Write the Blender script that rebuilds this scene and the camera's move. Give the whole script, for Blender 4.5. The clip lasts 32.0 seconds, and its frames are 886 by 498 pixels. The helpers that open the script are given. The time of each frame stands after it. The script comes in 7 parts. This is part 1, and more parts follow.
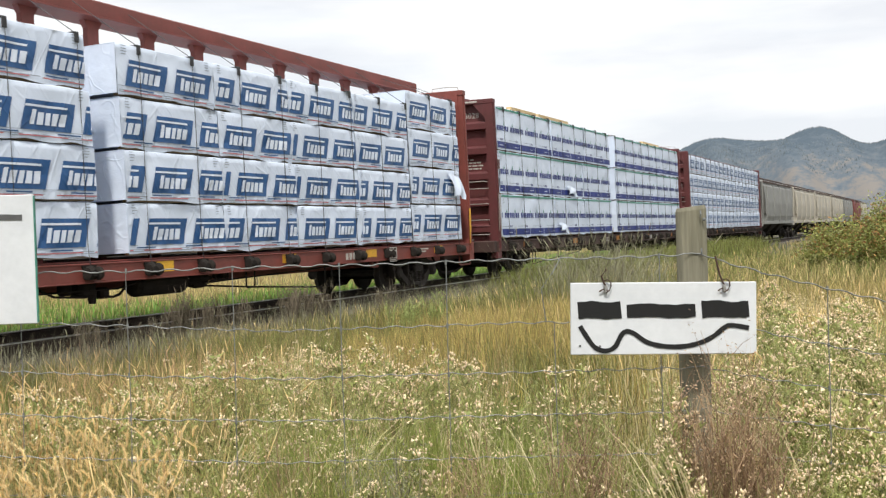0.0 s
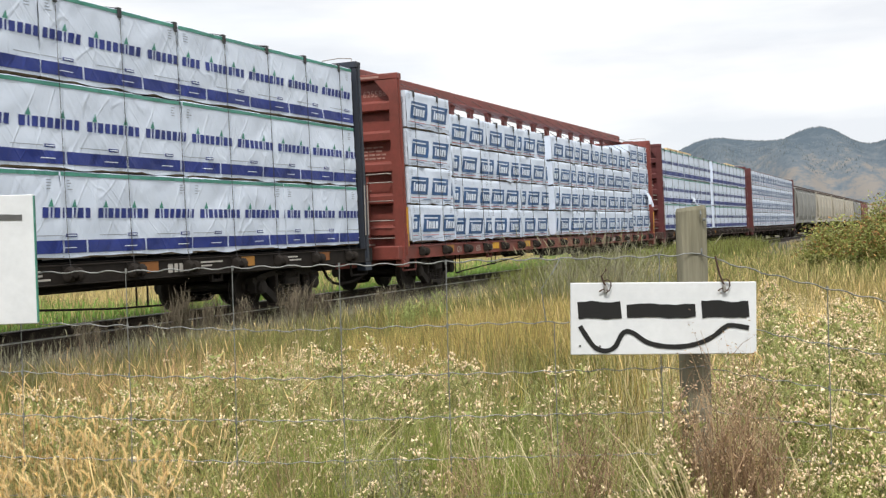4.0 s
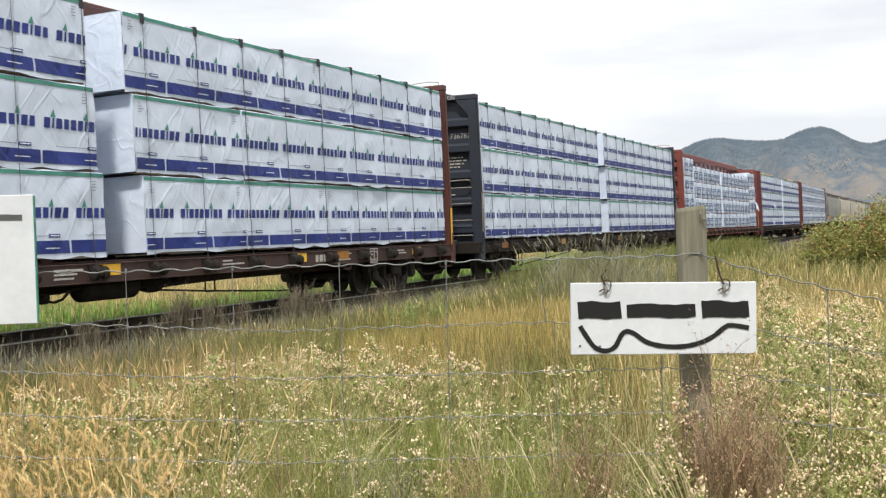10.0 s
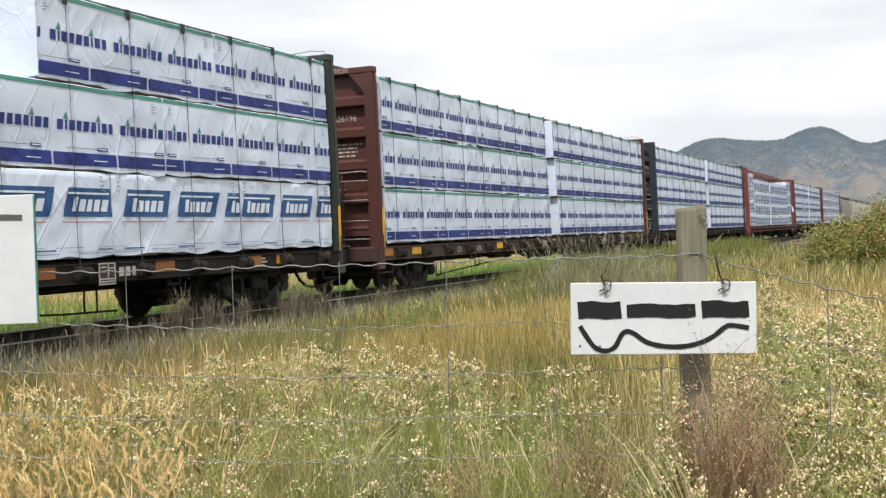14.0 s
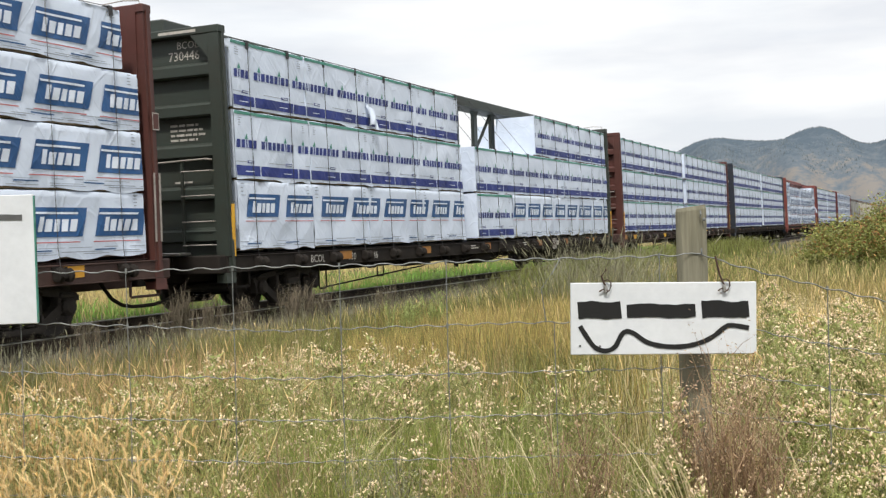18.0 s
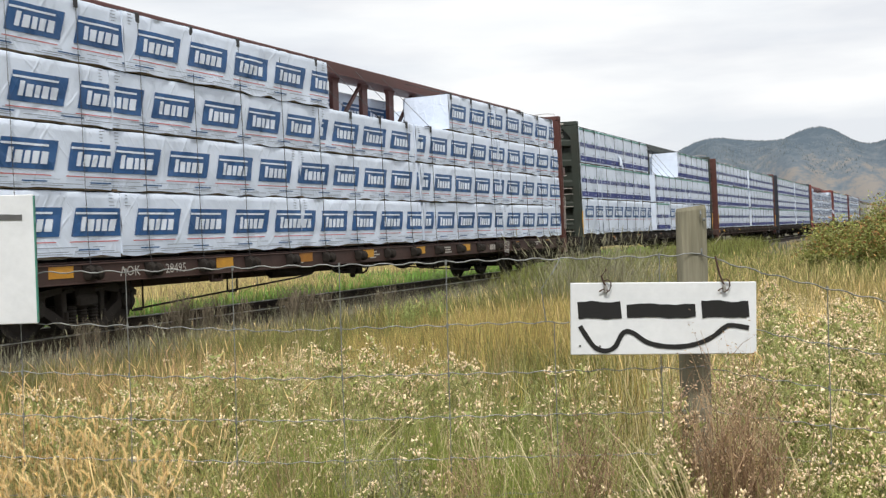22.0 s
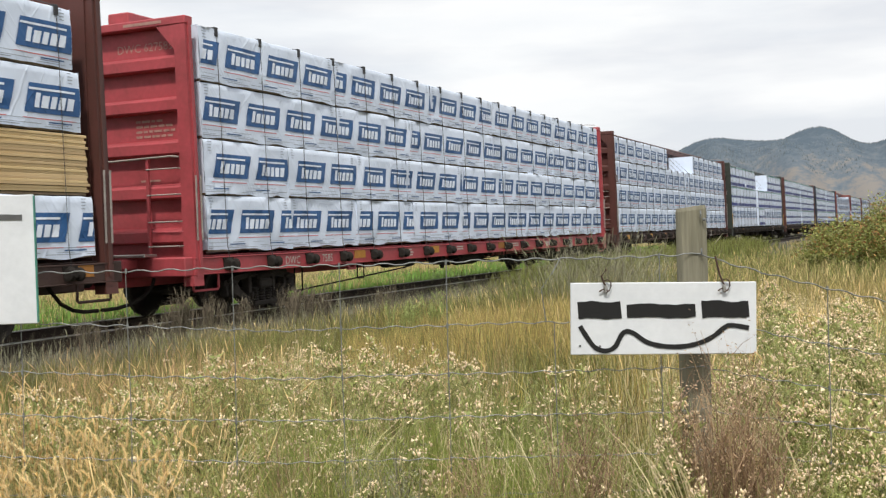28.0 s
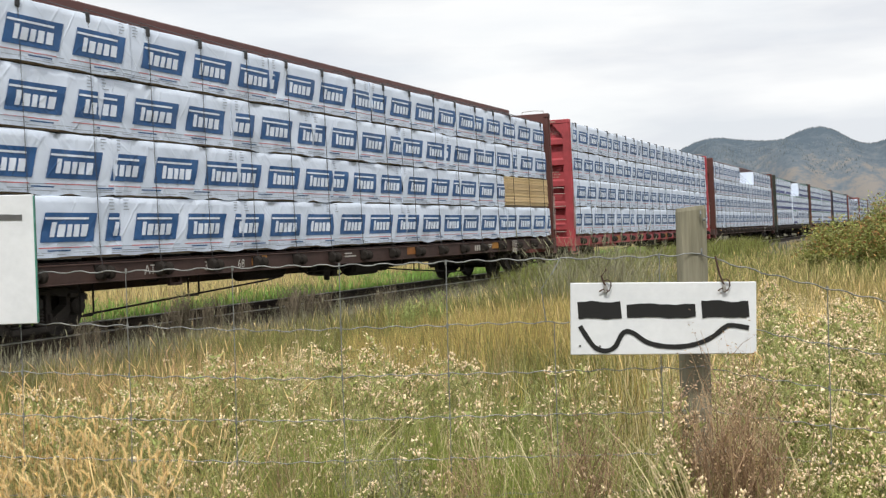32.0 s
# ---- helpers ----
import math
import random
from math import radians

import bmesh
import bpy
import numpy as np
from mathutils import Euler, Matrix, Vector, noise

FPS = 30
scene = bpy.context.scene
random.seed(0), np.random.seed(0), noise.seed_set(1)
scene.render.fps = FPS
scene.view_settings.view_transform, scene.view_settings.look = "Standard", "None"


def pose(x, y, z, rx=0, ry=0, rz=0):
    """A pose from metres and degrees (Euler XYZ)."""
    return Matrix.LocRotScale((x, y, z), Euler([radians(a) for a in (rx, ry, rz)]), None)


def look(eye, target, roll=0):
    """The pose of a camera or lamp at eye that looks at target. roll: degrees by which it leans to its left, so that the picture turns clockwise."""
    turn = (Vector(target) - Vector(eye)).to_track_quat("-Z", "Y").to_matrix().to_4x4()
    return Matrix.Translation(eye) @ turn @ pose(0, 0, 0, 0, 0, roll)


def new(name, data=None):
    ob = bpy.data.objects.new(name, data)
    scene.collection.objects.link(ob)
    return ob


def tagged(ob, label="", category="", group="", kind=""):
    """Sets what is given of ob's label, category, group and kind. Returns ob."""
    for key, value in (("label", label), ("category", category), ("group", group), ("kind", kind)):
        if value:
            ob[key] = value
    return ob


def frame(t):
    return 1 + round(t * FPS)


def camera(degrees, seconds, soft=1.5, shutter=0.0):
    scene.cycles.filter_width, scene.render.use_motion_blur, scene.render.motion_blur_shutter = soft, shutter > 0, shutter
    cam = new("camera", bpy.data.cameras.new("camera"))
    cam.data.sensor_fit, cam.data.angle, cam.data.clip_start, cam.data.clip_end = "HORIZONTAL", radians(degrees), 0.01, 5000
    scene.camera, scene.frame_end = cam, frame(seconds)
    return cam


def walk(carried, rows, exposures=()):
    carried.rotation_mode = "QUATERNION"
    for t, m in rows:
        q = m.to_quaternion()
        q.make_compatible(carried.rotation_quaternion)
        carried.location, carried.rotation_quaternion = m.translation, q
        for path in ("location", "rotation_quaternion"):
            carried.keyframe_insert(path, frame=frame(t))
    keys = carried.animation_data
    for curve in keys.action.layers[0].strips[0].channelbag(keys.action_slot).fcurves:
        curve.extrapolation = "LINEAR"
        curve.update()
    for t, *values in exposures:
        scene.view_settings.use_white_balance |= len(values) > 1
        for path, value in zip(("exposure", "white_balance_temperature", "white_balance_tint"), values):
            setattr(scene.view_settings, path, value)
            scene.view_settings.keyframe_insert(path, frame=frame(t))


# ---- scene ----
cam = camera(43.63, 32.0, soft=1.3, shutter=0.1)
EYE, ROLL = Vector((0, 0, 1.4)), -1.81
walk(cam, [(0, look(EYE, (-4.056, 9.14, 1.258), ROLL)), (32, look(EYE, (-4.056, 9.14, 1.258), ROLL))],
     exposures=[(0, 0.28), (9, 0.28), (16, 0.24), (22, 0.18), (32, 0.15)])

# ---- world and sun ----
SUN_ELEV, SUN_AZ = 57.0, 160.0   # azimuth clockwise from +y

world = bpy.data.worlds.new("overcast_sky")
scene.world = world
world.use_nodes = True
wn, wl = world.node_tree.nodes, world.node_tree.links
wn.clear()
w_out = wn.new("ShaderNodeOutputWorld")
w_sky = wn.new("ShaderNodeTexSky")
w_sky.sky_type = "NISHITA"
w_sky.sun_disc = False
w_sky.sun_elevation = radians(SUN_ELEV)
w_sky.sun_rotation = radians(SUN_AZ)
w_sky.air_density, w_sky.dust_density = 1.0, 1.5
w_bg = wn.new("ShaderNodeBackground")
w_bg.inputs["Strength"].default_value = 0.12
wl.new(w_sky.outputs[0], w_bg.inputs["Color"])
w_cloud = wn.new("ShaderNodeBackground")
w_cloud.inputs["Color"].default_value = (0.975, 0.99, 1.0, 1)
w_cloud.inputs["Strength"].default_value = 0.91
w_tc = wn.new("ShaderNodeTexCoord")
w_map = wn.new("ShaderNodeMapping")
w_map.inputs["Scale"].default_value = (3.0, 3.0, 17.0)
w_map.inputs["Location"].default_value = (2.3, 1.2, 0.35)
w_noise = wn.new("ShaderNodeTexNoise")
w_noise.inputs["Scale"].default_value = 1.0
w_noise.inputs["Detail"].default_value = 5.0
w_noise.inputs["Roughness"].default_value = 0.55
w_ramp = wn.new("ShaderNodeValToRGB")
w_ramp.color_ramp.elements[0].position = 0.36
w_ramp.color_ramp.elements[0].color = (0.88, 0.88, 0.88, 1)
w_ramp.color_ramp.elements[1].position = 0.56
w_mix = wn.new("ShaderNodeMixShader")
wl.new(w_tc.outputs["Generated"], w_map.inputs["Vector"])
wl.new(w_map.outputs[0], w_noise.inputs["Vector"])
wl.new(w_noise.outputs["Fac"], w_ramp.inputs["Fac"])
wl.new(w_ramp.outputs["Color"], w_mix.inputs["Fac"])
w_map2 = wn.new("ShaderNodeMapping")
w_map2.inputs["Scale"].default_value = (1.7, 1.7, 9.0)
w_map2.inputs["Location"].default_value = (5.1, 0.4, 1.9)
w_noise2 = wn.new("ShaderNodeTexNoise")
w_noise2.inputs["Scale"].default_value = 1.6
w_noise2.inputs["Detail"].default_value = 6.0
w_noise2.inputs["Roughness"].default_value = 0.5
w_grey = wn.new("ShaderNodeValToRGB")
w_grey.color_ramp.elements[0].position, w_grey.color_ramp.elements[1].position = 0.41, 0.58
w_grey.color_ramp.elements[0].color = (0.80, 0.825, 0.868, 1)
w_grey.color_ramp.elements[1].color = (0.985, 0.995, 1.0, 1)
wl.new(w_tc.outputs["Generated"], w_map2.inputs["Vector"])
wl.new(w_map2.outputs[0], w_noise2.inputs["Vector"])
wl.new(w_noise2.outputs["Fac"], w_grey.inputs["Fac"])
wl.new(w_grey.outputs["Color"], w_cloud.inputs["Color"])
wl.new(w_bg.outputs[0], w_mix.inputs[1])
wl.new(w_cloud.outputs[0], w_mix.inputs[2])
wl.new(w_mix.outputs[0], w_out.inputs["Surface"])

sun = new("sun", bpy.data.lights.new("sun", "SUN"))
sun.data.energy = 3.1
sun.data.angle = radians(5)
sun.data.color = (1.0, 0.96, 0.89)
e, az = radians(SUN_ELEV), radians(SUN_AZ)
sun.matrix_world = look((math.sin(az) * math.cos(e) * 50, math.cos(az) * math.cos(e) * 50, math.sin(e) * 50), (0, 0, 0))


# ---- materials ----
def material(name, base, dark=None, rough=0.6, metal=0.0, scale=8.0, bump=0.1, spread=0.25, fine=60.0, island=0.0, objvar=0.0, coat=0.0, stretch=None, trans=0.0):
    """A surface with two scales of variation between base and dark, fine relief, and optional variation per piece."""
    m = bpy.data.materials.new(name)
    m.use_nodes = True
    n, l = m.node_tree.nodes, m.node_tree.links
    b = n["Principled BSDF"]
    dark = dark or tuple(c * (1 - spread) for c in base)
    tc = n.new("ShaderNodeTexCoord")
    src = tc.outputs["Object"]
    if stretch:
        mp = n.new("ShaderNodeMapping")
        mp.inputs["Scale"].default_value = stretch
        l.new(src, mp.inputs["Vector"])
        src = mp.outputs[0]
    n1 = n.new("ShaderNodeTexNoise")
    n1.inputs["Scale"].default_value = scale
    n1.inputs["Detail"].default_value = 6
    n1.inputs["Roughness"].default_value = 0.65
    n2 = n.new("ShaderNodeTexNoise")
    n2.inputs["Scale"].default_value = fine
    n2.inputs["Detail"].default_value = 3
    l.new(src, n1.inputs["Vector"])
    l.new(src, n2.inputs["Vector"])
    ad = n.new("ShaderNodeMath")
    ad.operation = "MULTIPLY_ADD"
    ad.inputs[1].default_value = 0.35
    l.new(n2.outputs["Fac"], ad.inputs[0])
    l.new(n1.outputs["Fac"], ad.inputs[2])
    rp = n.new("ShaderNodeValToRGB")
    rp.color_ramp.elements[0].position = 0.48
    rp.color_ramp.elements[1].position = 0.85
    rp.color_ramp.elements[0].color = (*dark, 1)
    rp.color_ramp.elements[1].color = (*base, 1)
    l.new(ad.outputs[0], rp.inputs["Fac"])
    col = rp.outputs["Color"]
    if island or objvar:
        hs = n.new("ShaderNodeHueSaturation")
        if island:
            rnd = n.new("ShaderNodeNewGeometry").outputs["Random Per Island"]
        else:
            rnd = n.new("ShaderNodeObjectInfo").outputs["Random"]
        mr = n.new("ShaderNodeMapRange")
        k = island or objvar
        mr.inputs["To Min"].default_value = 1 - k
        mr.inputs["To Max"].default_value = 1 + k
        l.new(rnd, mr.inputs["Value"])
        l.new(mr.outputs[0], hs.inputs["Value"])
        mh = n.new("ShaderNodeMapRange")
        mh.inputs["To Min"].default_value = 0.5 - 0.035 * k
        mh.inputs["To Max"].default_value = 0.5 + 0.035 * k
        l.new(rnd, mh.inputs["Value"])
        l.new(mh.outputs[0], hs.inputs["Hue"])
        l.new(col, hs.inputs["Color"])
        col = hs.outputs["Color"]
    l.new(col, b.inputs["Base Color"])
    b.inputs["Roughness"].default_value = rough
    b.inputs["Metallic"].default_value = metal
    if coat:
        b.inputs["Coat Weight"].default_value = coat
    if bump:
        bp = n.new("ShaderNodeBump")
        bp.inputs["Strength"].default_value = bump
        bp.inputs["Distance"].default_value = 0.02
        l.new(ad.outputs[0], bp.inputs["Height"])
        l.new(bp.outputs[0], b.inputs["Normal"])
    if trans:
        tr = n.new("ShaderNodeBsdfTranslucent")
        l.new(col, tr.inputs["Color"])
        mx = n.new("ShaderNodeMixShader")
        mx.inputs["Fac"].default_value = trans
        l.new(b.outputs[0], mx.inputs[1])
        l.new(tr.outputs[0], mx.inputs[2])
        l.new(mx.outputs[0], n["Material Output"].inputs["Surface"])
    return m


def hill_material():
    """Forest and dry grass on a far slope: woods above and in the gullies, tan grass lower down. Blue-grey distance
    haze is mixed into these colours.
    """
    m = bpy.data.materials.new("haze_tinted_hillside")
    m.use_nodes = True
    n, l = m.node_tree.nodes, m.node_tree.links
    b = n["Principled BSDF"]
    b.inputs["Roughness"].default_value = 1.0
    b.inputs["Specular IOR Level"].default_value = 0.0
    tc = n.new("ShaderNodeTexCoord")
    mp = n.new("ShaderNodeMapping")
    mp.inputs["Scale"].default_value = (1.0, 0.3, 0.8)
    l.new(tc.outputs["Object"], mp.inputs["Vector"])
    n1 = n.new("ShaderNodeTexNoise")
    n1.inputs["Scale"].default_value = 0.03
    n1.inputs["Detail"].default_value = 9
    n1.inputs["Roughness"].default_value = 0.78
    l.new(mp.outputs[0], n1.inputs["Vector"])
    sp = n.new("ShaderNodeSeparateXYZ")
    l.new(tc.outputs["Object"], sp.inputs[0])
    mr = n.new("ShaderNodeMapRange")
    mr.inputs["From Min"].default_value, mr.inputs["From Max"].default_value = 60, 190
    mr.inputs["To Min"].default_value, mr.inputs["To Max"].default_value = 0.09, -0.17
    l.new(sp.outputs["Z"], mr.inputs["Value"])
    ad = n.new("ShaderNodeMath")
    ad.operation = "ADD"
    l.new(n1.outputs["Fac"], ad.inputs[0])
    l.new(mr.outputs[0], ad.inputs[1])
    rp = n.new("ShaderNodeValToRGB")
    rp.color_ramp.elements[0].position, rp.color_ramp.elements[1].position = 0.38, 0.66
    # ramp colours are paled and blued to paint in the haze
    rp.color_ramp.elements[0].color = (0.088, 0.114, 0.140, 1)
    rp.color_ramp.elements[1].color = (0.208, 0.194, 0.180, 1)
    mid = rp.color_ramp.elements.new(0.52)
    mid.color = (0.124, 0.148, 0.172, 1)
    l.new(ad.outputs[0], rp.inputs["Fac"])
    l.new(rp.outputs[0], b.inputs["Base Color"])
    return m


def wrap_material(name, base, dark, rough=0.36):
    """Wrapping film: drawn tight in slanting creases, dusty in broad patches, different on every pack."""
    m = bpy.data.materials.new(name)
    m.use_nodes = True
    n, l = m.node_tree.nodes, m.node_tree.links
    b = n["Principled BSDF"]
    b.inputs["Roughness"].default_value = rough
    tc, oi = n.new("ShaderNodeTexCoord"), n.new("ShaderNodeObjectInfo")
    sc = n.new("ShaderNodeMath")
    sc.operation = "MULTIPLY"
    sc.inputs[1].default_value = 37.0
    l.new(oi.outputs["Random"], sc.inputs[0])
    ad = n.new("ShaderNodeVectorMath")
    ad.operation = "ADD"
    l.new(tc.outputs["Object"], ad.inputs[0])
    l.new(sc.outputs[0], ad.inputs[1])

    def noise_at(angle, stretch, scale, detail):
        mp = n.new("ShaderNodeMapping")
        mp.vector_type = "TEXTURE"
        mp.inputs["Rotation"].default_value = (radians(angle), 0, 0)
        mp.inputs["Scale"].default_value = stretch
        l.new(ad.outputs[0], mp.inputs["Vector"])
        t = n.new("ShaderNodeTexNoise")
        t.inputs["Scale"].default_value = scale
        t.inputs["Detail"].default_value = detail
        t.inputs["Distortion"].default_value = 0.4
        l.new(mp.outputs[0], t.inputs["Vector"])
        return t.outputs["Fac"]

    def ridge(fac, width):
        s = n.new("ShaderNodeMath")
        s.operation = "SUBTRACT"
        s.inputs[1].default_value = 0.5
        l.new(fac, s.inputs[0])
        a = n.new("ShaderNodeMath")
        a.operation = "ABSOLUTE"
        l.new(s.outputs[0], a.inputs[0])
        r = n.new("ShaderNodeMapRange")
        r.interpolation_type = "SMOOTHSTEP"
        r.inputs["From Min"].default_value, r.inputs["From Max"].default_value = 0.0, width
        r.inputs["To Min"].default_value, r.inputs["To Max"].default_value = 1.0, 0.0
        l.new(a.outputs[0], r.inputs["Value"])
        return r.outputs[0]
    total = None
    for fac, k in ((ridge(noise_at(-52, (1, 4.0, 0.8), 2.2, 1), 0.035), 0.20), (ridge(noise_at(57, (1, 4.0, 0.8), 1.7, 1), 0.03), 0.22),
                   (noise_at(-45, (1, 3.4, 0.6), 4.2, 3), 0.75), (noise_at(62, (1, 3.0, 0.5), 5.0, 2), 0.35), (noise_at(0, (1, 1.6, 1.0), 1.3, 2), 0.7)):
        ma = n.new("ShaderNodeMath")
        ma.operation = "MULTIPLY_ADD"
        ma.inputs[1].default_value = k
        l.new(fac, ma.inputs[0])
        if total:
            l.new(total, ma.inputs[2])
        else:
            ma.inputs[2].default_value = 0.0
        total = ma.outputs[0]
    bp = n.new("ShaderNodeBump")
    bp.inputs["Strength"].default_value = 0.55
    bp.inputs["Distance"].default_value = 0.028
    l.new(total, bp.inputs["Height"])
    l.new(bp.outputs[0], b.inputs["Normal"])
    rp = n.new("ShaderNodeValToRGB")
    rp.color_ramp.elements[0].position, rp.color_ramp.elements[1].position = 0.36, 0.62
    rp.color_ramp.elements[0].color, rp.color_ramp.elements[1].color = (*dark, 1), (*base, 1)
    l.new(noise_at(0, (1, 2.0, 1.0), 1.6, 6), rp.inputs["Fac"])
    l.new(rp.outputs[0], b.inputs["Base Color"])
    return m


def car_paint(name, base):
    return material(name, base, tuple(c * 0.6 + g for c, g in zip(base, (0.012, 0.008, 0.005))), rough=0.55, scale=1.3, fine=14, bump=0.05)


M_RUST = car_paint("oxide_red_paint", (0.22, 0.052, 0.040))
M_BROWN = car_paint("brown_paint", (0.095, 0.030, 0.024))
M_RED = car_paint("faded_red_paint", (0.42, 0.062, 0.075))
M_GREEN = car_paint("dark_green_paint", (0.030, 0.042, 0.034))
M_NAVY = car_paint("blue_black_paint", (0.021, 0.030, 0.047))
M_TUSCAN = car_paint("tuscan_paint", (0.12, 0.028, 0.030))
M_GRIME = material("grimy_steel", (0.026, 0.021, 0.0175), rough=0.8, scale=3, fine=40, bump=0.15, spread=0.5)
M_GRIME.node_tree.nodes["Principled BSDF"].inputs["Specular IOR Level"].default_value = 0.2
M_TRUCK = material("dusty_cast_steel", (0.040, 0.032, 0.026), (0.018, 0.015, 0.012), rough=0.85, scale=3, fine=30, bump=0.2, spread=0.4)
M_WHEEL = material("dusty_wheel", (0.050, 0.040, 0.033), (0.020, 0.017, 0.015), rough=0.7, metal=0.2, scale=4, fine=30, bump=0.1, spread=0.4)
M_SILL = material("dusty_sill", (0.066, 0.034, 0.027), rough=0.75, scale=2, fine=30, bump=0.1, spread=0.45)
M_STEEL = material("worn_steel", (0.52, 0.50, 0.47), rough=0.32, metal=0.8, scale=4, fine=60, bump=0.05)
M_RAILTOP = material("dusty_rail_head", (0.50, 0.48, 0.45), rough=0.5, metal=0.25, scale=4, fine=60, bump=0.05)
M_RAILSIDE = material("rusty_rail", (0.060, 0.040, 0.030), rough=0.8, scale=5, fine=60, bump=0.1, spread=0.4)
M_YELLOW = material("reflector_yellow", (0.74, 0.40, 0.03), (0.46, 0.21, 0.02), rough=0.45, scale=3, bump=0.02, objvar=0.3)
M_ORANGE = material("dull_orange_plate", (0.34, 0.135, 0.022), (0.20, 0.075, 0.018), rough=0.6, scale=3, bump=0.02, objvar=0.3)
M_AMBER = material("amber_plate", (0.56, 0.27, 0.024), (0.36, 0.15, 0.018), rough=0.5, scale=3, bump=0.02, objvar=0.3)
M_LETTER = material("stencil_white", (0.55, 0.52, 0.47), rough=0.7, scale=10, bump=0.0, spread=0.45)
M_FADED = material("faded_stencil", (0.44, 0.25, 0.21), rough=0.7, scale=10, bump=0.0, spread=0.45)
M_GRAB = material("grab_iron_paint", (0.42, 0.38, 0.34), rough=0.5, scale=9, bump=0.02, spread=0.45)
M_WRAP = wrap_material("white_wrap", (0.685, 0.76, 0.885), (0.60, 0.67, 0.785))
M_BLUE = wrap_material("print_blue", (0.016, 0.089, 0.25), (0.013, 0.070, 0.20), 0.45)
M_NAVYINK = wrap_material("print_navy", (0.013, 0.031, 0.215), (0.010, 0.024, 0.155), 0.5)
M_GREENINK = wrap_material("print_green", (0.06, 0.27, 0.20), (0.05, 0.22, 0.17), 0.42)
M_REDINK = material("print_red", (0.55, 0.14, 0.15), rough=0.5, scale=3, bump=0.0, spread=0.2)
M_WHITEINK = wrap_material("print_white", (0.72, 0.78, 0.87), (0.64, 0.70, 0.80), 0.42)
M_INK_CREASE_GREY = material("print_and_crease_grey", (0.30, 0.34, 0.40), rough=0.5, scale=3, bump=0.0, spread=0.2)
M_CABLE = material("black_cable", (0.035, 0.035, 0.037), rough=0.6, scale=20, bump=0.0)
M_LUMBER = material("fresh_lumber", (0.66, 0.50, 0.28), (0.50, 0.35, 0.17), rough=0.75, scale=2.5, fine=25, bump=0.2, stretch=(1, 0.25, 6), objvar=0.15)
M_DUNNAGE = material("dunnage_wood", (0.20, 0.14, 0.08), rough=0.8, scale=5, fine=40, bump=0.1, spread=0.4)
M_HOPGREY = material("hopper_grey", (0.29, 0.29, 0.27), rough=0.6, scale=0.8, fine=6, bump=0.03, spread=0.3)
M_HOPTAN = material("hopper_tan", (0.50, 0.46, 0.38), rough=0.6, scale=0.8, fine=6, bump=0.03, spread=0.25)
M_SIGN = material("sign_white", (0.69, 0.71, 0.73), (0.60, 0.62, 0.64), rough=0.5, scale=5, fine=50, bump=0.03)
M_SIGNINK = material("brush_black", (0.009, 0.009, 0.009), rough=0.85, scale=20, bump=0.05)
M_PENCIL = material("marker_grey", (0.10, 0.10, 0.10), rough=0.7, scale=20, bump=0.0)
M_POST = material("weathered_post", (0.285, 0.265, 0.19), (0.155, 0.145, 0.10), rough=0.85, scale=9, fine=70, bump=0.5, stretch=(1, 1, 0.08))
M_WIRE = material("galvanised_wire", (0.26, 0.27, 0.26), rough=0.5, metal=0.4, scale=40, bump=0.0, spread=0.4)
M_TIE = material("creosote_tie", (0.060, 0.048, 0.040), rough=0.9, scale=6, fine=50, bump=0.4, spread=0.5, objvar=0.3)
M_BALLAST = material("ballast_stone", (0.13, 0.115, 0.10), (0.06, 0.053, 0.046), rough=0.95, scale=16, fine=90, bump=0.9)
M_STONE = material("loose_stone", (0.17, 0.155, 0.14), rough=0.95, scale=9, fine=60, bump=0.3, island=0.35)
M_GROUND = material("dry_meadow_soil", (0.085, 0.070, 0.036), (0.040, 0.042, 0.019), rough=0.95, scale=0.7, fine=12, bump=0.6)
M_GRASS = material("green_grass", (0.27, 0.27, 0.075), (0.16, 0.185, 0.042), rough=0.6, scale=0.6, fine=8, bump=0, island=0.62, trans=0.3)
M_LUSH = material("lush_grass", (0.26, 0.42, 0.085), (0.17, 0.31, 0.05), rough=0.6, scale=0.6, fine=8, bump=0, island=0.35, trans=0.3)
M_FRESH = material("fresh_grass", (0.35, 0.39, 0.095), (0.16, 0.21, 0.042), rough=0.6, scale=0.8, fine=8, bump=0, island=0.4, trans=0.35)
M_STRAW = material("straw_grass", (0.66, 0.53, 0.25), (0.50, 0.385, 0.155), rough=0.65, scale=0.6, fine=8, bump=0, island=0.45, trans=0.3)
M_PLUME = material("seed_plume", (0.94, 0.77, 0.43), (0.80, 0.60, 0.29), rough=0.8, scale=3, fine=30, bump=0, island=0.22, trans=0.35)
M_ASTER = material("aster_foliage", (0.46, 0.485, 0.18), (0.27, 0.315, 0.10), rough=0.6, scale=1.5, fine=12, bump=0, island=0.62, trans=0.45)
M_ASTERLEAF = material("aster_leaf", (0.47, 0.485, 0.180), (0.245, 0.265, 0.095), rough=0.6, scale=2.5, fine=20, bump=0, island=0.62, trans=0.36)
M_FLOWER = material("cream_flower", (0.92, 0.765, 0.54), (0.76, 0.58, 0.38), rough=0.8, scale=4, fine=30, bump=0, island=0.28, trans=0.25)
M_OLIVE = material("olive_weed", (0.265, 0.24, 0.075), (0.15, 0.15, 0.04), rough=0.65, scale=2, fine=20, bump=0, island=0.5, trans=0.25)
M_PALE = material("bleached_grass", (0.76, 0.66, 0.41), (0.58, 0.48, 0.27), rough=0.65, scale=2, fine=20, bump=0, island=0.3, trans=0.3)
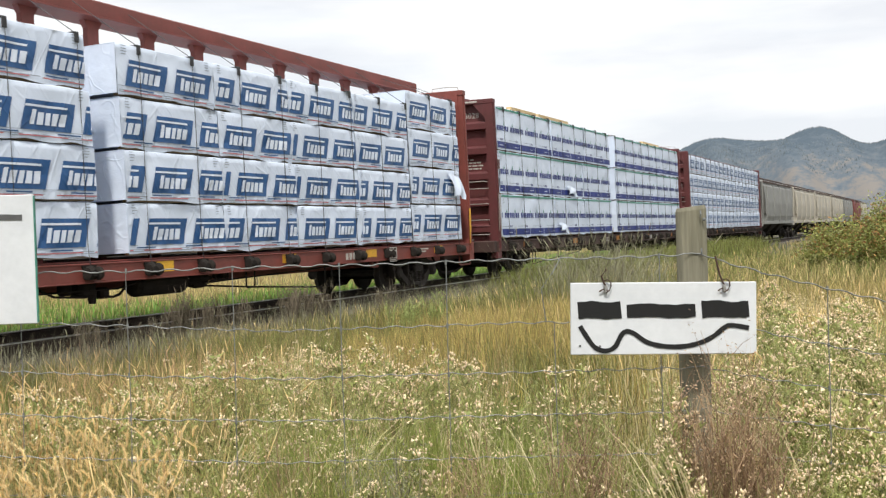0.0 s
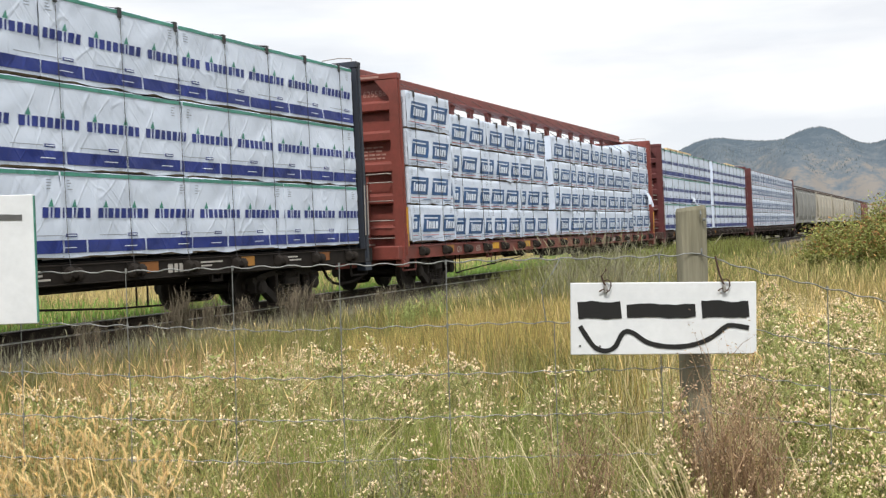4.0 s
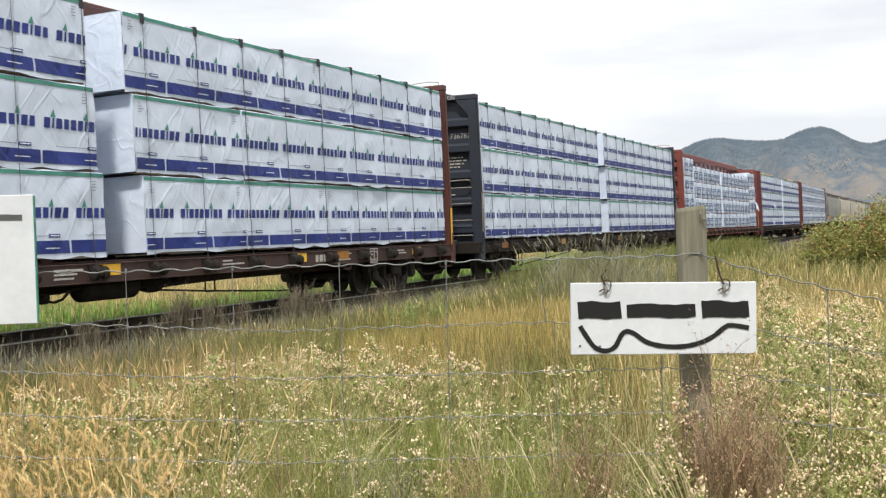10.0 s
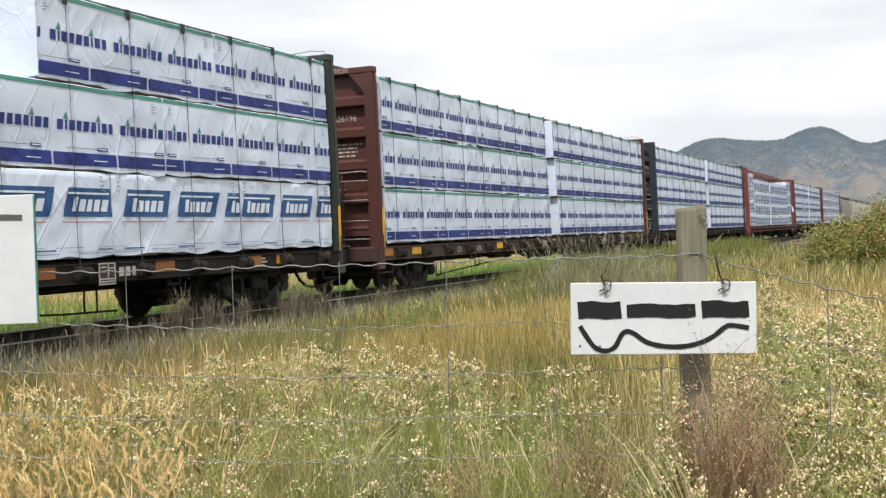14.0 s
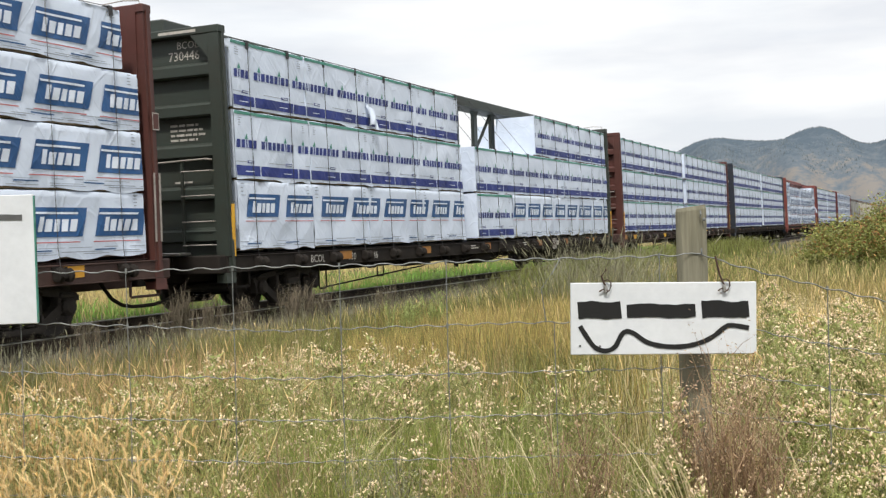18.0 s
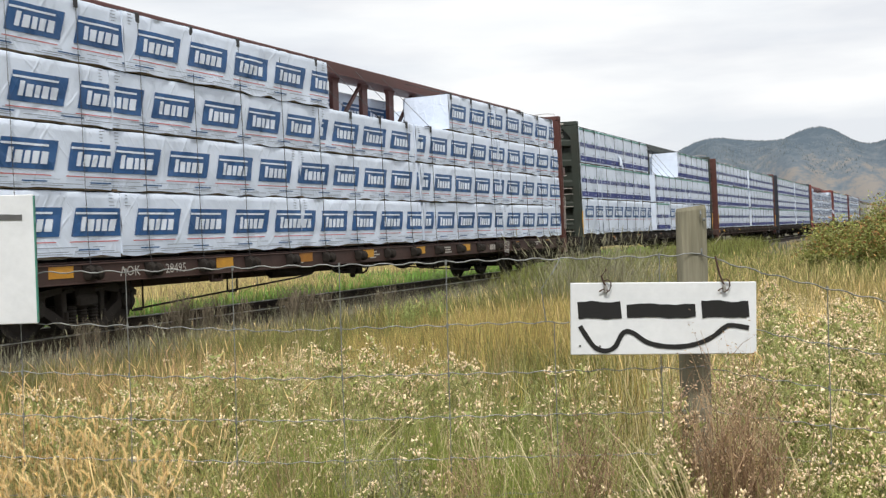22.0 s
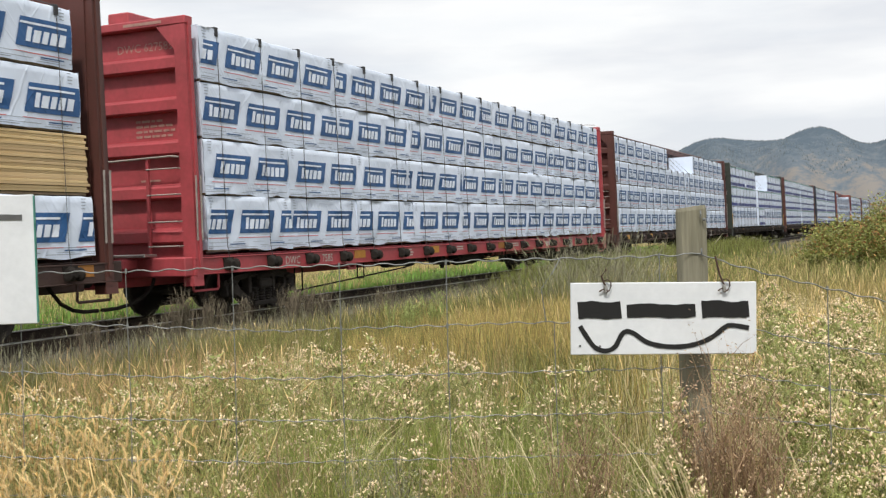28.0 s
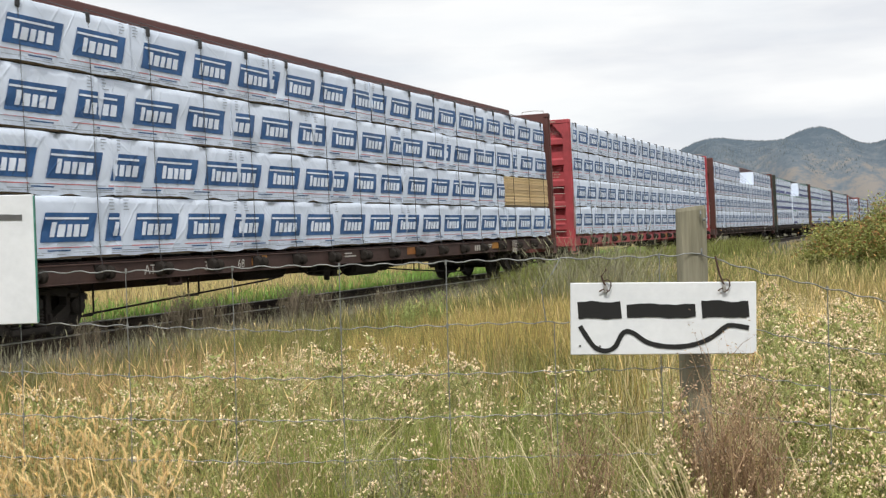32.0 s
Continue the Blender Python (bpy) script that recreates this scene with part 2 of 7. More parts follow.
M_DRYWEED = material("brown_weed", (0.46, 0.315, 0.195), (0.26, 0.17, 0.10), rough=0.85, scale=2, fine=20, bump=0, island=0.4, trans=0.25)
M_GREYWEED = material("grey_weed", (0.35, 0.33, 0.22), (0.21, 0.20, 0.125), rough=0.85, scale=2, fine=20, bump=0, island=0.4, trans=0.2)
M_TAN = material("ripe_stalk", (0.68, 0.47, 0.24), (0.50, 0.33, 0.16), rough=0.75, scale=2, fine=20, bump=0, island=0.35, trans=0.3)
M_TWIG = material("dead_twig", (0.23, 0.19, 0.135), (0.12, 0.098, 0.066), rough=0.9, scale=2, fine=20, bump=0, island=0.4, trans=0.15)
M_GOLD = material("golden_grass", (0.60, 0.445, 0.165), (0.41, 0.30, 0.10), rough=0.65, scale=0.6, fine=8, bump=0, island=0.55, trans=0.3)
M_DUSTY = material("dusty_verge_grass", (0.30, 0.275, 0.18), (0.17, 0.16, 0.10), rough=0.9, scale=2, fine=20, bump=0, island=0.5, trans=0.2)
M_CORD = material("brown_cord", (0.075, 0.040, 0.028), (0.04, 0.022, 0.016), rough=0.9, scale=60, fine=200, bump=0.2)
M_BUSH = material("bush_leaf", (0.38, 0.385, 0.115), (0.17, 0.195, 0.05), rough=0.55, scale=1.0, fine=8, bump=0, island=0.5, trans=0.3)
M_RUSSET = material("russet_leaf", (0.46, 0.235, 0.088), rough=0.6, scale=1.0, fine=8, bump=0, island=0.4, trans=0.3)
M_BARK = material("bush_bark", (0.12, 0.09, 0.06), rough=0.9, scale=8, fine=60, bump=0.4)
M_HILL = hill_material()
# conifer green is greyed and blued with painted distance haze
M_CONIFER = material("haze_tinted_conifer", (0.110, 0.136, 0.155), rough=1.0, scale=0.05, bump=0, island=0.3)


# ---- mesh helpers ----
class Mesher:
    """Collects vertices and faces of one part."""

    def __init__(self):
        self.v, self.f, self.m = [], [], []

    def add(self, verts, faces, mat=0):
        o = len(self.v)
        self.v += [tuple(p) for p in verts]
        self.f += [tuple(i + o for i in q) for q in faces]
        self.m += [mat] * len(faces)
        return self

    def box(self, c, s, b=0.0, mat=0):
        """A box of centre c and size s, its edges chamfered by b."""
        h = [k / 2 for k in s]
        if b <= 0:
            vs = [(c[0] + x * h[0], c[1] + y * h[1], c[2] + z * h[2]) for x in (-1, 1) for y in (-1, 1) for z in (-1, 1)]
            fs = [(0, 1, 3, 2), (4, 6, 7, 5), (0, 4, 5, 1), (2, 3, 7, 6), (0, 2, 6, 4), (1, 5, 7, 3)]
            return self.add(vs, fs, mat)
        b = min(b, min(h) * 0.9)
        vs, ix = [], {}
        for x in (-1, 1):
            for y in (-1, 1):
                for z in (-1, 1):
                    for a in range(3):
                        q = [h[0] - b, h[1] - b, h[2] - b]
                        q[a] = h[a]
                        ix[x, y, z, a] = len(vs)
                        vs.append((c[0] + x * q[0], c[1] + y * q[1], c[2] + z * q[2]))
        fs = []
        for a in range(3):
            o1, o2 = (a + 1) % 3, (a + 2) % 3
            for sg in (-1, 1):
                ring = []
                for p, q in ((-1, -1), (1, -1), (1, 1), (-1, 1)):
                    k = [0, 0, 0]
                    k[a], k[o1], k[o2] = sg, p, q
                    ring.append(ix[(*k, a)])
                fs.append(tuple(ring if sg > 0 else ring[::-1]))
        for a in range(3):
            o1, o2 = (a + 1) % 3, (a + 2) % 3
            for p in (-1, 1):
                for q in (-1, 1):
                    k0, k1 = [0, 0, 0], [0, 0, 0]
                    k0[a], k0[o1], k0[o2] = -1, p, q
                    k1[a], k1[o1], k1[o2] = 1, p, q
                    ring = [ix[(*k0, o1)], ix[(*k1, o1)], ix[(*k1, o2)], ix[(*k0, o2)]]
                    fs.append(tuple(ring if p * q < 0 else ring[::-1]))
        for x in (-1, 1):
            for y in (-1, 1):
                for z in (-1, 1):
                    ring = [ix[x, y, z, 0], ix[x, y, z, 1], ix[x, y, z, 2]]
                    fs.append(tuple(ring if x * y * z > 0 else ring[::-1]))
        return self.add(vs, fs, mat)

    def tube(self, pts, r, n=6, mat=0, cap=True):
        """A tube of radius r (or radii) along the points."""
        pts = [Vector(p) for p in pts]
        rs = r if isinstance(r, (list, tuple)) else [r] * len(pts)
        vs, fs = [], []
        for i, p in enumerate(pts):
            d = (pts[min(i + 1, len(pts) - 1)] - pts[max(i - 1, 0)]).normalized()
            a = d.cross(Vector((0, 0, 1)) if abs(d.z) < 0.9 else Vector((1, 0, 0))).normalized()
            b = d.cross(a)
            for k in range(n):
                g = 2 * math.pi * k / n
                vs.append(p + (a * math.cos(g) + b * math.sin(g)) * rs[i])
        for i in range(len(pts) - 1):
            for k in range(n):
                k2 = (k + 1) % n
                fs.append((i * n + k, (i + 1) * n + k, (i + 1) * n + k2, i * n + k2))
        if cap:
            fs.append(tuple(range(n)))
            fs.append(tuple((len(pts) - 1) * n + k for k in reversed(range(n))))
        return self.add(vs, fs, mat)

    def lathe(self, prof, n=20, axis="x", c=(0, 0, 0), mat=0):
        """A turned shape: prof is (along, radius) pairs."""
        vs, fs = [], []
        for a, r in prof:
            for k in range(n):
                g = 2 * math.pi * k / n
                p, q = r * math.cos(g), r * math.sin(g)
                vs.append({"x": (c[0] + a, c[1] + p, c[2] + q), "y": (c[0] + q, c[1] + a, c[2] + p), "z": (c[0] + p, c[1] + q, c[2] + a)}[axis])
        for i in range(len(prof) - 1):
            for k in range(n):
                k2 = (k + 1) % n
                fs.append((i * n + k, i * n + k2, (i + 1) * n + k2, (i + 1) * n + k))
        fs.append(tuple(reversed(range(n))))
        fs.append(tuple((len(prof) - 1) * n + k for k in range(n)))
        return self.add(vs, fs, mat)

    def prism(self, poly, axis, lo, hi, mat=0):
        """A flat outline poly drawn out along an axis. x: poly is (y, z); y: (x, z); z: (x, y)."""
        n = len(poly)
        put = {"x": lambda a, p: (a, p[0], p[1]), "y": lambda a, p: (p[0], a, p[1]), "z": lambda a, p: (p[0], p[1], a)}[axis]
        vs = [put(lo, p) for p in poly] + [put(hi, p) for p in poly]
        fs = [tuple(range(n))[::-1], tuple(range(n, 2 * n))] + [(k, (k + 1) % n, n + (k + 1) % n, n + k) for k in range(n)]
        return self.add(vs, fs, mat)

    def mesh(self, name, smooth=False):
        me = bpy.data.meshes.new(name)
        me.from_pydata(self.v, [], self.f)
        if smooth:
            me.polygons.foreach_set("use_smooth", [True] * len(self.f))
        me.polygons.foreach_set("material_index", self.m)
        bm = bmesh.new()
        bm.from_mesh(me)
        bmesh.ops.recalc_face_normals(bm, faces=bm.faces)
        bm.to_mesh(me)
        bm.free()
        me.update()
        return me


def part(name, mesh, mats, parent=None, label="", m=None):
    """Links a mesh, or a Mesher's mesh, as one object under a thing or a part."""
    if isinstance(mesh, Mesher):
        mesh = mesh.mesh(name)
    mats = mats if isinstance(mats, (list, tuple)) else [mats]
    ob = new(name, mesh)
    while len(mesh.materials) < len(mats):
        mesh.materials.append(mats[len(mesh.materials)])
    for i, mt in enumerate(mats):
        if mesh.materials[i] != mt:
            ob.material_slots[i].link = "OBJECT"
            ob.material_slots[i].material = mt
    if parent:
        ob.parent = parent
    if m is not None:
        ob.matrix_basis = m
    if label:
        tagged(ob, label)
    return ob


CACHE = {}


def cached(key, make, smooth=False):
    if key not in CACHE:
        CACHE[key] = make().mesh(str(key[0]) if isinstance(key, tuple) else key, smooth)
    return CACHE[key]


def sheet(name, verts, tris, mat, kind="stuff", label="", category="", group=""):
    """One object from arrays of vertices and triangles."""
    me = bpy.data.meshes.new(name)
    me.vertices.add(len(verts))
    me.vertices.foreach_set("co", np.asarray(verts, np.float32).ravel())
    nt = len(tris)
    me.loops.add(nt * 3)
    me.loops.foreach_set("vertex_index", np.asarray(tris, np.int32).ravel())
    me.polygons.add(nt)
    me.polygons.foreach_set("loop_start", np.arange(0, nt * 3, 3, dtype=np.int32))
    me.polygons.foreach_set("loop_total", np.full(nt, 3, np.int32))
    me.update(calc_edges=True)
    me.validate()
    me.materials.append(mat)
    return tagged(new(name, me), label, category, group, kind)


def lettering(text, size):
    """A flat mesh of the built-in font in the local yz plane, read from +x."""
    key = ("text", text, size)
    if key not in CACHE:
        cu = bpy.data.curves.new("lettering", "FONT")
        cu.body, cu.size, cu.align_x, cu.resolution_u = text, size, "CENTER", 2
        ob = bpy.data.objects.new("lettering", cu)
        me = bpy.data.meshes.new_from_object(ob)
        bpy.data.objects.remove(ob)
        CACHE[key] = me
    return CACHE[key]


# ---- ground, hills and track ----
TRACK_X, RAIL_Z = -11.84, 0.21
LOW = 0.075      # the cars ride this much higher on their springs than the truck drawing


def ground_z(x, y):
    d = np.abs(x - TRACK_X)
    far = np.clip((d - 4) / 8, 0, 1)
    z = -0.10 + np.where(x > TRACK_X, 0.10 * far, -0.05 * far)
    near = np.exp(-(x ** 2 + (y - 6) ** 2) / 1800.0)
    z = z + near * 0.05 * (np.sin(x * 0.9 + 1.3) * np.cos(y * 0.7) + 0.5 * np.sin(x * 2.3 + y * 1.7)) * np.clip((d - 2.5) / 2, 0, 1)
    return z


def build_ground():
    ax = np.sinh(np.linspace(-1, 1, 161) * 6.5) / np.sinh(6.5) * 4200
    X, Y = np.meshgrid(ax - 4, ax + 8, indexing="ij")
    Z = ground_z(X, Y)
    n = len(ax)
    v = np.stack([X, Y, Z], -1).reshape(-1, 3)
    i = (np.arange(n - 1)[:, None] * n + np.arange(n - 1)[None]).ravel()
    t = np.concatenate([np.stack([i, i + n, i + n + 1], 1), np.stack([i, i + n + 1, i + 1], 1)])
    sheet("ground", v, t, M_GROUND, "structure", "dry grassy meadow soil in straw and olive tones", "ground")


build_ground()


def build_hills():
    """Far ridges round the valley: a height field over bearing and distance."""
    na, nr = 420, 46
    az = np.radians(np.linspace(-75, 75, na))
    rr = np.linspace(1300, 3600, nr)
    A, R = np.meshgrid(az, rr, indexing="ij")
    deg = np.degrees(A)
    g = lambda c, w, h: h * np.exp(-((deg - c) / w) ** 2)
    top = 137 + g(-5.2, 1.9, 66) + g(-9.8, 2.6, 58) + g(-0.8, 1.6, 38) + g(-24, 6, -40) + g(12, 9, 90) + g(-38, 14, 30) + g(40, 14, 90)
    nz = np.array([noise.fractal(Vector((a * 26, r / 420, 0.3)), 0.9, 2.1, 6) for a, r in zip(A.ravel(), R.ravel())]).reshape(A.shape)
    rise = np.clip((R - 1300) / 1300, 0, 1)
    prof = np.sin(rise * math.pi / 2) ** 1.15
    spur = 0.75 + 0.25 * np.sin(deg * 1.9 + R / 240.0)
    Z = top * prof * (1 - (1 - prof) * (1 - spur)) + nz * 5 * rise - 3
    Z = np.where(R > 2700, Z - (R - 2700) * 0.08, Z)
    v = np.stack([np.sin(A) * R, np.cos(A) * R, Z], -1).reshape(-1, 3)
    i = (np.arange(na - 1)[:, None] * nr + np.arange(nr - 1)[None]).ravel()
    t = np.concatenate([np.stack([i, i + nr + 1, i + nr], 1), np.stack([i, i + 1, i + nr + 1], 1)])
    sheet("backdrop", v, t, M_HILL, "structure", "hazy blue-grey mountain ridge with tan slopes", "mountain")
    rng = np.random.default_rng(4)

    def lay(fa, fr, arr):
        """The value of a grid between its nodes."""
        ia, ir = np.clip(fa.astype(int), 0, na - 2), np.clip(fr.astype(int), 0, nr - 2)
        u, w = fa - ia, fr - ir
        return (arr[ia, ir] * (1 - u) + arr[ia + 1, ir] * u) * (1 - w) + (arr[ia, ir + 1] * (1 - u) + arr[ia + 1, ir + 1] * u) * w
    fa, fr = rng.uniform(150, 300, 60000), rng.uniform(8, 28, 60000)
    wood = lay(fa, fr, nz)
    keep = (rng.random(60000) < 0.03 + 0.40 * (wood > 0.10)) & (lay(fa, fr, Z) > 70)
    ridge = np.repeat(np.arange(176, 214), 26)
    crest = np.argmax(Z / R, axis=1)
    fa = np.concatenate([fa[keep], ridge + rng.random(len(ridge))])
    fr = np.concatenate([fr[keep], crest[ridge] + rng.uniform(-1.2, 0.2, len(ridge))])
    n = len(fa)
    AA, RR = lay(fa, fr, A), lay(fa, fr, R)
    base = np.stack([np.sin(AA) * RR, np.cos(AA) * RR, lay(fa, fr, Z) - 1.0], -1)
    h, w = rng.uniform(2.0, 5.0, n), rng.uniform(0.9, 1.7, n)
    vs, ts = [], []
    for k in range(4):
        g2 = k * math.pi / 2
        vs.append(base + np.stack([np.cos(g2) * w, np.sin(g2) * w, 0 * w], -1))
    vs.append(base + np.stack([0 * w, 0 * w, h], -1))
    v = np.concatenate(vs)
    j = np.arange(n)
    for k in range(4):
        ts.append(np.stack([j + k * n, j + ((k + 1) % 4) * n, j + 4 * n], 1))
    sheet("far_woods", v, np.concatenate(ts), M_CONIFER, "stuff", "scattered conifers on the far ridge, tinted with haze", "woods")


build_hills()


def build_track():
    """Rails, sleepers and ballast as one piece of the setting, with its sleepers as parts."""
    track = tagged(new("railway_track"), "single rusty railway track on weedy ballast", "railway track", "", "structure")
    bal = Mesher()
    ys = np.concatenate([np.arange(-60, 60, 0.5), np.arange(60, 460, 8.0)])
    prof = [(-2.2, -0.2), (-1.7, -0.02), (-1.35, 0.03), (0, 0.02), (1.35, 0.03), (1.65, -0.03), (2.0, -0.2)]
    rng = np.random.default_rng(2)
    vs = [(TRACK_X + px + rng.normal(0, 0.03), y, pz + rng.normal(0, 0.012)) for y in ys for px, pz in prof]
    k = len(prof)
    fs = [(i * k + j, i * k + j + 1, (i + 1) * k + j + 1, (i + 1) * k + j) for i in range(len(ys) - 1) for j in range(k - 1)]
    bal.add(vs, fs)
    part("ballast", bal, M_BALLAST, track, "grey crushed stone ballast", pose(0, 0, -LOW))
    for sx in (-0.7525, 0.7525):
        r = Mesher()
        x0 = TRACK_X + sx
        web = [(-0.075, 0.03), (0.075, 0.03), (0.07, 0.045), (0.012, 0.06), (0.012, 0.165), (0.036, 0.178), (0.036, 0.205), (0.03, 0.21),
               (-0.03, 0.21), (-0.036, 0.205), (-0.036, 0.178), (-0.012, 0.165), (-0.012, 0.06), (-0.07, 0.045)]
        r.prism([(x0 + a, b) for a, b in web], "y", -60, 460)
        rail = part("rail", r, M_RAILSIDE, track, "rusty steel rail", pose(0, 0, -LOW))
        t = Mesher()
        t.box((x0, 200, 0.2055), (0.076, 520, 0.017), 0.003)
        part("rail_head", t, M_RAILTOP, rail, "polished running surface")
    tie = Mesher().box((0, 0, 0), (2.6, 0.23, 0.16), 0.012).mesh("sleeper")
    for i in range(110):
        y = -2 + i * 0.53
        part("sleeper", tie, M_TIE, track, m=pose(TRACK_X + rng.normal(0, 0.02), y + rng.normal(0, 0.02), -0.045 - LOW + rng.normal(0, 0.006), 0, 0, rng.normal(0, 0.7)))
    rest = Mesher()
    for i in range(560):
        y = -60 + i * 0.53 if i < 109 else 56.3 + (i - 109) * 0.53
        rest.box((TRACK_X, y, -0.045 - LOW), (2.6, 0.23, 0.16))
    tagged(part("distant_sleepers", rest, M_TIE, track, "dark wooden sleepers along the far track"), kind="stuff")
    n = 9000
    x = TRACK_X + rng.choice([-1, 1], n) * np.abs(rng.normal(1.2, 0.45, n))
    y = rng.uniform(4, 60, n) ** 1.0
    z = np.interp(np.abs(x - TRACK_X), [0, 1.35, 1.65, 2.0], [0.02, 0.03, -0.03, -0.12]) + 0.01 - LOW
    s = rng.uniform(0.015, 0.045, n)
    dirs = np.array([(1, 0, 0), (0, 1, 0), (-1, 0, 0), (0, -1, 0), (0, 0, 1)])
    v = np.concatenate([np.stack([x, y, z], -1) + d * s[:, None] * rng.uniform(0.6, 1.2, (n, 1)) for d in dirs])
    j = np.arange(n)
    t = np.concatenate([np.stack([j + a * n, j + ((a + 1) % 4) * n, j + 4 * n], 1) for a in range(4)])
    st = sheet("loose_stones", v, t, M_STONE, "stuff", "loose grey ballast stones")
    st.parent = track


build_track()


# ---- the train ----
# car frame: x across (+ towards the meadow), y along (+ forwards), z up from the rail's top
HALF = 11.35                    # half the loading length
FACE, DECK = 1.45, 1.02         # the load's outer face at the deck; the deck's height
SPEED = 4.827
DRIFT = [(0, 0.0), (4, 0.07), (8, 0.27), (12, 0.39), (16, 0.46), (20, 0.60), (24, 0.81), (28, 0.95), (32, 1.17)]
TRAIN_X = [(t, SPEED * t + d) for t, d in DRIFT]
MOVERS = []                     # (thing, local offset matrix from the track line)
SPINNERS = []                   # (wheelset, x, y, z)


def place(ob, m):
    """Puts a thing that rides with the train at its pose at the start."""
    ob.matrix_basis = m
    MOVERS.append((ob, m))
    return ob


def wheelset_mesh():
    m = Mesher()
    m.lathe([(-0.95, 0.075), (0.95, 0.075)], 10, "x")
    for s in (-1, 1):
        prof = [(-0.07, 0.06), (-0.07, 0.42), (-0.045, 0.455), (-0.038, 0.43), (0.06, 0.425), (0.066, 0.40), (0.05, 0.36), (0.01, 0.30), (0.015, 0.14), (0.07, 0.11), (0.07, 0.05)]
        m.lathe([(s * (0.755 + a), r) for a, r in (prof if s > 0 else prof)], 28, "x")
        for k in range(8):
            g = 2 * math.pi * k / 8
            m.box((s * 0.90, 0.06 * math.cos(g), 0.06 * math.sin(g)), (0.08, 0.02, 0.02))
    return m


def side_frame_mesh():
    """A cast truss: top chord, two slanting arms, two columns and a spring seat with coil springs."""
    m = Mesher()
    m.prism([(-1.12, 0.50), (-0.92, 0.54), (-0.45, 0.61), (0.45, 0.61), (0.92, 0.54), (1.12, 0.50), (1.12, 0.58), (0.92, 0.64), (0.45, 0.70), (-0.45, 0.70), (-0.92, 0.64), (-1.12, 0.58)], "x", -0.075, 0.075)
    m.box((0.02, 0, 0.655), (0.20, 0.80, 0.03), 0.01)
    for s in (-1, 1):
        m.prism([(s * 1.04, 0.32), (s * 1.08, 0.54), (s * 0.98, 0.56), (s * 0.92, 0.40)], "x", -0.06, 0.07)
        m.prism([(s * 0.72, 0.58), (s * 0.80, 0.58), (s * 0.76, 0.38), (s * 0.70, 0.34)], "x", -0.06, 0.07)
        m.prism([(s * 0.78, 0.50), (s * 0.78, 0.35), (s * 0.42, 0.12), (s * 0.28, 0.12), (s * 0.28, 0.20)], "x", -0.07, 0.08)
        m.box((0.01, s * 0.37, 0.40), (0.16, 0.09, 0.50), 0.015)
        m.lathe([(-0.13, 0.05), (-0.13, 0.115), (0.09, 0.125), (0.13, 0.09), (0.135, 0.02)], 14, "x", (0.03, s * 0.89, 0.43))
        m.box((0.02, s * 0.89, 0.585), (0.22, 0.30, 0.07), 0.02)
        m.box((0.05, s * 0.37, 0.30), (0.17, 0.05, 0.12), 0.01)
    m.box((0.02, 0, 0.16), (0.24, 0.66, 0.08), 0.015)
    for k in (-0.21, 0.0, 0.21):
        coil = [(0.01, 0.05)] + [(0.01 + 0.022 * q, 0.082 if q % 2 else 0.058) for q in range(11)] + [(0.24, 0.05)]
        m.lathe(coil, 12, "z", (0.05, k, 0.19))
    m.box((0.04, 0, 0.50), (0.28, 0.40, 0.16), 0.03)
    return m


def truck(car, y):
    """A four-wheel bogie: two side frames, a bolster and two turning wheelsets."""
    tr = part("truck", cached("bolster", lambda: Mesher().box((0, 0, 0.56), (2.3, 0.40, 0.28), 0.04).box((0, 0, 0.75), (0.6, 0.5, 0.16), 0.03).box((0, 0.40, 0.36), (1.9, 0.10, 0.16), 0.02).box((0, -0.40, 0.36), (1.9, 0.10, 0.16), 0.02).tube([(-0.4, -1.2, 0.50), (0.4, 1.3, 0.56)], 0.03, 6)), M_GRIME, car, "grimy steel bogie", pose(0, y, -LOW))
    for s in (-1, 1):
        part("side_frame", cached("side_frame", side_frame_mesh), M_TRUCK, tr, m=pose(s * 1.0, 0, 0) if s > 0 else pose(-1.0, 0, 0, 0, 0, 180))
    for yy in (-0.89, 0.89):
        w = part("wheelset", cached("wheelset", wheelset_mesh), M_WHEEL, tr, m=pose(0, yy, 0.43))
        SPINNERS.append((w, yy))
    return tr


def coupler_mesh(side):
    """A coupler and its air hose, which hangs on the side of the track that side names."""
    m = Mesher()
    m.box((0, 0.45, 0.68), (0.22, 0.9, 0.24), 0.03)
    m.box((0.02, 0.98, 0.68), (0.34, 0.30, 0.30), 0.06)
    m.box((0.14, 1.10, 0.68), (0.12, 0.20, 0.26), 0.04)
    m.tube([(side * 0.50, -0.02, 0.62), (side * 0.52, 0.06, 0.50), (side * 0.50, 0.22, 0.36), (side * 0.46, 0.50, 0.245), (side * 0.42, 0.80, 0.20), (side * 0.40, 1.10, 0.195)], 0.030, 7)
    m.tube([(-1.3, 0.25, 0.72), (-0.4, 0.35, 0.74), (0.5, 0.35, 0.74), (1.35, 0.25, 0.70)], 0.018, 5)
    return m


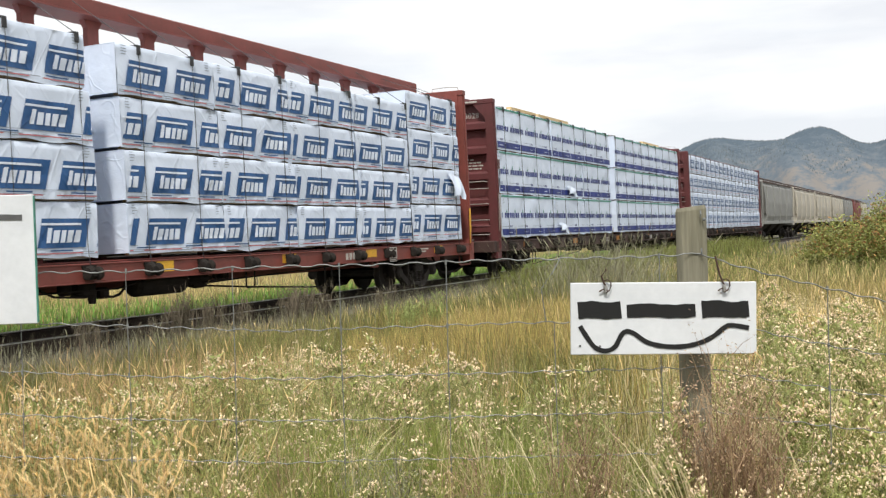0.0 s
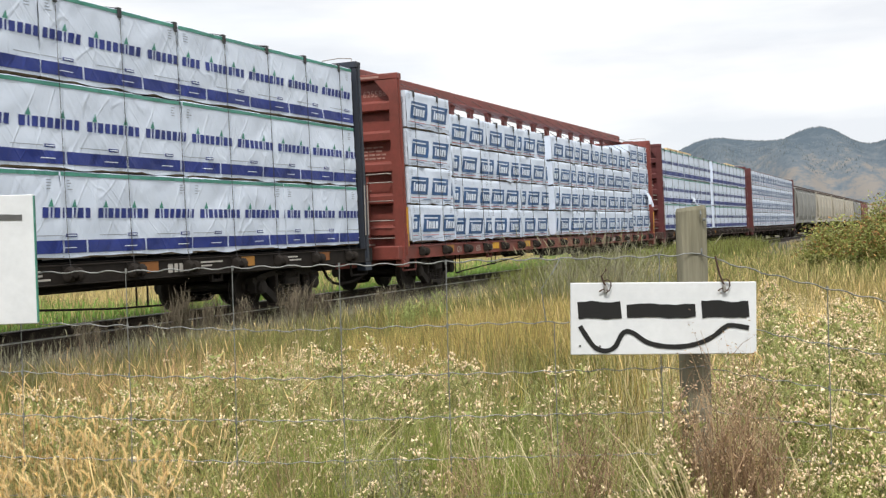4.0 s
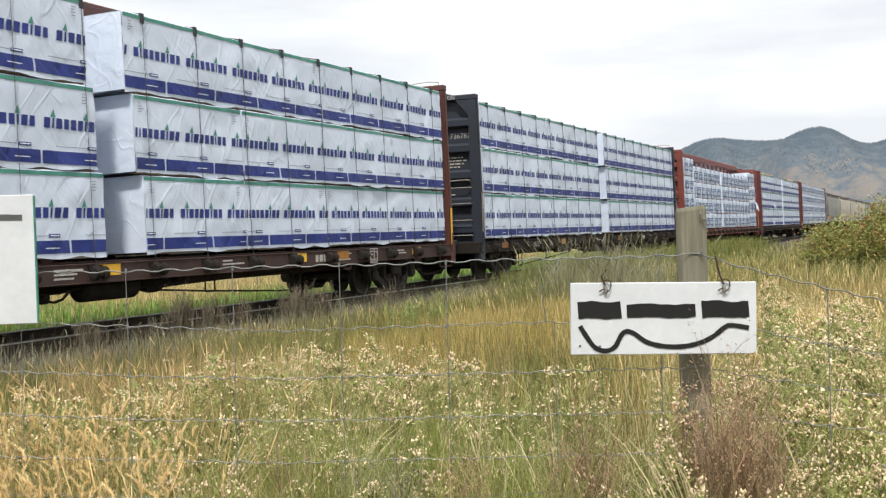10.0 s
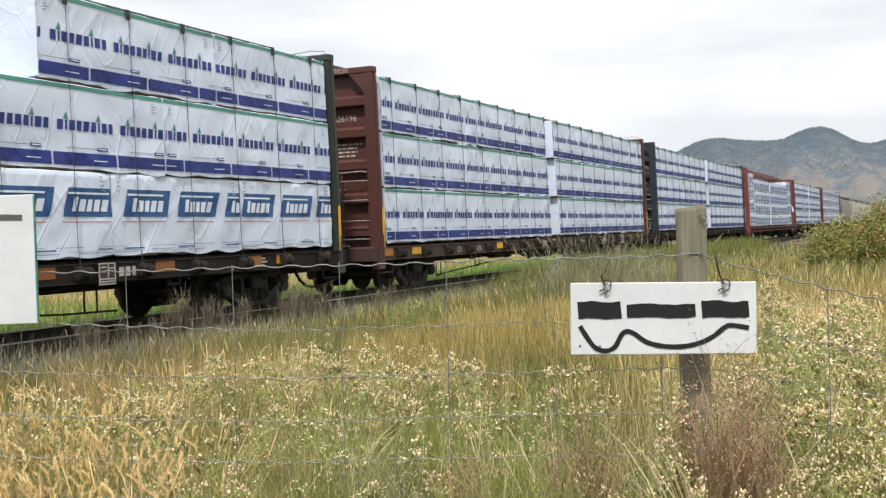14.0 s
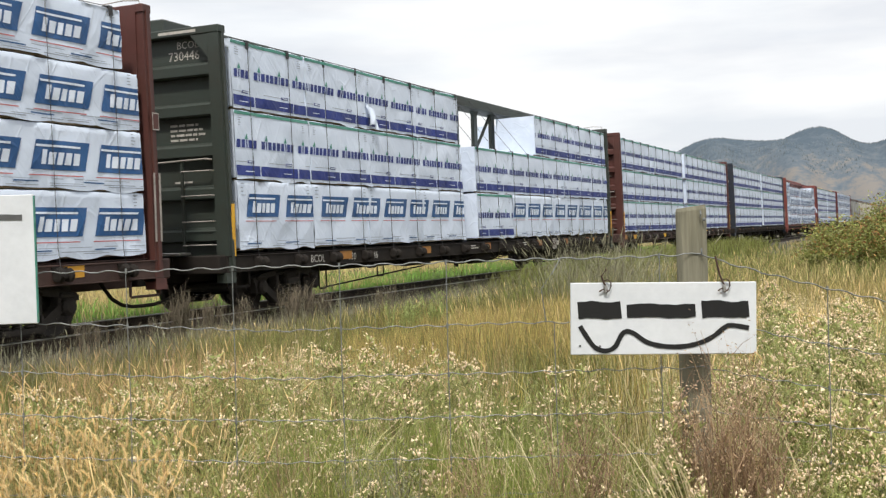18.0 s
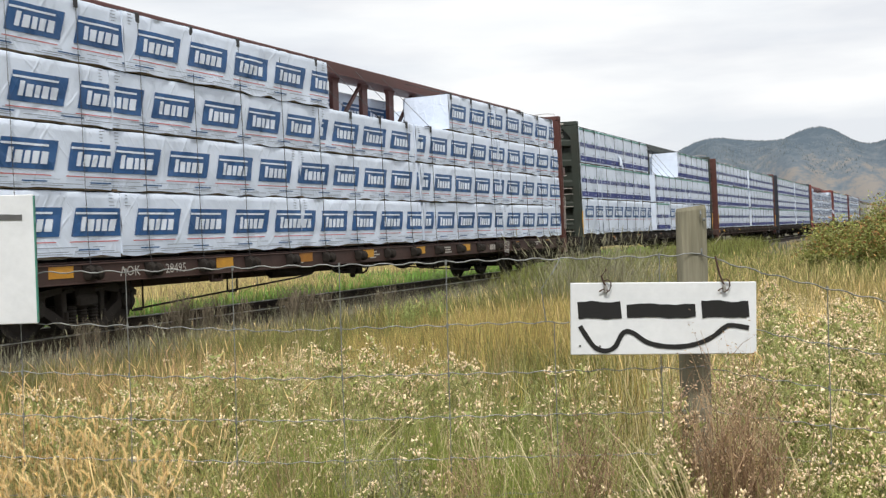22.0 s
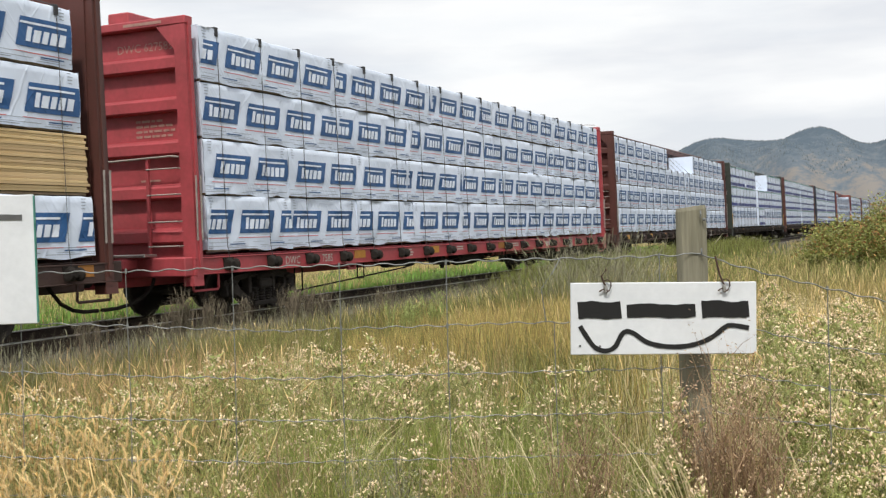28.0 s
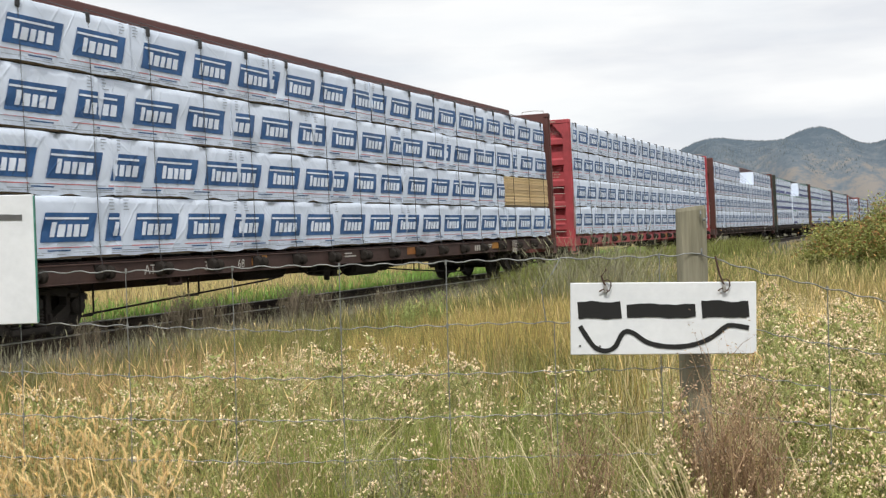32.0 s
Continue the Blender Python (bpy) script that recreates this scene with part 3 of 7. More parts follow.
def sill_mesh():
    """The deck: two outer sills, cross bearers, a centre sill and canted floor."""
    m = Mesher()
    for s in (-1, 1):
        m.box((s * 1.44, 0, 0.80), (0.09, 2 * HALF + 0.5, 0.24), 0.012)
        m.box((s * 1.42, 0, 0.925), (0.16, 2 * HALF + 0.5, 0.022), 0.005)
        m.box((s * 1.42, 0, 0.675), (0.16, 2 * HALF + 0.5, 0.022), 0.005)
    m.box((0, 0, 0.70), (0.55, 2 * HALF + 2.0, 0.42), 0.02)
    for k in range(17):
        y = -HALF + 0.4 + k * (2 * HALF - 0.8) / 16
        m.box((0, y, 0.84), (2.78, 0.16, 0.16), 0.01)
    for s in (-1, 1):
        m.prism([(s * 0.15, 0.91), (s * 1.36, 0.945), (s * 1.36, 0.965), (s * 0.15, 0.93)], "y", -HALF - 0.1, HALF + 0.1)
    return m


def bulkhead_meshes():
    """End wall of a centre-beam flatcar, facing outwards along +y, in its own frame at the loading end."""
    post = Mesher()
    lean = lambda z: 1.50 - 0.022 * (z - 0.7)
    post.prism([(1.27, 0.62), (1.50, 0.62), (lean(4.66), 4.66), (1.20, 4.66)], "y", 0.05, 0.22)
    post.prism([(1.20, 0.75), (1.525, 0.75), (lean(4.58) + 0.025, 4.58), (1.18, 4.58)], "y", 0.10, 0.16)
    post.prism([(1.30, 0.50), (1.50, 0.50), (1.49, 0.66), (1.30, 0.66)], "y", 0.05, 0.30)
    panel = Mesher()
    panel.box((0, 0.04, 2.68), (2.60, 0.03, 3.90))
    panel.box((0, 0.13, 4.60), (2.86, 0.20, 0.13), 0.015)
    panel.prism([(0.86, 4.54), (1.2, 4.54), (1.2, 4.16)], "y", 0.14, 0.215)
    panel.prism([(-0.86, 4.54), (-1.2, 4.16), (-1.2, 4.54)], "y", 0.14, 0.215)
    rib = Mesher()
    rib.prism([(0.05, -0.12), (0.05, 0.13), (0.17, 0.09), (0.195, 0.06), (0.195, -0.09), (0.17, -0.11)], "x", -1.255, 1.255)
    return post, panel, rib


def beam_top(car, mat, top, braced):
    chord = Mesher()
    chord.box((0, 0, top - 0.12), (0.42, 2 * HALF + 0.1, 0.24), 0.02)
    chord.box((0, 0, top - 0.27), (0.62, 2 * HALF + 0.1, 0.03), 0.005)
    for k in range(37):
        chord.box((0, -HALF + 0.15 + k * 0.605, top + 0.006), (0.30, 0.10, 0.02), 0.004)
    beam = part("centre_beam", chord, mat, car, "riveted steel top chord of the centre beam")
    pm = Mesher()
    pm.box((0, 0, (top - 0.28 + 0.9) / 2), (0.10, 0.26, top - 0.28 - 0.9), 0.01)
    pm.prism([(-0.20, top - 0.28), (0.20, top - 0.28), (0.13, top - 0.40), (-0.13, top - 0.40)], "x", -0.05, 0.05)
    pme = pm.mesh("beam_post")
    gap = (2 * HALF - 1.1) / 16
    brace = Mesher().prism([(0.10, top - 1.30), (gap - 0.16, top - 0.30), (gap - 0.06, top - 0.30), (0.20, top - 1.30)], "x", -0.03, 0.03).mesh("brace") if braced else None
    for k in range(17):
        y = -HALF + 0.55 + k * gap
        part("beam_post", pme, mat, beam, m=pose(0, y, 0))
        if braced and k < 16 and k % 2 == 0:
            part("brace", brace, mat, beam, m=pose(0, y, 0))
    return beam


def end_writing(car, sgn, y0, marks, rng, caution, ink):
    """Painted marks on an end wall; the wall faces along sgn * y. marks: (words, x, z, size)."""
    rot = 180 if sgn > 0 else 0
    y = sgn * (y0 + 0.059)
    for words, x, z, size in marks:
        part("car_number", lettering(words, size), ink, car, "stencilled white car number", pose(x, y, z) @ pose(0, 0, 0, 90, 0, rot))
    for z, lo, hi in ((3.10, 0.45, 0.75), (3.02, 0.6, 0.8), (2.94, 0.55, 0.75), (2.86, 0.4, 0.7)) if marks else ((3.10, 0.42, 0.62), (3.01, 0.42, 0.62), (2.92, 0.42, 0.62)):
        w = rng.uniform(lo, hi)
        q, bars = 0.30, Mesher()
        while q < 0.30 + w:
            b = min(rng.uniform(0.06, 0.16), 0.30 + w - q + 0.03)
            bars.box((q + b / 2, y, z), (b, 0.004, 0.036))
            q += b + 0.03
        part("stencil_line", bars, ink, car, "faded white stencil line")
    for z in (2.16, 2.08, 2.00):
        w = rng.uniform(0.22, 0.40)
        part("stencil_line", Mesher().box((0.36 + w / 2, y, z), (w, 0.004, 0.032)), ink, car, "faded white stencil line")
    if caution:
        part("caution_mark", lettering("CAUTION", 0.14), ink, car, "white warning word", pose(0.55, sgn * (y0 + 0.234), 4.555) @ pose(0, 0, 0, 90, 0, rot))
    else:
        part("stencil_line", Mesher().box((0.62, sgn * (y0 + 0.234), 4.60), (0.74, 0.004, 0.045)), ink, car, "faded white stencil line")


def railcar(uc, paint, sill, label, marks, top, seed, caution=False, sill_words=(), yellow_post=False, plates=((2.0, "o"), (6.5, "o"), (11.0, "o"), (16.2, "o"), (20.8, "o")), placard=0, tilt=0.0, tank=0.1):
    """A centre-beam flatcar, its centre at uc along the train."""
    rng = random.Random(seed)
    car = tagged(new("lumber_railcar"), label, "railcar", "lumber cars of the train")
    part("deck", cached("deck", sill_mesh), sill, car, "steel deck with side sills")
    car["beam"] = top
    beam_top(car, paint, top, seed in (6, 7))
    if "bulk" not in CACHE:
        CACHE["bulk"] = [m.mesh(n) for m, n in zip(bulkhead_meshes(), ("corner_post", "end_panel", "rib"))]
        mirrored = Mesher()
        src = bulkhead_meshes()[0]
        mirrored.add([(-x, y, z) for x, y, z in src.v], [q[::-1] for q in src.f])
        CACHE["post_far"] = mirrored.mesh("corner_post")
    post, panel, rib = CACHE["bulk"]
    for sgn in (1, -1):
        base = pose(0, sgn * HALF, 0) if sgn > 0 else pose(0, -HALF, 0, 0, 0, 180)
        wall = part("end_wall", panel, paint, car, "ribbed steel end wall", base)
        part("corner_post", post, paint, wall)
        part("corner_post", CACHE["post_far"], paint, wall)
        for z in (4.00, 3.35, 2.68, 1.99, 1.30):
            part("rib", rib, paint, wall, m=pose(0, 0, z - 0.02))
        # ladder beside one post, grab irons and a walkway step
        part("ladder_rail", cached("ladder_rail", lambda: Mesher().box((-0.66, 0.27, 1.64), (0.05, 0.05, 1.72), 0.006)), paint, wall)
        rung = cached("rung", lambda: Mesher().tube([(-0.66, 0.26, 0), (-0.66, 0.30, 0), (-1.24, 0.31, 0), (-1.24, 0.20, 0)], 0.012, 5))
        for z in (2.32, 1.92, 1.50, 1.12, 0.70):
            part("rung", rung, M_GRAB, wall, "pale worn grab iron", pose(0, 0, z))
        part("hand_rail", cached("hand_rail", lambda: Mesher().tube([(-1.2, 0.20, 2.50), (-1.15, 0.30, 2.51), (0, 0.31, 2.48), (1.15, 0.30, 2.51), (1.2, 0.20, 2.50)], 0.016, 6)), M_GRAB, wall, "pale horizontal hand rail")
        part("top_grab", cached("top_grab", lambda: Mesher().tube([(0.55, 0.2, 4.66), (0.56, 0.2, 4.76), (0.95, 0.2, 4.78), (1.24, 0.2, 4.75), (1.25, 0.2, 4.66)], 0.010, 5)), M_GRAB, wall, "bent grab iron on top")
        part("end_step", cached("end_step", lambda: Mesher().box((0, 0.50, 0.985), (1.7, 0.30, 0.045), 0.008)), M_STEEL, wall, "worn galvanised walkway board")
        part("buffer_beam", cached("buffer_beam", lambda: Mesher().box((0, 0.34, 0.80), (2.9, 0.22, 0.30), 0.02).box((0, 0.60, 0.86), (1.1, 0.4, 0.16), 0.02)), sill, wall)
        # stirrup step under the corner
        for sx in (-1.42, 1.42):
            part("stirrup", cached("stirrup", lambda: Mesher().tube([(0, -0.43, 0.70), (0, -0.43, 0.44), (0, -0.41, 0.42), (0, 0.20, 0.42), (0, 0.22, 0.44), (0, 0.22, 0.70)], 0.021, 5)), sill, wall, m=pose(sx, 0, 0))
        part("coupler", cached(("coupler", sgn), lambda: coupler_mesh(sgn)), M_GRIME, car, "dark steel knuckle coupler with hanging air hose", pose(0, sgn * (HALF + 0.02), 0) if sgn > 0 else pose(0, -(HALF + 0.02), 0, 0, 0, 180))
        # reflective marks on the outer face of the post
        side = Mesher()
        if yellow_post:
            side.box((1.512, sgn * (HALF + 0.10), 1.35), (0.006, 0.09, 0.85))
            part("reflector", side, M_YELLOW, car, "tall yellow reflective strip")
        elif rng.random() < 0.7:
            for dy in (0.07, 0.19):
                side.box((1.512, sgn * (HALF + dy), 1.7), (0.006, 0.035, 1.0))
            part("reflector", side, M_GRAB, car, "pale vertical marker strips")
        if seed not in (2, 7):
            end_writing(car, sgn, HALF, marks if sgn < 0 else (), rng, caution, M_FADED if paint in (M_RED, M_RUST) else M_LETTER)
            truck(car, sgn * 9.15)
            continue
        plate = Mesher()
        plate.box((1.515, sgn * (HALF + 0.135), 2.95), (0.006, 0.15, 0.26))
        part("stencil_panel", plate, paint, car)
        fr = Mesher()
        o, i2 = (0.073, 0.125), (0.060, 0.111)
        ring = [(sy * o[0], sz * o[1]) for sy, sz in ((-1, -1), (1, -1), (1, 1), (-1, 1))] + [(sy * i2[0], sz * i2[1]) for sy, sz in ((-1, -1), (1, -1), (1, 1), (-1, 1))]
        fr.add([(1.5205, sgn * (HALF + 0.135) + a, 2.95 + b) for a, b in ring], [(k, (k + 1) % 4, 4 + (k + 1) % 4, 4 + k) for k in range(4)])
        part("stencil_frame", fr, M_LETTER, car, "small stencilled square")
        end_writing(car, sgn, HALF, marks if sgn < 0 else (), rng, caution, M_FADED if paint in (M_RED, M_RUST) else M_LETTER)
        truck(car, sgn * 9.15)
    # winches along the sills
    win = cached("winch", lambda: Mesher().prism([(-0.15, 0.91), (0.13, 0.91), (0.08, 0.72), (-0.10, 0.72)], "x", 1.485, 1.51).lathe([(-0.13, 0.05), (-0.12, 0.085), (-0.09, 0.085), (-0.08, 0.055), (0.06, 0.05), (0.08, 0.09), (0.12, 0.095), (0.13, 0.06)], 12, "y", (1.55, 0, 0.80)).lathe([(0, 0.10), (0.03, 0.10), (0.07, 0.05), (0.10, 0.045)], 12, "x", (1.51, -0.02, 0.81)))
    for k in range(18):
        y = -HALF + 0.62 + k * (2 * HALF - 1.24) / 17
        part("winch", win, M_GRIME, car, "", pose(0, y, 0))
        part("winch", win, M_GRIME, car, "", pose(0, y, 0, 0, 0, 180))
    refl = cached("reflector", lambda: Mesher().box((1.489, 0, 0.835), (0.006, 0.45, 0.155)))
    for a, tone in plates:
        mat, words = {"y": (M_YELLOW, "bright yellow reflective plate"), "a": (M_AMBER, "amber reflective plate"), "o": (M_ORANGE, "dull orange reflective plate")}[tone]
        part("reflector", refl, mat, car, words, pose(0, HALF - a, 0))
    # faded writing on the sill
    for y in (-4.2, -1.2, 2.5, 6.2, 8.7):
        if rng.random() < 0.75:
            for r in range(rng.choice((2, 3))):
                n = rng.uniform(0.25, 0.6)
                part("stencil_line", Mesher().box((1.489, y + n / 2 - 0.2, 0.86 - r * 0.055), (0.004, n, 0.026)), M_LETTER, car, "faded white stencil line")
    bars, q = Mesher(), 5.2
    while q < 5.56:
        w = rng.uniform(0.07, 0.11)
        bars.box((1.489, q + w / 2, 0.80), (0.004, w, 0.13))
        q += w + 0.045
    part("stencil_line", bars, M_LETTER, car, "faded white unreadable stencil bars")
    for word, a in sill_words:
        part("car_number", lettering(word, 0.20), M_LETTER, car, "stencilled white car number", pose(1.4905, HALF - a, 0.735, 90, 0, 90))
    if placard:
        at = pose(0, HALF - placard, 0.785, tilt)
        board = part("placard", cached("placard", lambda: Mesher().box((1.575, 0, 0), (0.012, 0.34, 0.30), 0.004).box((1.53, 0, 0.10), (0.09, 0.04, 0.03))), M_SILL, car, "small dark plate with a pale painted frame", at)
        part("placard_frame", cached("placard_frame", lambda: Mesher().box((1.583, -0.155, 0), (0.004, 0.018, 0.28)).box((1.583, 0.155, 0), (0.004, 0.018, 0.28)).box((1.583, 0, 0.14), (0.004, 0.328, 0.018)).box((1.583, 0, -0.14), (0.004, 0.328, 0.018)).box((1.583, 0.02, 0.035), (0.004, 0.018, 0.19)).box((1.583, 0, -0.07), (0.004, 0.30, 0.016))), M_LETTER, board, "pale frame lines")
        for k, (y, z, w) in enumerate(((-0.075, 0.09, 0.12), (-0.075, 0.03, 0.10), (0.09, 0.075, 0.09), (0.0, -0.105, 0.24))):
            part("placard_line", cached(("placard_line", k), lambda: Mesher().box((1.583, y, z), (0.004, w, 0.018))), M_LETTER, board)
    # brake gear under the deck
    vessel = lambda h, r: Mesher().lathe([(-h - 0.02, 0.02), (-h, r * 0.72), (-h + 0.07, r), (h - 0.07, r), (h, r * 0.72), (h + 0.02, 0.02)], 18, "y").box((0, -h * 0.6, r), (0.10, 0.05, 0.12)).box((0, h * 0.6, r), (0.10, 0.05, 0.12))
    part("air_reservoir", cached("air_reservoir", lambda: vessel(0.60, 0.19)), M_GRIME, car, "grimy air reservoir", pose(1.02, tank, 0.58))
    part("air_reservoir", cached("small_reservoir", lambda: vessel(0.72, 0.135)), M_GRIME, car, "grimy air reservoir", pose(1.02, -3.65, 0.62))
    part("brake_cylinder", cached("brake_cylinder", lambda: Mesher().lathe([(-0.30, 0.03), (-0.28, 0.10), (-0.05, 0.15), (0.16, 0.15), (0.20, 0.06), (0.42, 0.03)], 14, "y", (0.95, 1.15, 0.58)).box((0.95, 1.1, 0.70), (0.2, 0.3, 0.12))), M_GRIME, car, "grimy brake cylinder")
    valve = lambda: Mesher().box((1.05, -1.55, 0.57), (0.26, 0.34, 0.24), 0.05).box((1.10, -1.22, 0.50), (0.18, 0.18, 0.16), 0.04).box((1.05, -1.9, 0.60), (0.14, 0.22, 0.20), 0.04).lathe([(-0.1, 0.05), (0.1, 0.07)], 10, "z", (1.08, -1.40, 0.46)).tube([(1.1, -1.2, 0.46), (1.1, -1.0, 0.43), (1.1, -0.85, 0.46), (1.05, -0.6, 0.60)], 0.02, 6).tube([(1.15, -2.5, 0.62), (1.15, -2.2, 0.50), (1.15, -1.9, 0.48), (1.15, -1.6, 0.46)], 0.018, 6).tube([(1.2, -2.9, 0.56), (1.2, -1.0, 0.55), (1.2, -0.5, 0.62)], 0.014, 5)
    part("brake_valve", cached("brake_valve", valve), M_GRIME, car)
    part("valve_box", cached("valve_box", lambda: Mesher().box((1.0, 1.75, 0.62), (0.22, 0.20, 0.12), 0.03).tube([(1.05, 0.75, 0.55), (1.10, 1.2, 0.50), (1.05, 1.75, 0.58)], 0.018, 6)), M_GRIME, car)
    part("brake_rod", cached("rear_rod", lambda: Mesher().tube([(1.28, -8.35, 0.235), (1.28, -8.1, 0.25), (1.28, -3.85, 0.475), (1.20, -3.2, 0.52)], 0.016, 5)), M_GRIME, car, "long hanging brake rod")
    part("brake_rod", cached("front_rod", lambda: Mesher().tube([(1.20, 0.75, 0.50), (1.20, 1.0, 0.48), (1.22, 2.17, 0.395), (1.25, 4.3, 0.27), (1.25, 5.4, 0.245)], 0.016, 5)), M_GRIME, car, "long hanging brake rod")
    part("train_line_pipe", cached("train_line_pipe", lambda: Mesher().tube([(1.30, -8.3, 0.66), (1.30, -7.1, 0.655), (1.30, -7.05, 0.62), (1.30, -6.8, 0.62), (1.30, -6.75, 0.655), (1.30, -5.3, 0.65), (1.30, -5.25, 0.61), (1.30, -4.95, 0.61), (1.30, -4.9, 0.64), (1.30, -4.2, 0.60), (1.30, -3.9, 0.52)], 0.013, 5)), M_GRIME, car)
    part("train_line_pipe", cached("front_pipe", lambda: Mesher().tube([(1.30, 0.9, 0.52), (1.30, 1.6, 0.545), (1.30, 4.1, 0.60), (1.30, 5.0, 0.64), (1.30, 8.0, 0.65)], 0.013, 5)), M_GRIME, car)
    loop = lambda w, low: Mesher().tube([(0, -w, 0.70), (0, -w, low + 0.02), (0, -w + 0.02, low), (0, w - 0.02, low), (0, w, low + 0.02), (0, w, 0.70)], 0.015, 5)
    for y, w, low in ((-8.30, 0.13, 0.225), (-5.92, 0.135, 0.35), (2.20, 0.125, 0.385), (4.82, 0.125, 0.26), (1.38, 0.17, 0.555)):
        part("pipe_hanger", cached(("pipe_hanger", low), lambda: loop(w, low)), M_GRIME, car, m=pose(1.30, y, 0))
    ring = cached("jack_bracket", lambda: Mesher().box((0, -0.12, 0.615), (0.06, 0.05, 0.15), 0.006).box((0, 0.12, 0.615), (0.06, 0.05, 0.15), 0.006).box((0, 0, 0.56), (0.06, 0.19, 0.045), 0.006).box((0, 0, 0.675), (0.06, 0.19, 0.04), 0.006))
    for y in (-6.53, 6.48):
        part("jack_bracket", ring, sill, car, "small square bracket under the sill", pose(1.42, y, 0))
    place(car, pose(TRACK_X, uc, RAIL_Z))
    return car


# ---- wrapped bundles of lumber ----
CANT = 0.02     # the loads lean in to the beam


def ripple(x, z, h, seed):
    """How far the wrap stands out at a place of its face."""
    a = noise.noise(Vector((x * 0.9 + seed * 7.1, z * 1.4, seed)))
    b = noise.noise(Vector((x * 3.1 + z * 1.7 + seed, z * 2.6, seed * 3.3)))
    c = abs(noise.noise(Vector((x * 1.6 - z * 2.3, (x + z) * 0.5, seed * 1.7))))
    hem = 0.035 * max(0.0, 1 - z / 0.22) * max(0.0, noise.noise(Vector((x * 1.3, seed * 2.1, 0.7))) + 0.12)
    return hem + 0.018 * a + 0.016 * b - 0.10 * max(0.0, 0.14 - c) + 0.008 * math.sin(math.pi * min(max(z / h, 0), 1))


def grid_size(length, h):
    return max(6, int(length / 0.10)), max(6, int(h / 0.10))


def draped(y, z, length, h, seed):
    """The ripple between the nodes of the wrap's grid."""
    ny, nz = grid_size(length, h)
    u, w = (y / length + 0.5) * ny, z / h * nz
    j, k = min(max(int(u), 0), ny - 1), min(max(int(w), 0), nz - 1)
    fu, fw = u - j, w - k
    key = ("nodes", length, h, seed)
    if key not in CACHE:
        CACHE[key] = [[ripple(-length / 2 + length * a / ny, h * c / nz, h, seed) for c in range(nz + 1)] for a in range(ny + 1)]
    g = CACHE[key]
    return (g[j][k] * (1 - fu) + g[j + 1][k] * fu) * (1 - fw) + (g[j][k + 1] * (1 - fu) + g[j + 1][k + 1] * fu) * fw


def wrap_mesh(length, h, depth, seed):
    """A shrouded pack: rippled faces, soft edges, loose hem. Its outer face is x = 0, its bottom z = 0, centred on y."""
    m = Mesher()
    ny, nz = grid_size(length, h)
    b = 0.03
    idx = {}
    vs, fs = [], []
    prof = [(0.0, 0.0)] + [(0.0, h * k / nz) for k in range(1, nz)] + [(0.0, h - b), (-b * 0.4, h - b * 0.25), (-b, h)] + [(-depth * k / 4, h) for k in (1, 2, 3)] + [(-depth + b, h), (-depth, h - b), (-depth, h * 0.5), (-depth, 0.0)]
    for j in range(ny + 1):
        y = -length / 2 + length * j / ny
        for k, (px, pz) in enumerate(prof):
            d = ripple(y, pz, h, seed)
            x, z = px, pz
            if px == 0.0:
                x = px + d
            elif pz >= h - b * 0.3:
                z = pz + d * 0.6 - 0.012
            else:
                x = px - d
            e = min(j, ny - j)
            if e == 0:
                x *= 1 - 0.006
                z = z if z < h - b else z - 0.012
            if pz == 0.0 and px == 0.0:
                z = -0.085 * abs(noise.noise(Vector((y * 1.2, seed, 5.0)))) - 0.006
            idx[j, k] = len(vs)
            vs.append((x, y, z))
    n = len(prof)
    for j in range(ny):
        for k in range(n - 1):
            fs.append((idx[j, k], idx[j + 1, k], idx[j + 1, k + 1], idx[j, k + 1]))
    m.add(vs, fs)
    # gathered ends
    for s, j in ((-1, 0), (1, ny)):
        gy, gz = 6, 5
        ev, ef = [], []
        for a in range(gy + 1):
            for c in range(gz + 1):
                px, pz = -depth * a / gy, h * c / gz
                d = 0.02 * noise.noise(Vector((px * 3.0, pz * 3.0, seed * 2.0 + s))) if 0 < a < gy and 0 < c < gz else 0.0
                ev.append((px * 0.985 - 0.004, s * (length / 2 + d - 0.004), min(pz, h - 0.016)))
        for a in range(gy):
            for c in range(gz):
                i0 = a * (gz + 1) + c
                ef.append((i0, i0 + 1, i0 + gz + 2, i0 + gz + 1))
        m.add(ev, ef)
    m.add([(-0.02, -length / 2, 0.002), (-depth + 0.02, -length / 2, 0.002), (-depth + 0.02, length / 2, 0.002), (-0.02, length / 2, 0.002)], [(0, 1, 2, 3)])
    return m


def decal(m, y0, y1, z0, z1, h, seed, off, mat, shear=0.0, lo=None, hi=None):
    """A printed patch that follows the wrap, clipped to its length."""
    lo, hi = lo + 0.012, hi - 0.012
    ya, yb = max(y0, lo), min(y1, hi)
    if yb - ya < 0.015:
        return
    ny, nz = max(1, math.ceil((yb - ya) / 0.05)), max(1, math.ceil((z1 - z0) / 0.05))
    vs, fs = [], []
    for a in range(ny + 1):
        for c in range(nz + 1):
            z = z0 + (z1 - z0) * c / nz
            y = ya + (yb - ya) * a / ny + shear * (z - z0)
            y = min(max(y, lo), hi)
            vs.append((draped(y, z, hi - lo + 0.024, h, seed) + off, y, z))
    for a in range(ny):
        for c in range(nz):
            i0 = a * (nz + 1) + c
            fs.append((i0, i0 + nz + 1, i0 + nz + 2, i0 + 1))
    m.add(vs, fs, mat)


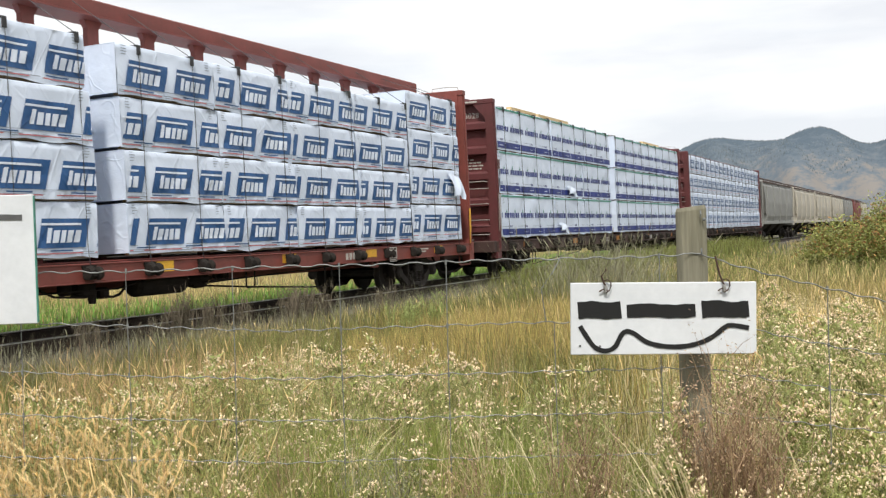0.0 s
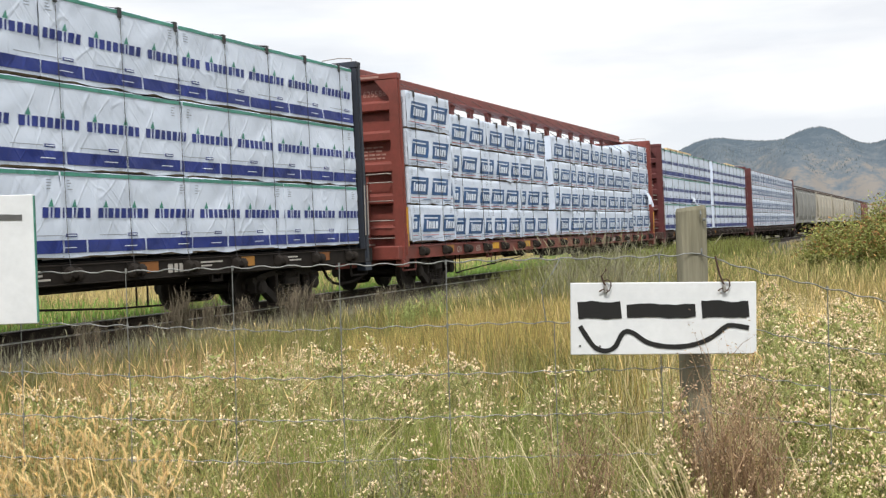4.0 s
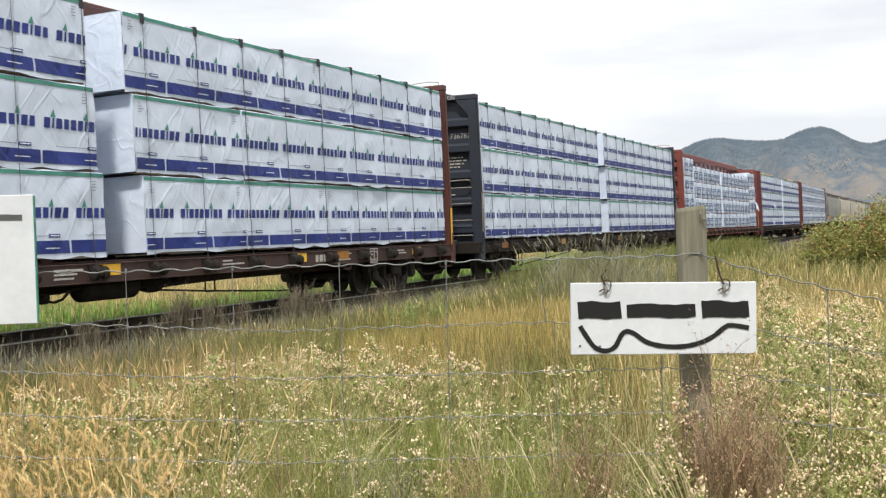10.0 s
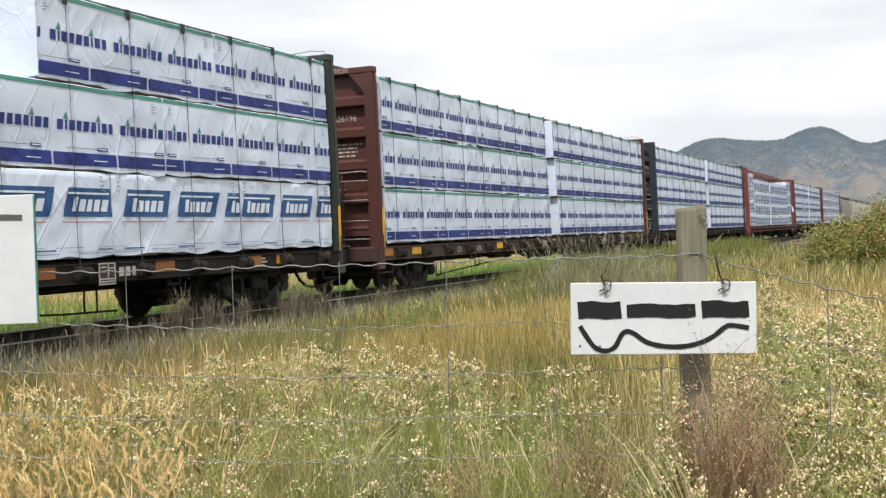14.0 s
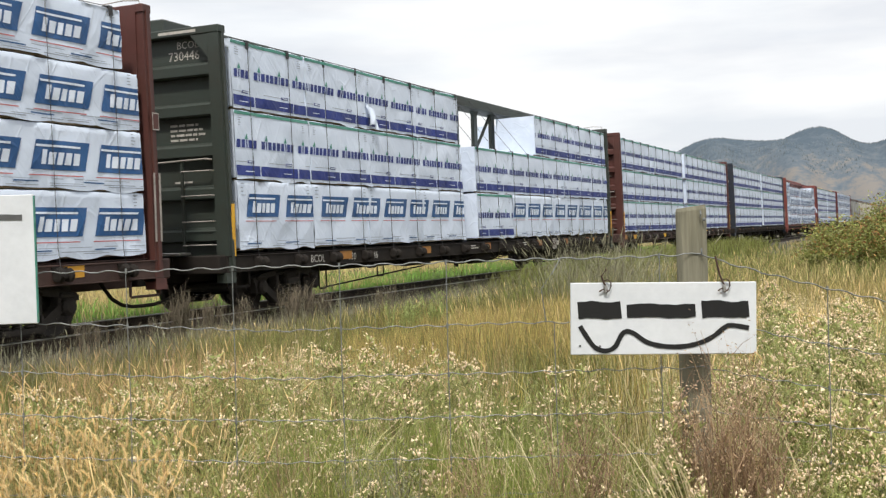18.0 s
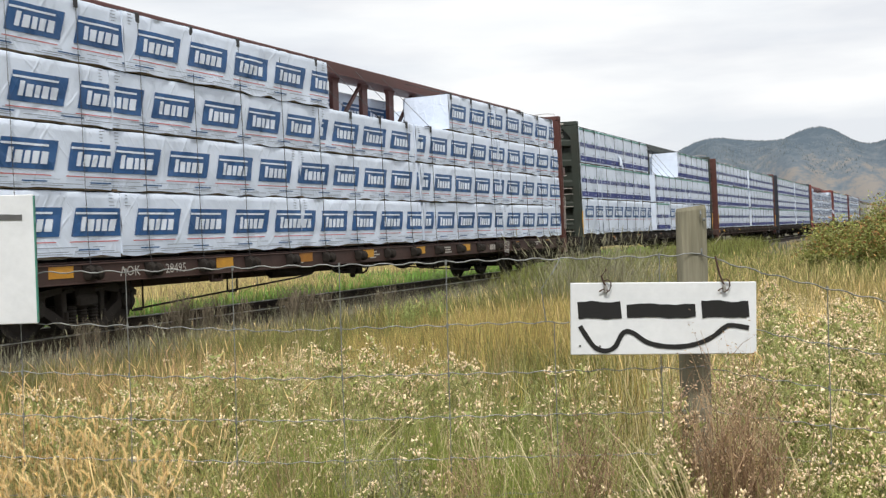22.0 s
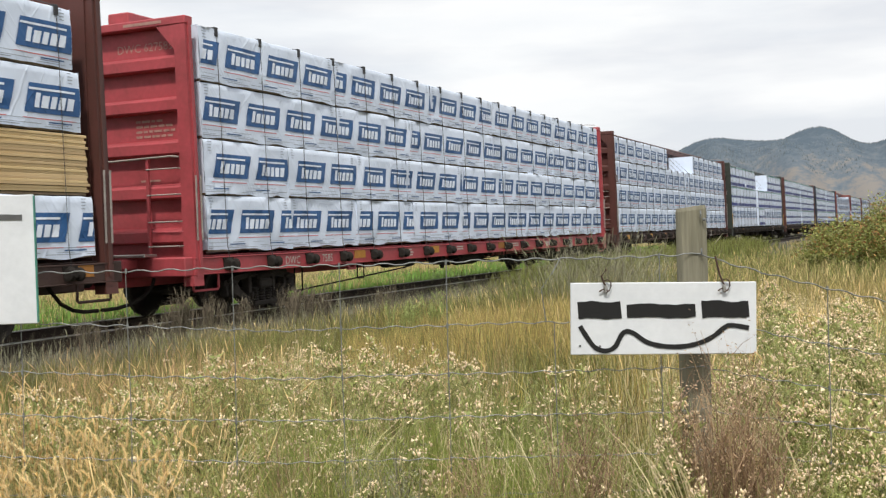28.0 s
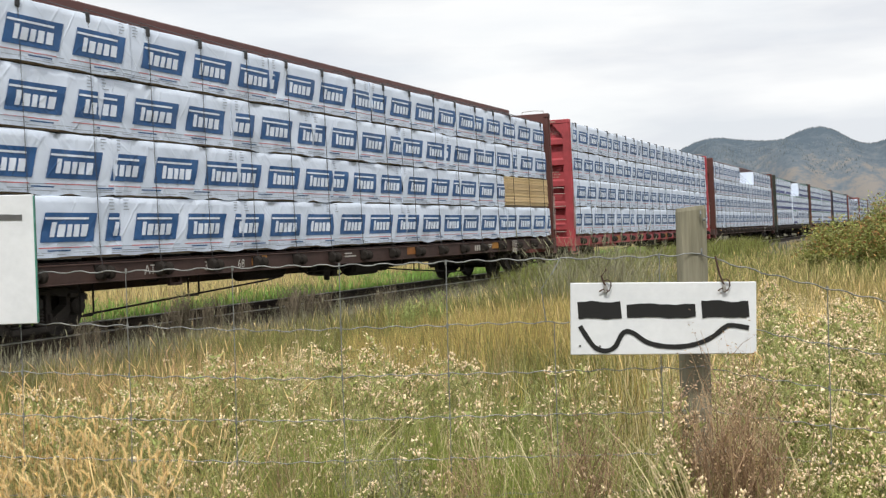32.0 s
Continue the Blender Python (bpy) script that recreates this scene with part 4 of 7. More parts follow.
def badge_print(length, h, seed, size=1.0):
    """Rows of blue slanted badges with plain white blocks, a red underline and faint grey lines, with painted grey
    creases along the hem. y runs forwards, so marks read from -y to +y.
    """
    m = Mesher()
    rng = random.Random(seed * 17 + 3)
    lo, hi = -length / 2, length / 2
    step = 1.22 * size
    kw = dict(h=h, seed=seed, lo=lo, hi=hi)
    y = lo - rng.uniform(0.0, 1.1)
    z1 = h - 0.235
    z0 = z1 - 0.385
    H = z1 - z0
    while y < hi:
        W = 0.98 * size
        decal(m, y, y + W, z0, z1, off=0.008, mat=0, shear=0.30, **kw)
        decal(m, y + W * 0.10, y + W * 0.925, z0 + H * 0.77, z0 + H * 0.845, off=0.014, mat=1, shear=0.28, **kw)
        x = y + W * 0.175
        for w, top in ((0.085, 0.68), (0.125, 0.60), (0.095, 0.60), (0.115, 0.60), (0.125, 0.60)):
            decal(m, x, x + w * W, z0 + H * 0.18, z0 + H * top, off=0.014, mat=1, shear=0.28, **kw)
            x += (w + 0.038) * W
        decal(m, y - 0.03, y + W - 0.05, z0 - 0.078, z0 - 0.064, off=0.008, mat=2, shear=0, **kw)
        y += step
    y = lo + rng.uniform(0.1, 0.9)
    while y < hi:
        decal(m, y, y + 0.42, 0.062, 0.080, off=0.008, mat=0, shear=0, **kw)
        y += step
    # broken grey streaks painted as the shade in the hem's wrinkles
    for zz in (0.015, 0.042, 0.100):
        y = lo
        while y < hi:
            w = rng.uniform(0.15, 0.8)
            decal(m, y, y + w, zz, zz + rng.uniform(0.006, 0.012), off=0.008, mat=3, shear=0, **kw)
            y += w + rng.uniform(0.02, 0.5)
    for e in (lo + 0.1, hi - 0.22):
        for k in range(4):
            decal(m, e, e + rng.uniform(0.05, 0.12), h * (0.93 - 0.055 * k), h * (0.935 - 0.055 * k) + 0.008, off=0.008, mat=3, shear=0, **kw)
    return m


def word_print(length, h, seed):
    """Lines of dark blue blocks with green points, a green hem above and broken blue bands below."""
    m = Mesher()
    rng = random.Random(seed * 13 + 5)
    lo, hi = -length / 2, length / 2
    kw = dict(h=h, seed=seed, lo=lo, hi=hi)
    decal(m, lo, hi, h - 0.085, h - 0.032, off=0.008, mat=1, **kw)
    step = 1.22
    y = lo - rng.uniform(0.0, 1.1)
    zc = h * 0.50
    z0, z1 = zc - 0.070, zc + 0.066
    while y < hi:
        x = y
        for i, w in enumerate((0.105, 0.034, 0.105, 0.09, 0.105, 0.095, 0.034, 0.108, 0.088)):
            decal(m, x, x + w, z0, z1, off=0.008, mat=0, shear=0.10, **kw)
            if i in (1, 6):
                d = draped(min(max(x, lo), hi), z1, length, h, seed) + 0.012
                if lo + 0.1 < x < hi - 0.15:
                    m.add([(d, x - 0.03, z1 + 0.008), (d, x + 0.065, z1 + 0.008), (d, x + 0.035, z1 + 0.115)], [(0, 1, 2)], 1)
            x += w + 0.037
        y += step
    y = lo - rng.uniform(0, 0.9)
    while y < hi:
        decal(m, y, y + step - 0.035, 0.035, 0.205, off=0.008, mat=0, **kw)
        decal(m, y + 0.25, y + 0.80, 0.262, 0.272, off=0.008, mat=2, **kw)
        decal(m, y + 0.82, y + 1.02, 0.245, 0.290, off=0.008, mat=0, **kw)
        decal(m, y + 0.84, y + 1.00, 0.260, 0.276, off=0.014, mat=3, **kw)
        decal(m, y + 0.74, y + 1.0, 0.10, 0.112, off=0.014, mat=3, **kw)
        y += step
    for e in (lo + 0.12, hi - 0.25):
        for k in range(4):
            decal(m, e, e + rng.uniform(0.05, 0.12), h * (0.87 - 0.035 * k), h * (0.87 - 0.035 * k) + 0.012, off=0.008, mat=2, **kw)
    return m


LABELS = {"badge": "white-wrapped lumber bundle printed with blue badges", "word": "white-wrapped lumber bundle with navy lettering blocks and blue hem",
          "plain": "plain white-wrapped lumber bundle on the far side of the car", "bare": "unwrapped bundle of pale sawn lumber"}


def bundle(uc, y0, y1, z, h, kind, seed, far=False, depth=1.18, proud=0.0, size=1.0):
    """A bundle that spans y0..y1 (measured along the car, + forwards) at height z over the rail."""
    length = round(y1 - y0, 2)
    lum = tagged(new("lumber_bundle"), LABELS["plain" if far and kind != "bare" else kind], "lumber bundle", "bundles loaded on the train")
    if kind == "bare":
        board = cached(("board", length), lambda: Mesher().box((0, 0, 0), (0.235, length, 0.0365), 0.003))
        for k in range(int((h - 0.04) / 0.0385)):
            for c in range(1 if k < 100 else 0):
                part("board", board, M_LUMBER, lum, m=pose(-0.12 + random.Random(k * 7 + 1).uniform(-0.014, 0.008), random.Random(k).uniform(-0.03, 0.03), 0.06 + k * 0.0385 + random.Random(k + 50).uniform(-0.002, 0.002), random.Random(k + 90).uniform(-0.06, 0.06)))
        core = Mesher().box((-0.24 - 0.46, 0, h / 2 + 0.02), (0.92, length - 0.02, h - 0.06), 0.01)
        part("inner_pack", core, M_LUMBER, lum)
    else:
        v = seed % 9
        w = cached(("wrap", length, round(h, 3), v, depth), lambda: wrap_mesh(length, h - 0.03, depth, v + 1), True)
        part("wrap", w, M_WRAP, lum, m=pose(0, 0, 0.03))
        if not far:
            if kind == "badge":
                p = cached(("badge_print", length, round(h, 3), v, size), lambda: badge_print(length, h - 0.03, v + 1, size))
                part("print", p, [M_BLUE, M_WHITEINK, M_REDINK, M_INK_CREASE_GREY], lum, "printed blue badges and painted hem creases", pose(0, 0, 0.03))
            else:
                p = cached(("word_print", length, round(h, 3), v), lambda: word_print(length, h - 0.03, v + 1))
                part("print", p, [M_NAVYINK, M_GREENINK, M_INK_CREASE_GREY, M_WHITEINK], lum, "printed navy blocks and hems", pose(0, 0, 0.03))
    dun = cached(("dunnage", length, depth), lambda: Mesher().box((-0.06, 0, 0.014), (0.08, length - 0.06, 0.03), 0.004).box((-depth + 0.1, 0, 0.014), (0.09, length - 0.06, 0.03), 0.004))
    part("dunnage", dun, M_DUNNAGE, lum, "thin wooden spacer strips")
    yc = (y0 + y1) / 2
    xf = FACE - CANT * (z - DECK) + proud
    tilt = -math.degrees(math.atan(CANT))
    m = pose(TRACK_X + (-xf if far else xf), uc + yc, RAIL_Z + z, 0, -tilt if far else tilt, 180 if far else 0)
    if far:
        m = pose(TRACK_X - xf, uc + yc, RAIL_Z + z) @ pose(0, 0, 0, 0, 0, 180) @ pose(0, 0, 0, 0, tilt, 0)
    place(lum, m)
    return lum


def flap(lum, y, z, w, h, mat=None, curl=0.22):
    """A torn tongue of wrap that hangs away from the pack."""
    m = Mesher()
    n, k = 8, 6
    vs, fs = [], []
    for a in range(n + 1):
        for c in range(k + 1):
            u, v = a / n, c / k
            vs.append((0.02 + curl * math.sin(v * 1.9) * (0.5 + 0.5 * u) + 0.03 * math.sin(u * 9 + v * 4), y + w * (u - 0.5) * (1 - 0.35 * v), z - h * v + 0.05 * math.sin(u * 5)))
    for a in range(n):
        for c in range(k):
            i0 = a * (k + 1) + c
            fs.append((i0, i0 + k + 1, i0 + k + 2, i0 + 1))
    m.add(vs, fs)
    part("torn_flap", m.mesh("torn_flap", True), mat or M_WRAP, lum, "loose torn flap of wrap")


def tie_downs(car, ys, ztop):
    """Cables drawn down over the load, each with a corner guard."""
    top = car["beam"]
    for y in ys:
        z1 = ztop(y) if callable(ztop) else ztop
        x1 = FACE - CANT * (z1 - DECK)
        c = cached(("cable", round(z1, 2), round(top, 2)), lambda: Mesher().tube([(1.53, 0, 0.80), (FACE + 0.035, 0, DECK + 0.1), (x1 + 0.028, 0, z1 - 0.03), (x1 - 0.01, 0, z1 - 0.002), (0.22, 0, max(z1 - 0.004, top - 0.10))], 0.006, 4))
        cab = part("tie_down_cable", c, M_CABLE, car, "", pose(0, y, 0))
        g = cached(("guard", round(z1, 2)), lambda: Mesher().box((x1 + 0.024, 0, z1 - 0.07), (0.02, 0.08, 0.14), 0.006).box((x1 - 0.05, 0, z1 - 0.004), (0.16, 0.08, 0.02), 0.006))
        part("corner_guard", g, M_CABLE, cab, "black corner guard")


def load(uc, car, rows, tiers_h, seed, gap_top=None, torn=None, size=1.0):
    """Both sides of a car's load. rows: from the deck up, (kind, [cuts measured from the front end back])."""
    rng = random.Random(seed)
    z = DECK
    tops = []
    for r, (kind, spans) in enumerate(rows):
        h = tiers_h[r]
        for i, (a, b, *k) in enumerate(spans):
            kd = k[0] if k else kind
            pr = 0.0 if rng.random() < 0.75 else rng.uniform(-0.03, 0.03)
            lum = bundle(uc, HALF - b, HALF - a, z, h, kd, rng.randint(0, 99), proud=pr, size=size)
            if torn and (r, i) in torn:
                flap(lum, *torn[r, i])
            tops.append((HALF - b, HALF - a, z + h))
        z += h
    # the far side in long packs
    z = DECK
    for r, (kind, spans) in enumerate(rows):
        h = tiers_h[r]
        lo, hi = min(s[0] for s in spans), max(s[1] for s in spans)
        if hi - lo < 3:
            bundle(uc, HALF - hi + 0.02, HALF - lo - 0.02, z, h, kind, rng.randint(0, 99), far=True)
            z += h
            continue
        cuts = [lo, lo + (hi - lo) * 0.24, lo + (hi - lo) * 0.5, lo + (hi - lo) * 0.76, hi]
        for a, b in zip(cuts, cuts[1:]):
            if gap_top and r == len(rows) - 1 and not (b <= gap_top[0] + 0.3 or a >= gap_top[1] - 0.3):
                if gap_top[1] - gap_top[0] > 4:
                    continue
            bundle(uc, HALF - b + 0.02, HALF - a - 0.02, z, h, kind, rng.randint(0, 99), far=True)
        z += h

    def top_at(y):
        hit = [t for a, b, t in tops if a - 0.05 <= y <= b + 0.05]
        return max(hit) if hit else DECK
    ys = []
    for k in range(18):
        y = -HALF + 0.62 + k * (2 * HALF - 1.24) / 17
        if top_at(y) > 2:
            ys.append(y)
    tie_downs(car, ys, top_at)


def spans(*cuts):
    """Bundles between cuts; a pair in brackets is a gap."""
    return [(a, b) for a, b in zip(cuts, cuts[1:])]


T4 = [0.88] * 4
T3 = [1.165] * 3
END = 22.56     # where the load stops, measured from the front end
centre = dict(a=63.5, b=38.5, c=13.52, d=-11.28, e=-36.24, f=-60.98, g=-85.80, h=-110.55, i=-135.57)

# first lumber car, behind the hoppers
c = railcar(centre["a"], M_TUSCAN, M_SILL, "dark red centre-beam flatcar stacked with wrapped lumber", (), 4.95, 1)
load(centre["a"], c, [("badge", spans(0.1, 4.9, 9.8, 14.7, 18.6, END)), ("badge", spans(0.1, 3.8, 8.7, 13.6, 18.5, END)), ("badge", spans(0.1, 4.9, 9.8, 14.7, END)), ("badge", spans(0.1, 4.9, 9.8, 14.7, 18.6, END))], T4, 11)
# second: dark red, three tiers
c = railcar(centre["b"], M_TUSCAN, M_SILL, "dark red centre-beam flatcar with three tiers of wrapped lumber", (("873028", 0.66, 4.19, 0.21),), 4.86, 2)
rowsB = [("word", spans(0.1, 5.6, 10.9) + spans(11.6, 14.9, 18.0, END)), ("word", spans(0.1, 5.6, 10.9) + spans(11.6, 14.9, 18.0, END)), ("word", spans(0.1, 5.5, 10.8) + spans(11.6, 14.7, 18.0, END))]
load(centre["b"], c, rowsB, T3, 12, torn={(1, 3): (0.2, 0.34, 0.9, 0.26, None, 0.1), (0, 3): (-0.9, 0.36, 0.8, 0.25, None, 0.1)})
for ya, yb in ((3.5, 6.3), (16.1, 19.0), (19.2, 21.3)):
    strip = tagged(new("dunnage_board"), "tan dunnage board lying on top of the load", "board", "bundles loaded on the train")
    part("board", cached(("dboard", round(yb - ya, 2)), lambda: Mesher().box((0, 0, 0.045), (0.14, yb - ya, 0.09), 0.008)), M_LUMBER, strip)
    place(strip, pose(TRACK_X + FACE - CANT * 3.5 - 0.11, centre["b"] + HALF - (ya + yb) / 2, RAIL_Z + DECK + 3 * T3[0] - 0.012))
# third: oxide red with a tall open beam, four tiers of short bundles
c = railcar(centre["c"], M_RUST, M_RUST, "oxide red centre-beam flatcar with its beam standing above the load", (("CN 625586", 0.62, 4.20, 0.19),), 4.92, 3, yellow_post=True, sill_words=(("CN", 19.95), ("625", 18.75), ("586", 17.9)), plates=((20.5, "o"), (17.54, "y"), (15.12, "y"), (11.67, "y"), (8.2, "y"), (5.1, "y"), (1.8, "y")), placard=4.3)
load(centre["c"], c, [("badge", [(0.3, 3.05)])] * 4, [0.835] * 4, 33, torn={(1, 0): (0.98, 0.72, 0.62, 0.55)}, size=0.91)
load(centre["c"], c, [("badge", [(20.12, 22.46)])] * 4, [0.835] * 4, 35, size=0.91)
load(centre["c"], c, [("badge", spans(3.1, 5.4, 7.83, 10.06, 12.38) + spans(13.0, 15.4, 17.72, 20.08)), ("badge", spans(3.1, 5.45, 7.86, 10.08, 12.4) + spans(13.0, 15.42, 17.74, 20.08)),
                      ("badge", spans(3.1, 5.5, 7.9, 10.1, 12.42) + spans(13.05, 15.46, 17.75, 20.06)), ("badge", spans(3.1, 5.54, 7.94, 10.15, 12.46) + spans(13.1, 15.52, 17.78, 20.06))], [0.755] * 4, 13, size=0.91)
# fourth: blue-black
c = railcar(centre["d"], M_NAVY, M_GRIME, "blue-black centre-beam flatcar with three tiers of wrapped lumber", (("NOKL 736787", 0.62, 3.58, 0.19),), 4.86, 4, caution=True, sill_words=(("NOKL", 18.75), ("736", 17.46), ("87", 16.62)), plates=((21.3, "o"), (18.04, "o"), (16.25, "o"), (13.28, "o"), (9.6, "o"), (6.6, "o"), (4.1, "o"), (1.6, "o")))
load(centre["d"], c, [("word", spans(0.1, 2.8, 5.5, 8.25, 10.85) + spans(11.8, 14.55, 17.16, END)), ("word", spans(0.1, 5.6, 10.95) + spans(11.83, 14.5, 17.14, 19.9, END)), ("word", spans(0.1, 5.6, 8.49, 11.1) + spans(11.87, 14.64, 17.23, END))], T3, 14)
# fifth: brown
c = railcar(centre["e"], M_BROWN, M_SILL, "brown centre-beam flatcar with three tiers of wrapped lumber", (("CN 626196", 0.50, 3.58, 0.185),), 4.86, 5, caution=True, yellow_post=True, sill_words=(("CN", 18.81), ("626", 17.56), ("196", 16.75)), plates=((22.6, "o"), (21.2, "y"), (16.1, "y"), (11.7, "y"), (6.7, "y"), (5.12, "o"), (1.82, "y")), placard=4.03)
load(centre["e"], c, [("word", spans(0.1, 5.6, 8.3, 10.85) + spans(11.7, 14.4, 17.2, 19.96, END)), ("word", spans(0.1, 2.9, 8.3, 11.0) + spans(11.8, 17.2, 19.93, END)), ("word", spans(0.1, 5.6, 11.15) + spans(11.93, 14.5, 17.3, 19.95, END))], T3, 15)
# sixth: dark green, a gap in the top tier
c = railcar(centre["f"], M_GREEN, M_GRIME, "dark green centre-beam flatcar with a gap in its load", (("BCOL", 0.70, 4.36, 0.17), ("730446", 0.62, 4.17, 0.21)), 4.90, 6, yellow_post=True, sill_words=(("BCOL", 20.12), ("730", 18.80), ("446", 17.87)), plates=((19.05, "o"), (15.35, "o"), (11.66, "o"), (7.6, "o"), (5.14, "o"), (2.81, "o"), (1.89, "y"), (0.5, "o")), placard=6.5)
load(centre["f"], c, [("badge", [(0.1, 3.1), (3.1, 6.2), (6.2, 9.6), (9.65, 12.15, "word")] + spans(13.0, 15.4, 17.95, 20.16, END)), ("word", spans(0.1, 5.0, 9.6, 12.15) + spans(13.02, 15.5, 17.8, 20.19, END)),
                      ("word", spans(0.1, 3.6, 7.45) + spans(13.1, 15.45, 17.92, 20.24, END))], T3, 16, gap_top=(7.45, 13.1), torn={(2, 3): (-1.05, 0.46, 0.34, 0.42, None, 0.12)})
# seventh: brown, four tiers with a gap on top
c = railcar(centre["g"], M_BROWN, M_SILL, "brown centre-beam flatcar with four tiers and a gap on top", (("AOK", 0.58, 4.36, 0.17), ("28495", 0.62, 4.17, 0.21)), 4.93, 7, sill_words=(("AOK", 20.0), ("28495", 18.97)), plates=((21.35, "a"), (17.72, "a"), (15.22, "a"), (12.8, "a"), (10.34, "a"), (7.72, "a"), (4.2, "a"), (1.65, "a")), placard=5.2, tilt=-7, tank=2.6)
load(centre["g"], c, [("badge", spans(0.1, 5.03, 10.0) + spans(10.14, 15.28, 20.1, END)), ("badge", spans(0.1, 5.17, 10.09) + spans(10.2, 15.26, 20.25, END)), ("badge", spans(0.1, 5.23, 10.24) + spans(10.33, 14.47, 20.2, END)), ("badge", spans(0.4, 5.35, 8.32) + spans(14.1, 19.88, END))], [0.90, 0.87, 0.845, 0.875], 17, gap_top=(8.32, 14.1))
# inner faces of the far packs show through the gap
for a, b in ((8.2, 11.4), (11.5, 15.4)):
    bundle(centre["g"], HALF - b, HALF - a, DECK + 2.615, 0.83, "badge", 3, proud=-1.70)
# eighth: faded red
c = railcar(centre["h"], M_RED, M_RED, "faded bright red centre-beam flatcar with four tiers of wrapped lumber", (("DWC 627585", 0.52, 4.20, 0.19),), 4.87, 8, sill_words=(("DWC", 20.12), ("7585", 18.9)), plates=((17.62, "a"), (14.03, "a"), (9.8, "o"), (5.5, "o")), placard=4.05)
load(centre["h"], c, [("badge", spans(0.1, 4.4, 8.4, 12.3, 15.01, 17.58, 20.05, END)), ("badge", spans(0.1, 5.0, 9.4, 12.2, 15.27, 17.57, 20.09, END)), ("badge", spans(0.1, 5.0, 10.0, 15.0, 18.25, END)), ("badge", spans(0.1, 5.0, 10.0, 13.82, 18.28, END))], [0.895] * 4, 18)
# ninth: brown, with one unwrapped bundle
c = railcar(centre["i"], M_BROWN, M_SILL, "brown centre-beam flatcar carrying one unwrapped lumber bundle among wrapped ones", (), 4.84, 9, sill_words=(("ATW", 18.43), ("300", 17.08), ("68", 16.23)), plates=((15.69, "o"), (9.76, "o"), (4.75, "o"), (0.4, "o")), placard=3.55)
load(centre["i"], c, [("badge", spans(0.1, 3.72, 6.8, 9.92, 13.08, 16.11, 19.1, END)), ("badge", [(0.15, 3.78, "bare")] + spans(3.8, 6.86, 10.0, 13.02, 16.17, 19.18, END)), ("badge", spans(0.24, 2.7, 5.17, 7.6, 9.97, 13.69, 16.24, 19.4, END)), ("badge", spans(0.34, 2.79, 5.76, 11.3, 15.06, 18.71, END))], [0.83] * 4, 19)


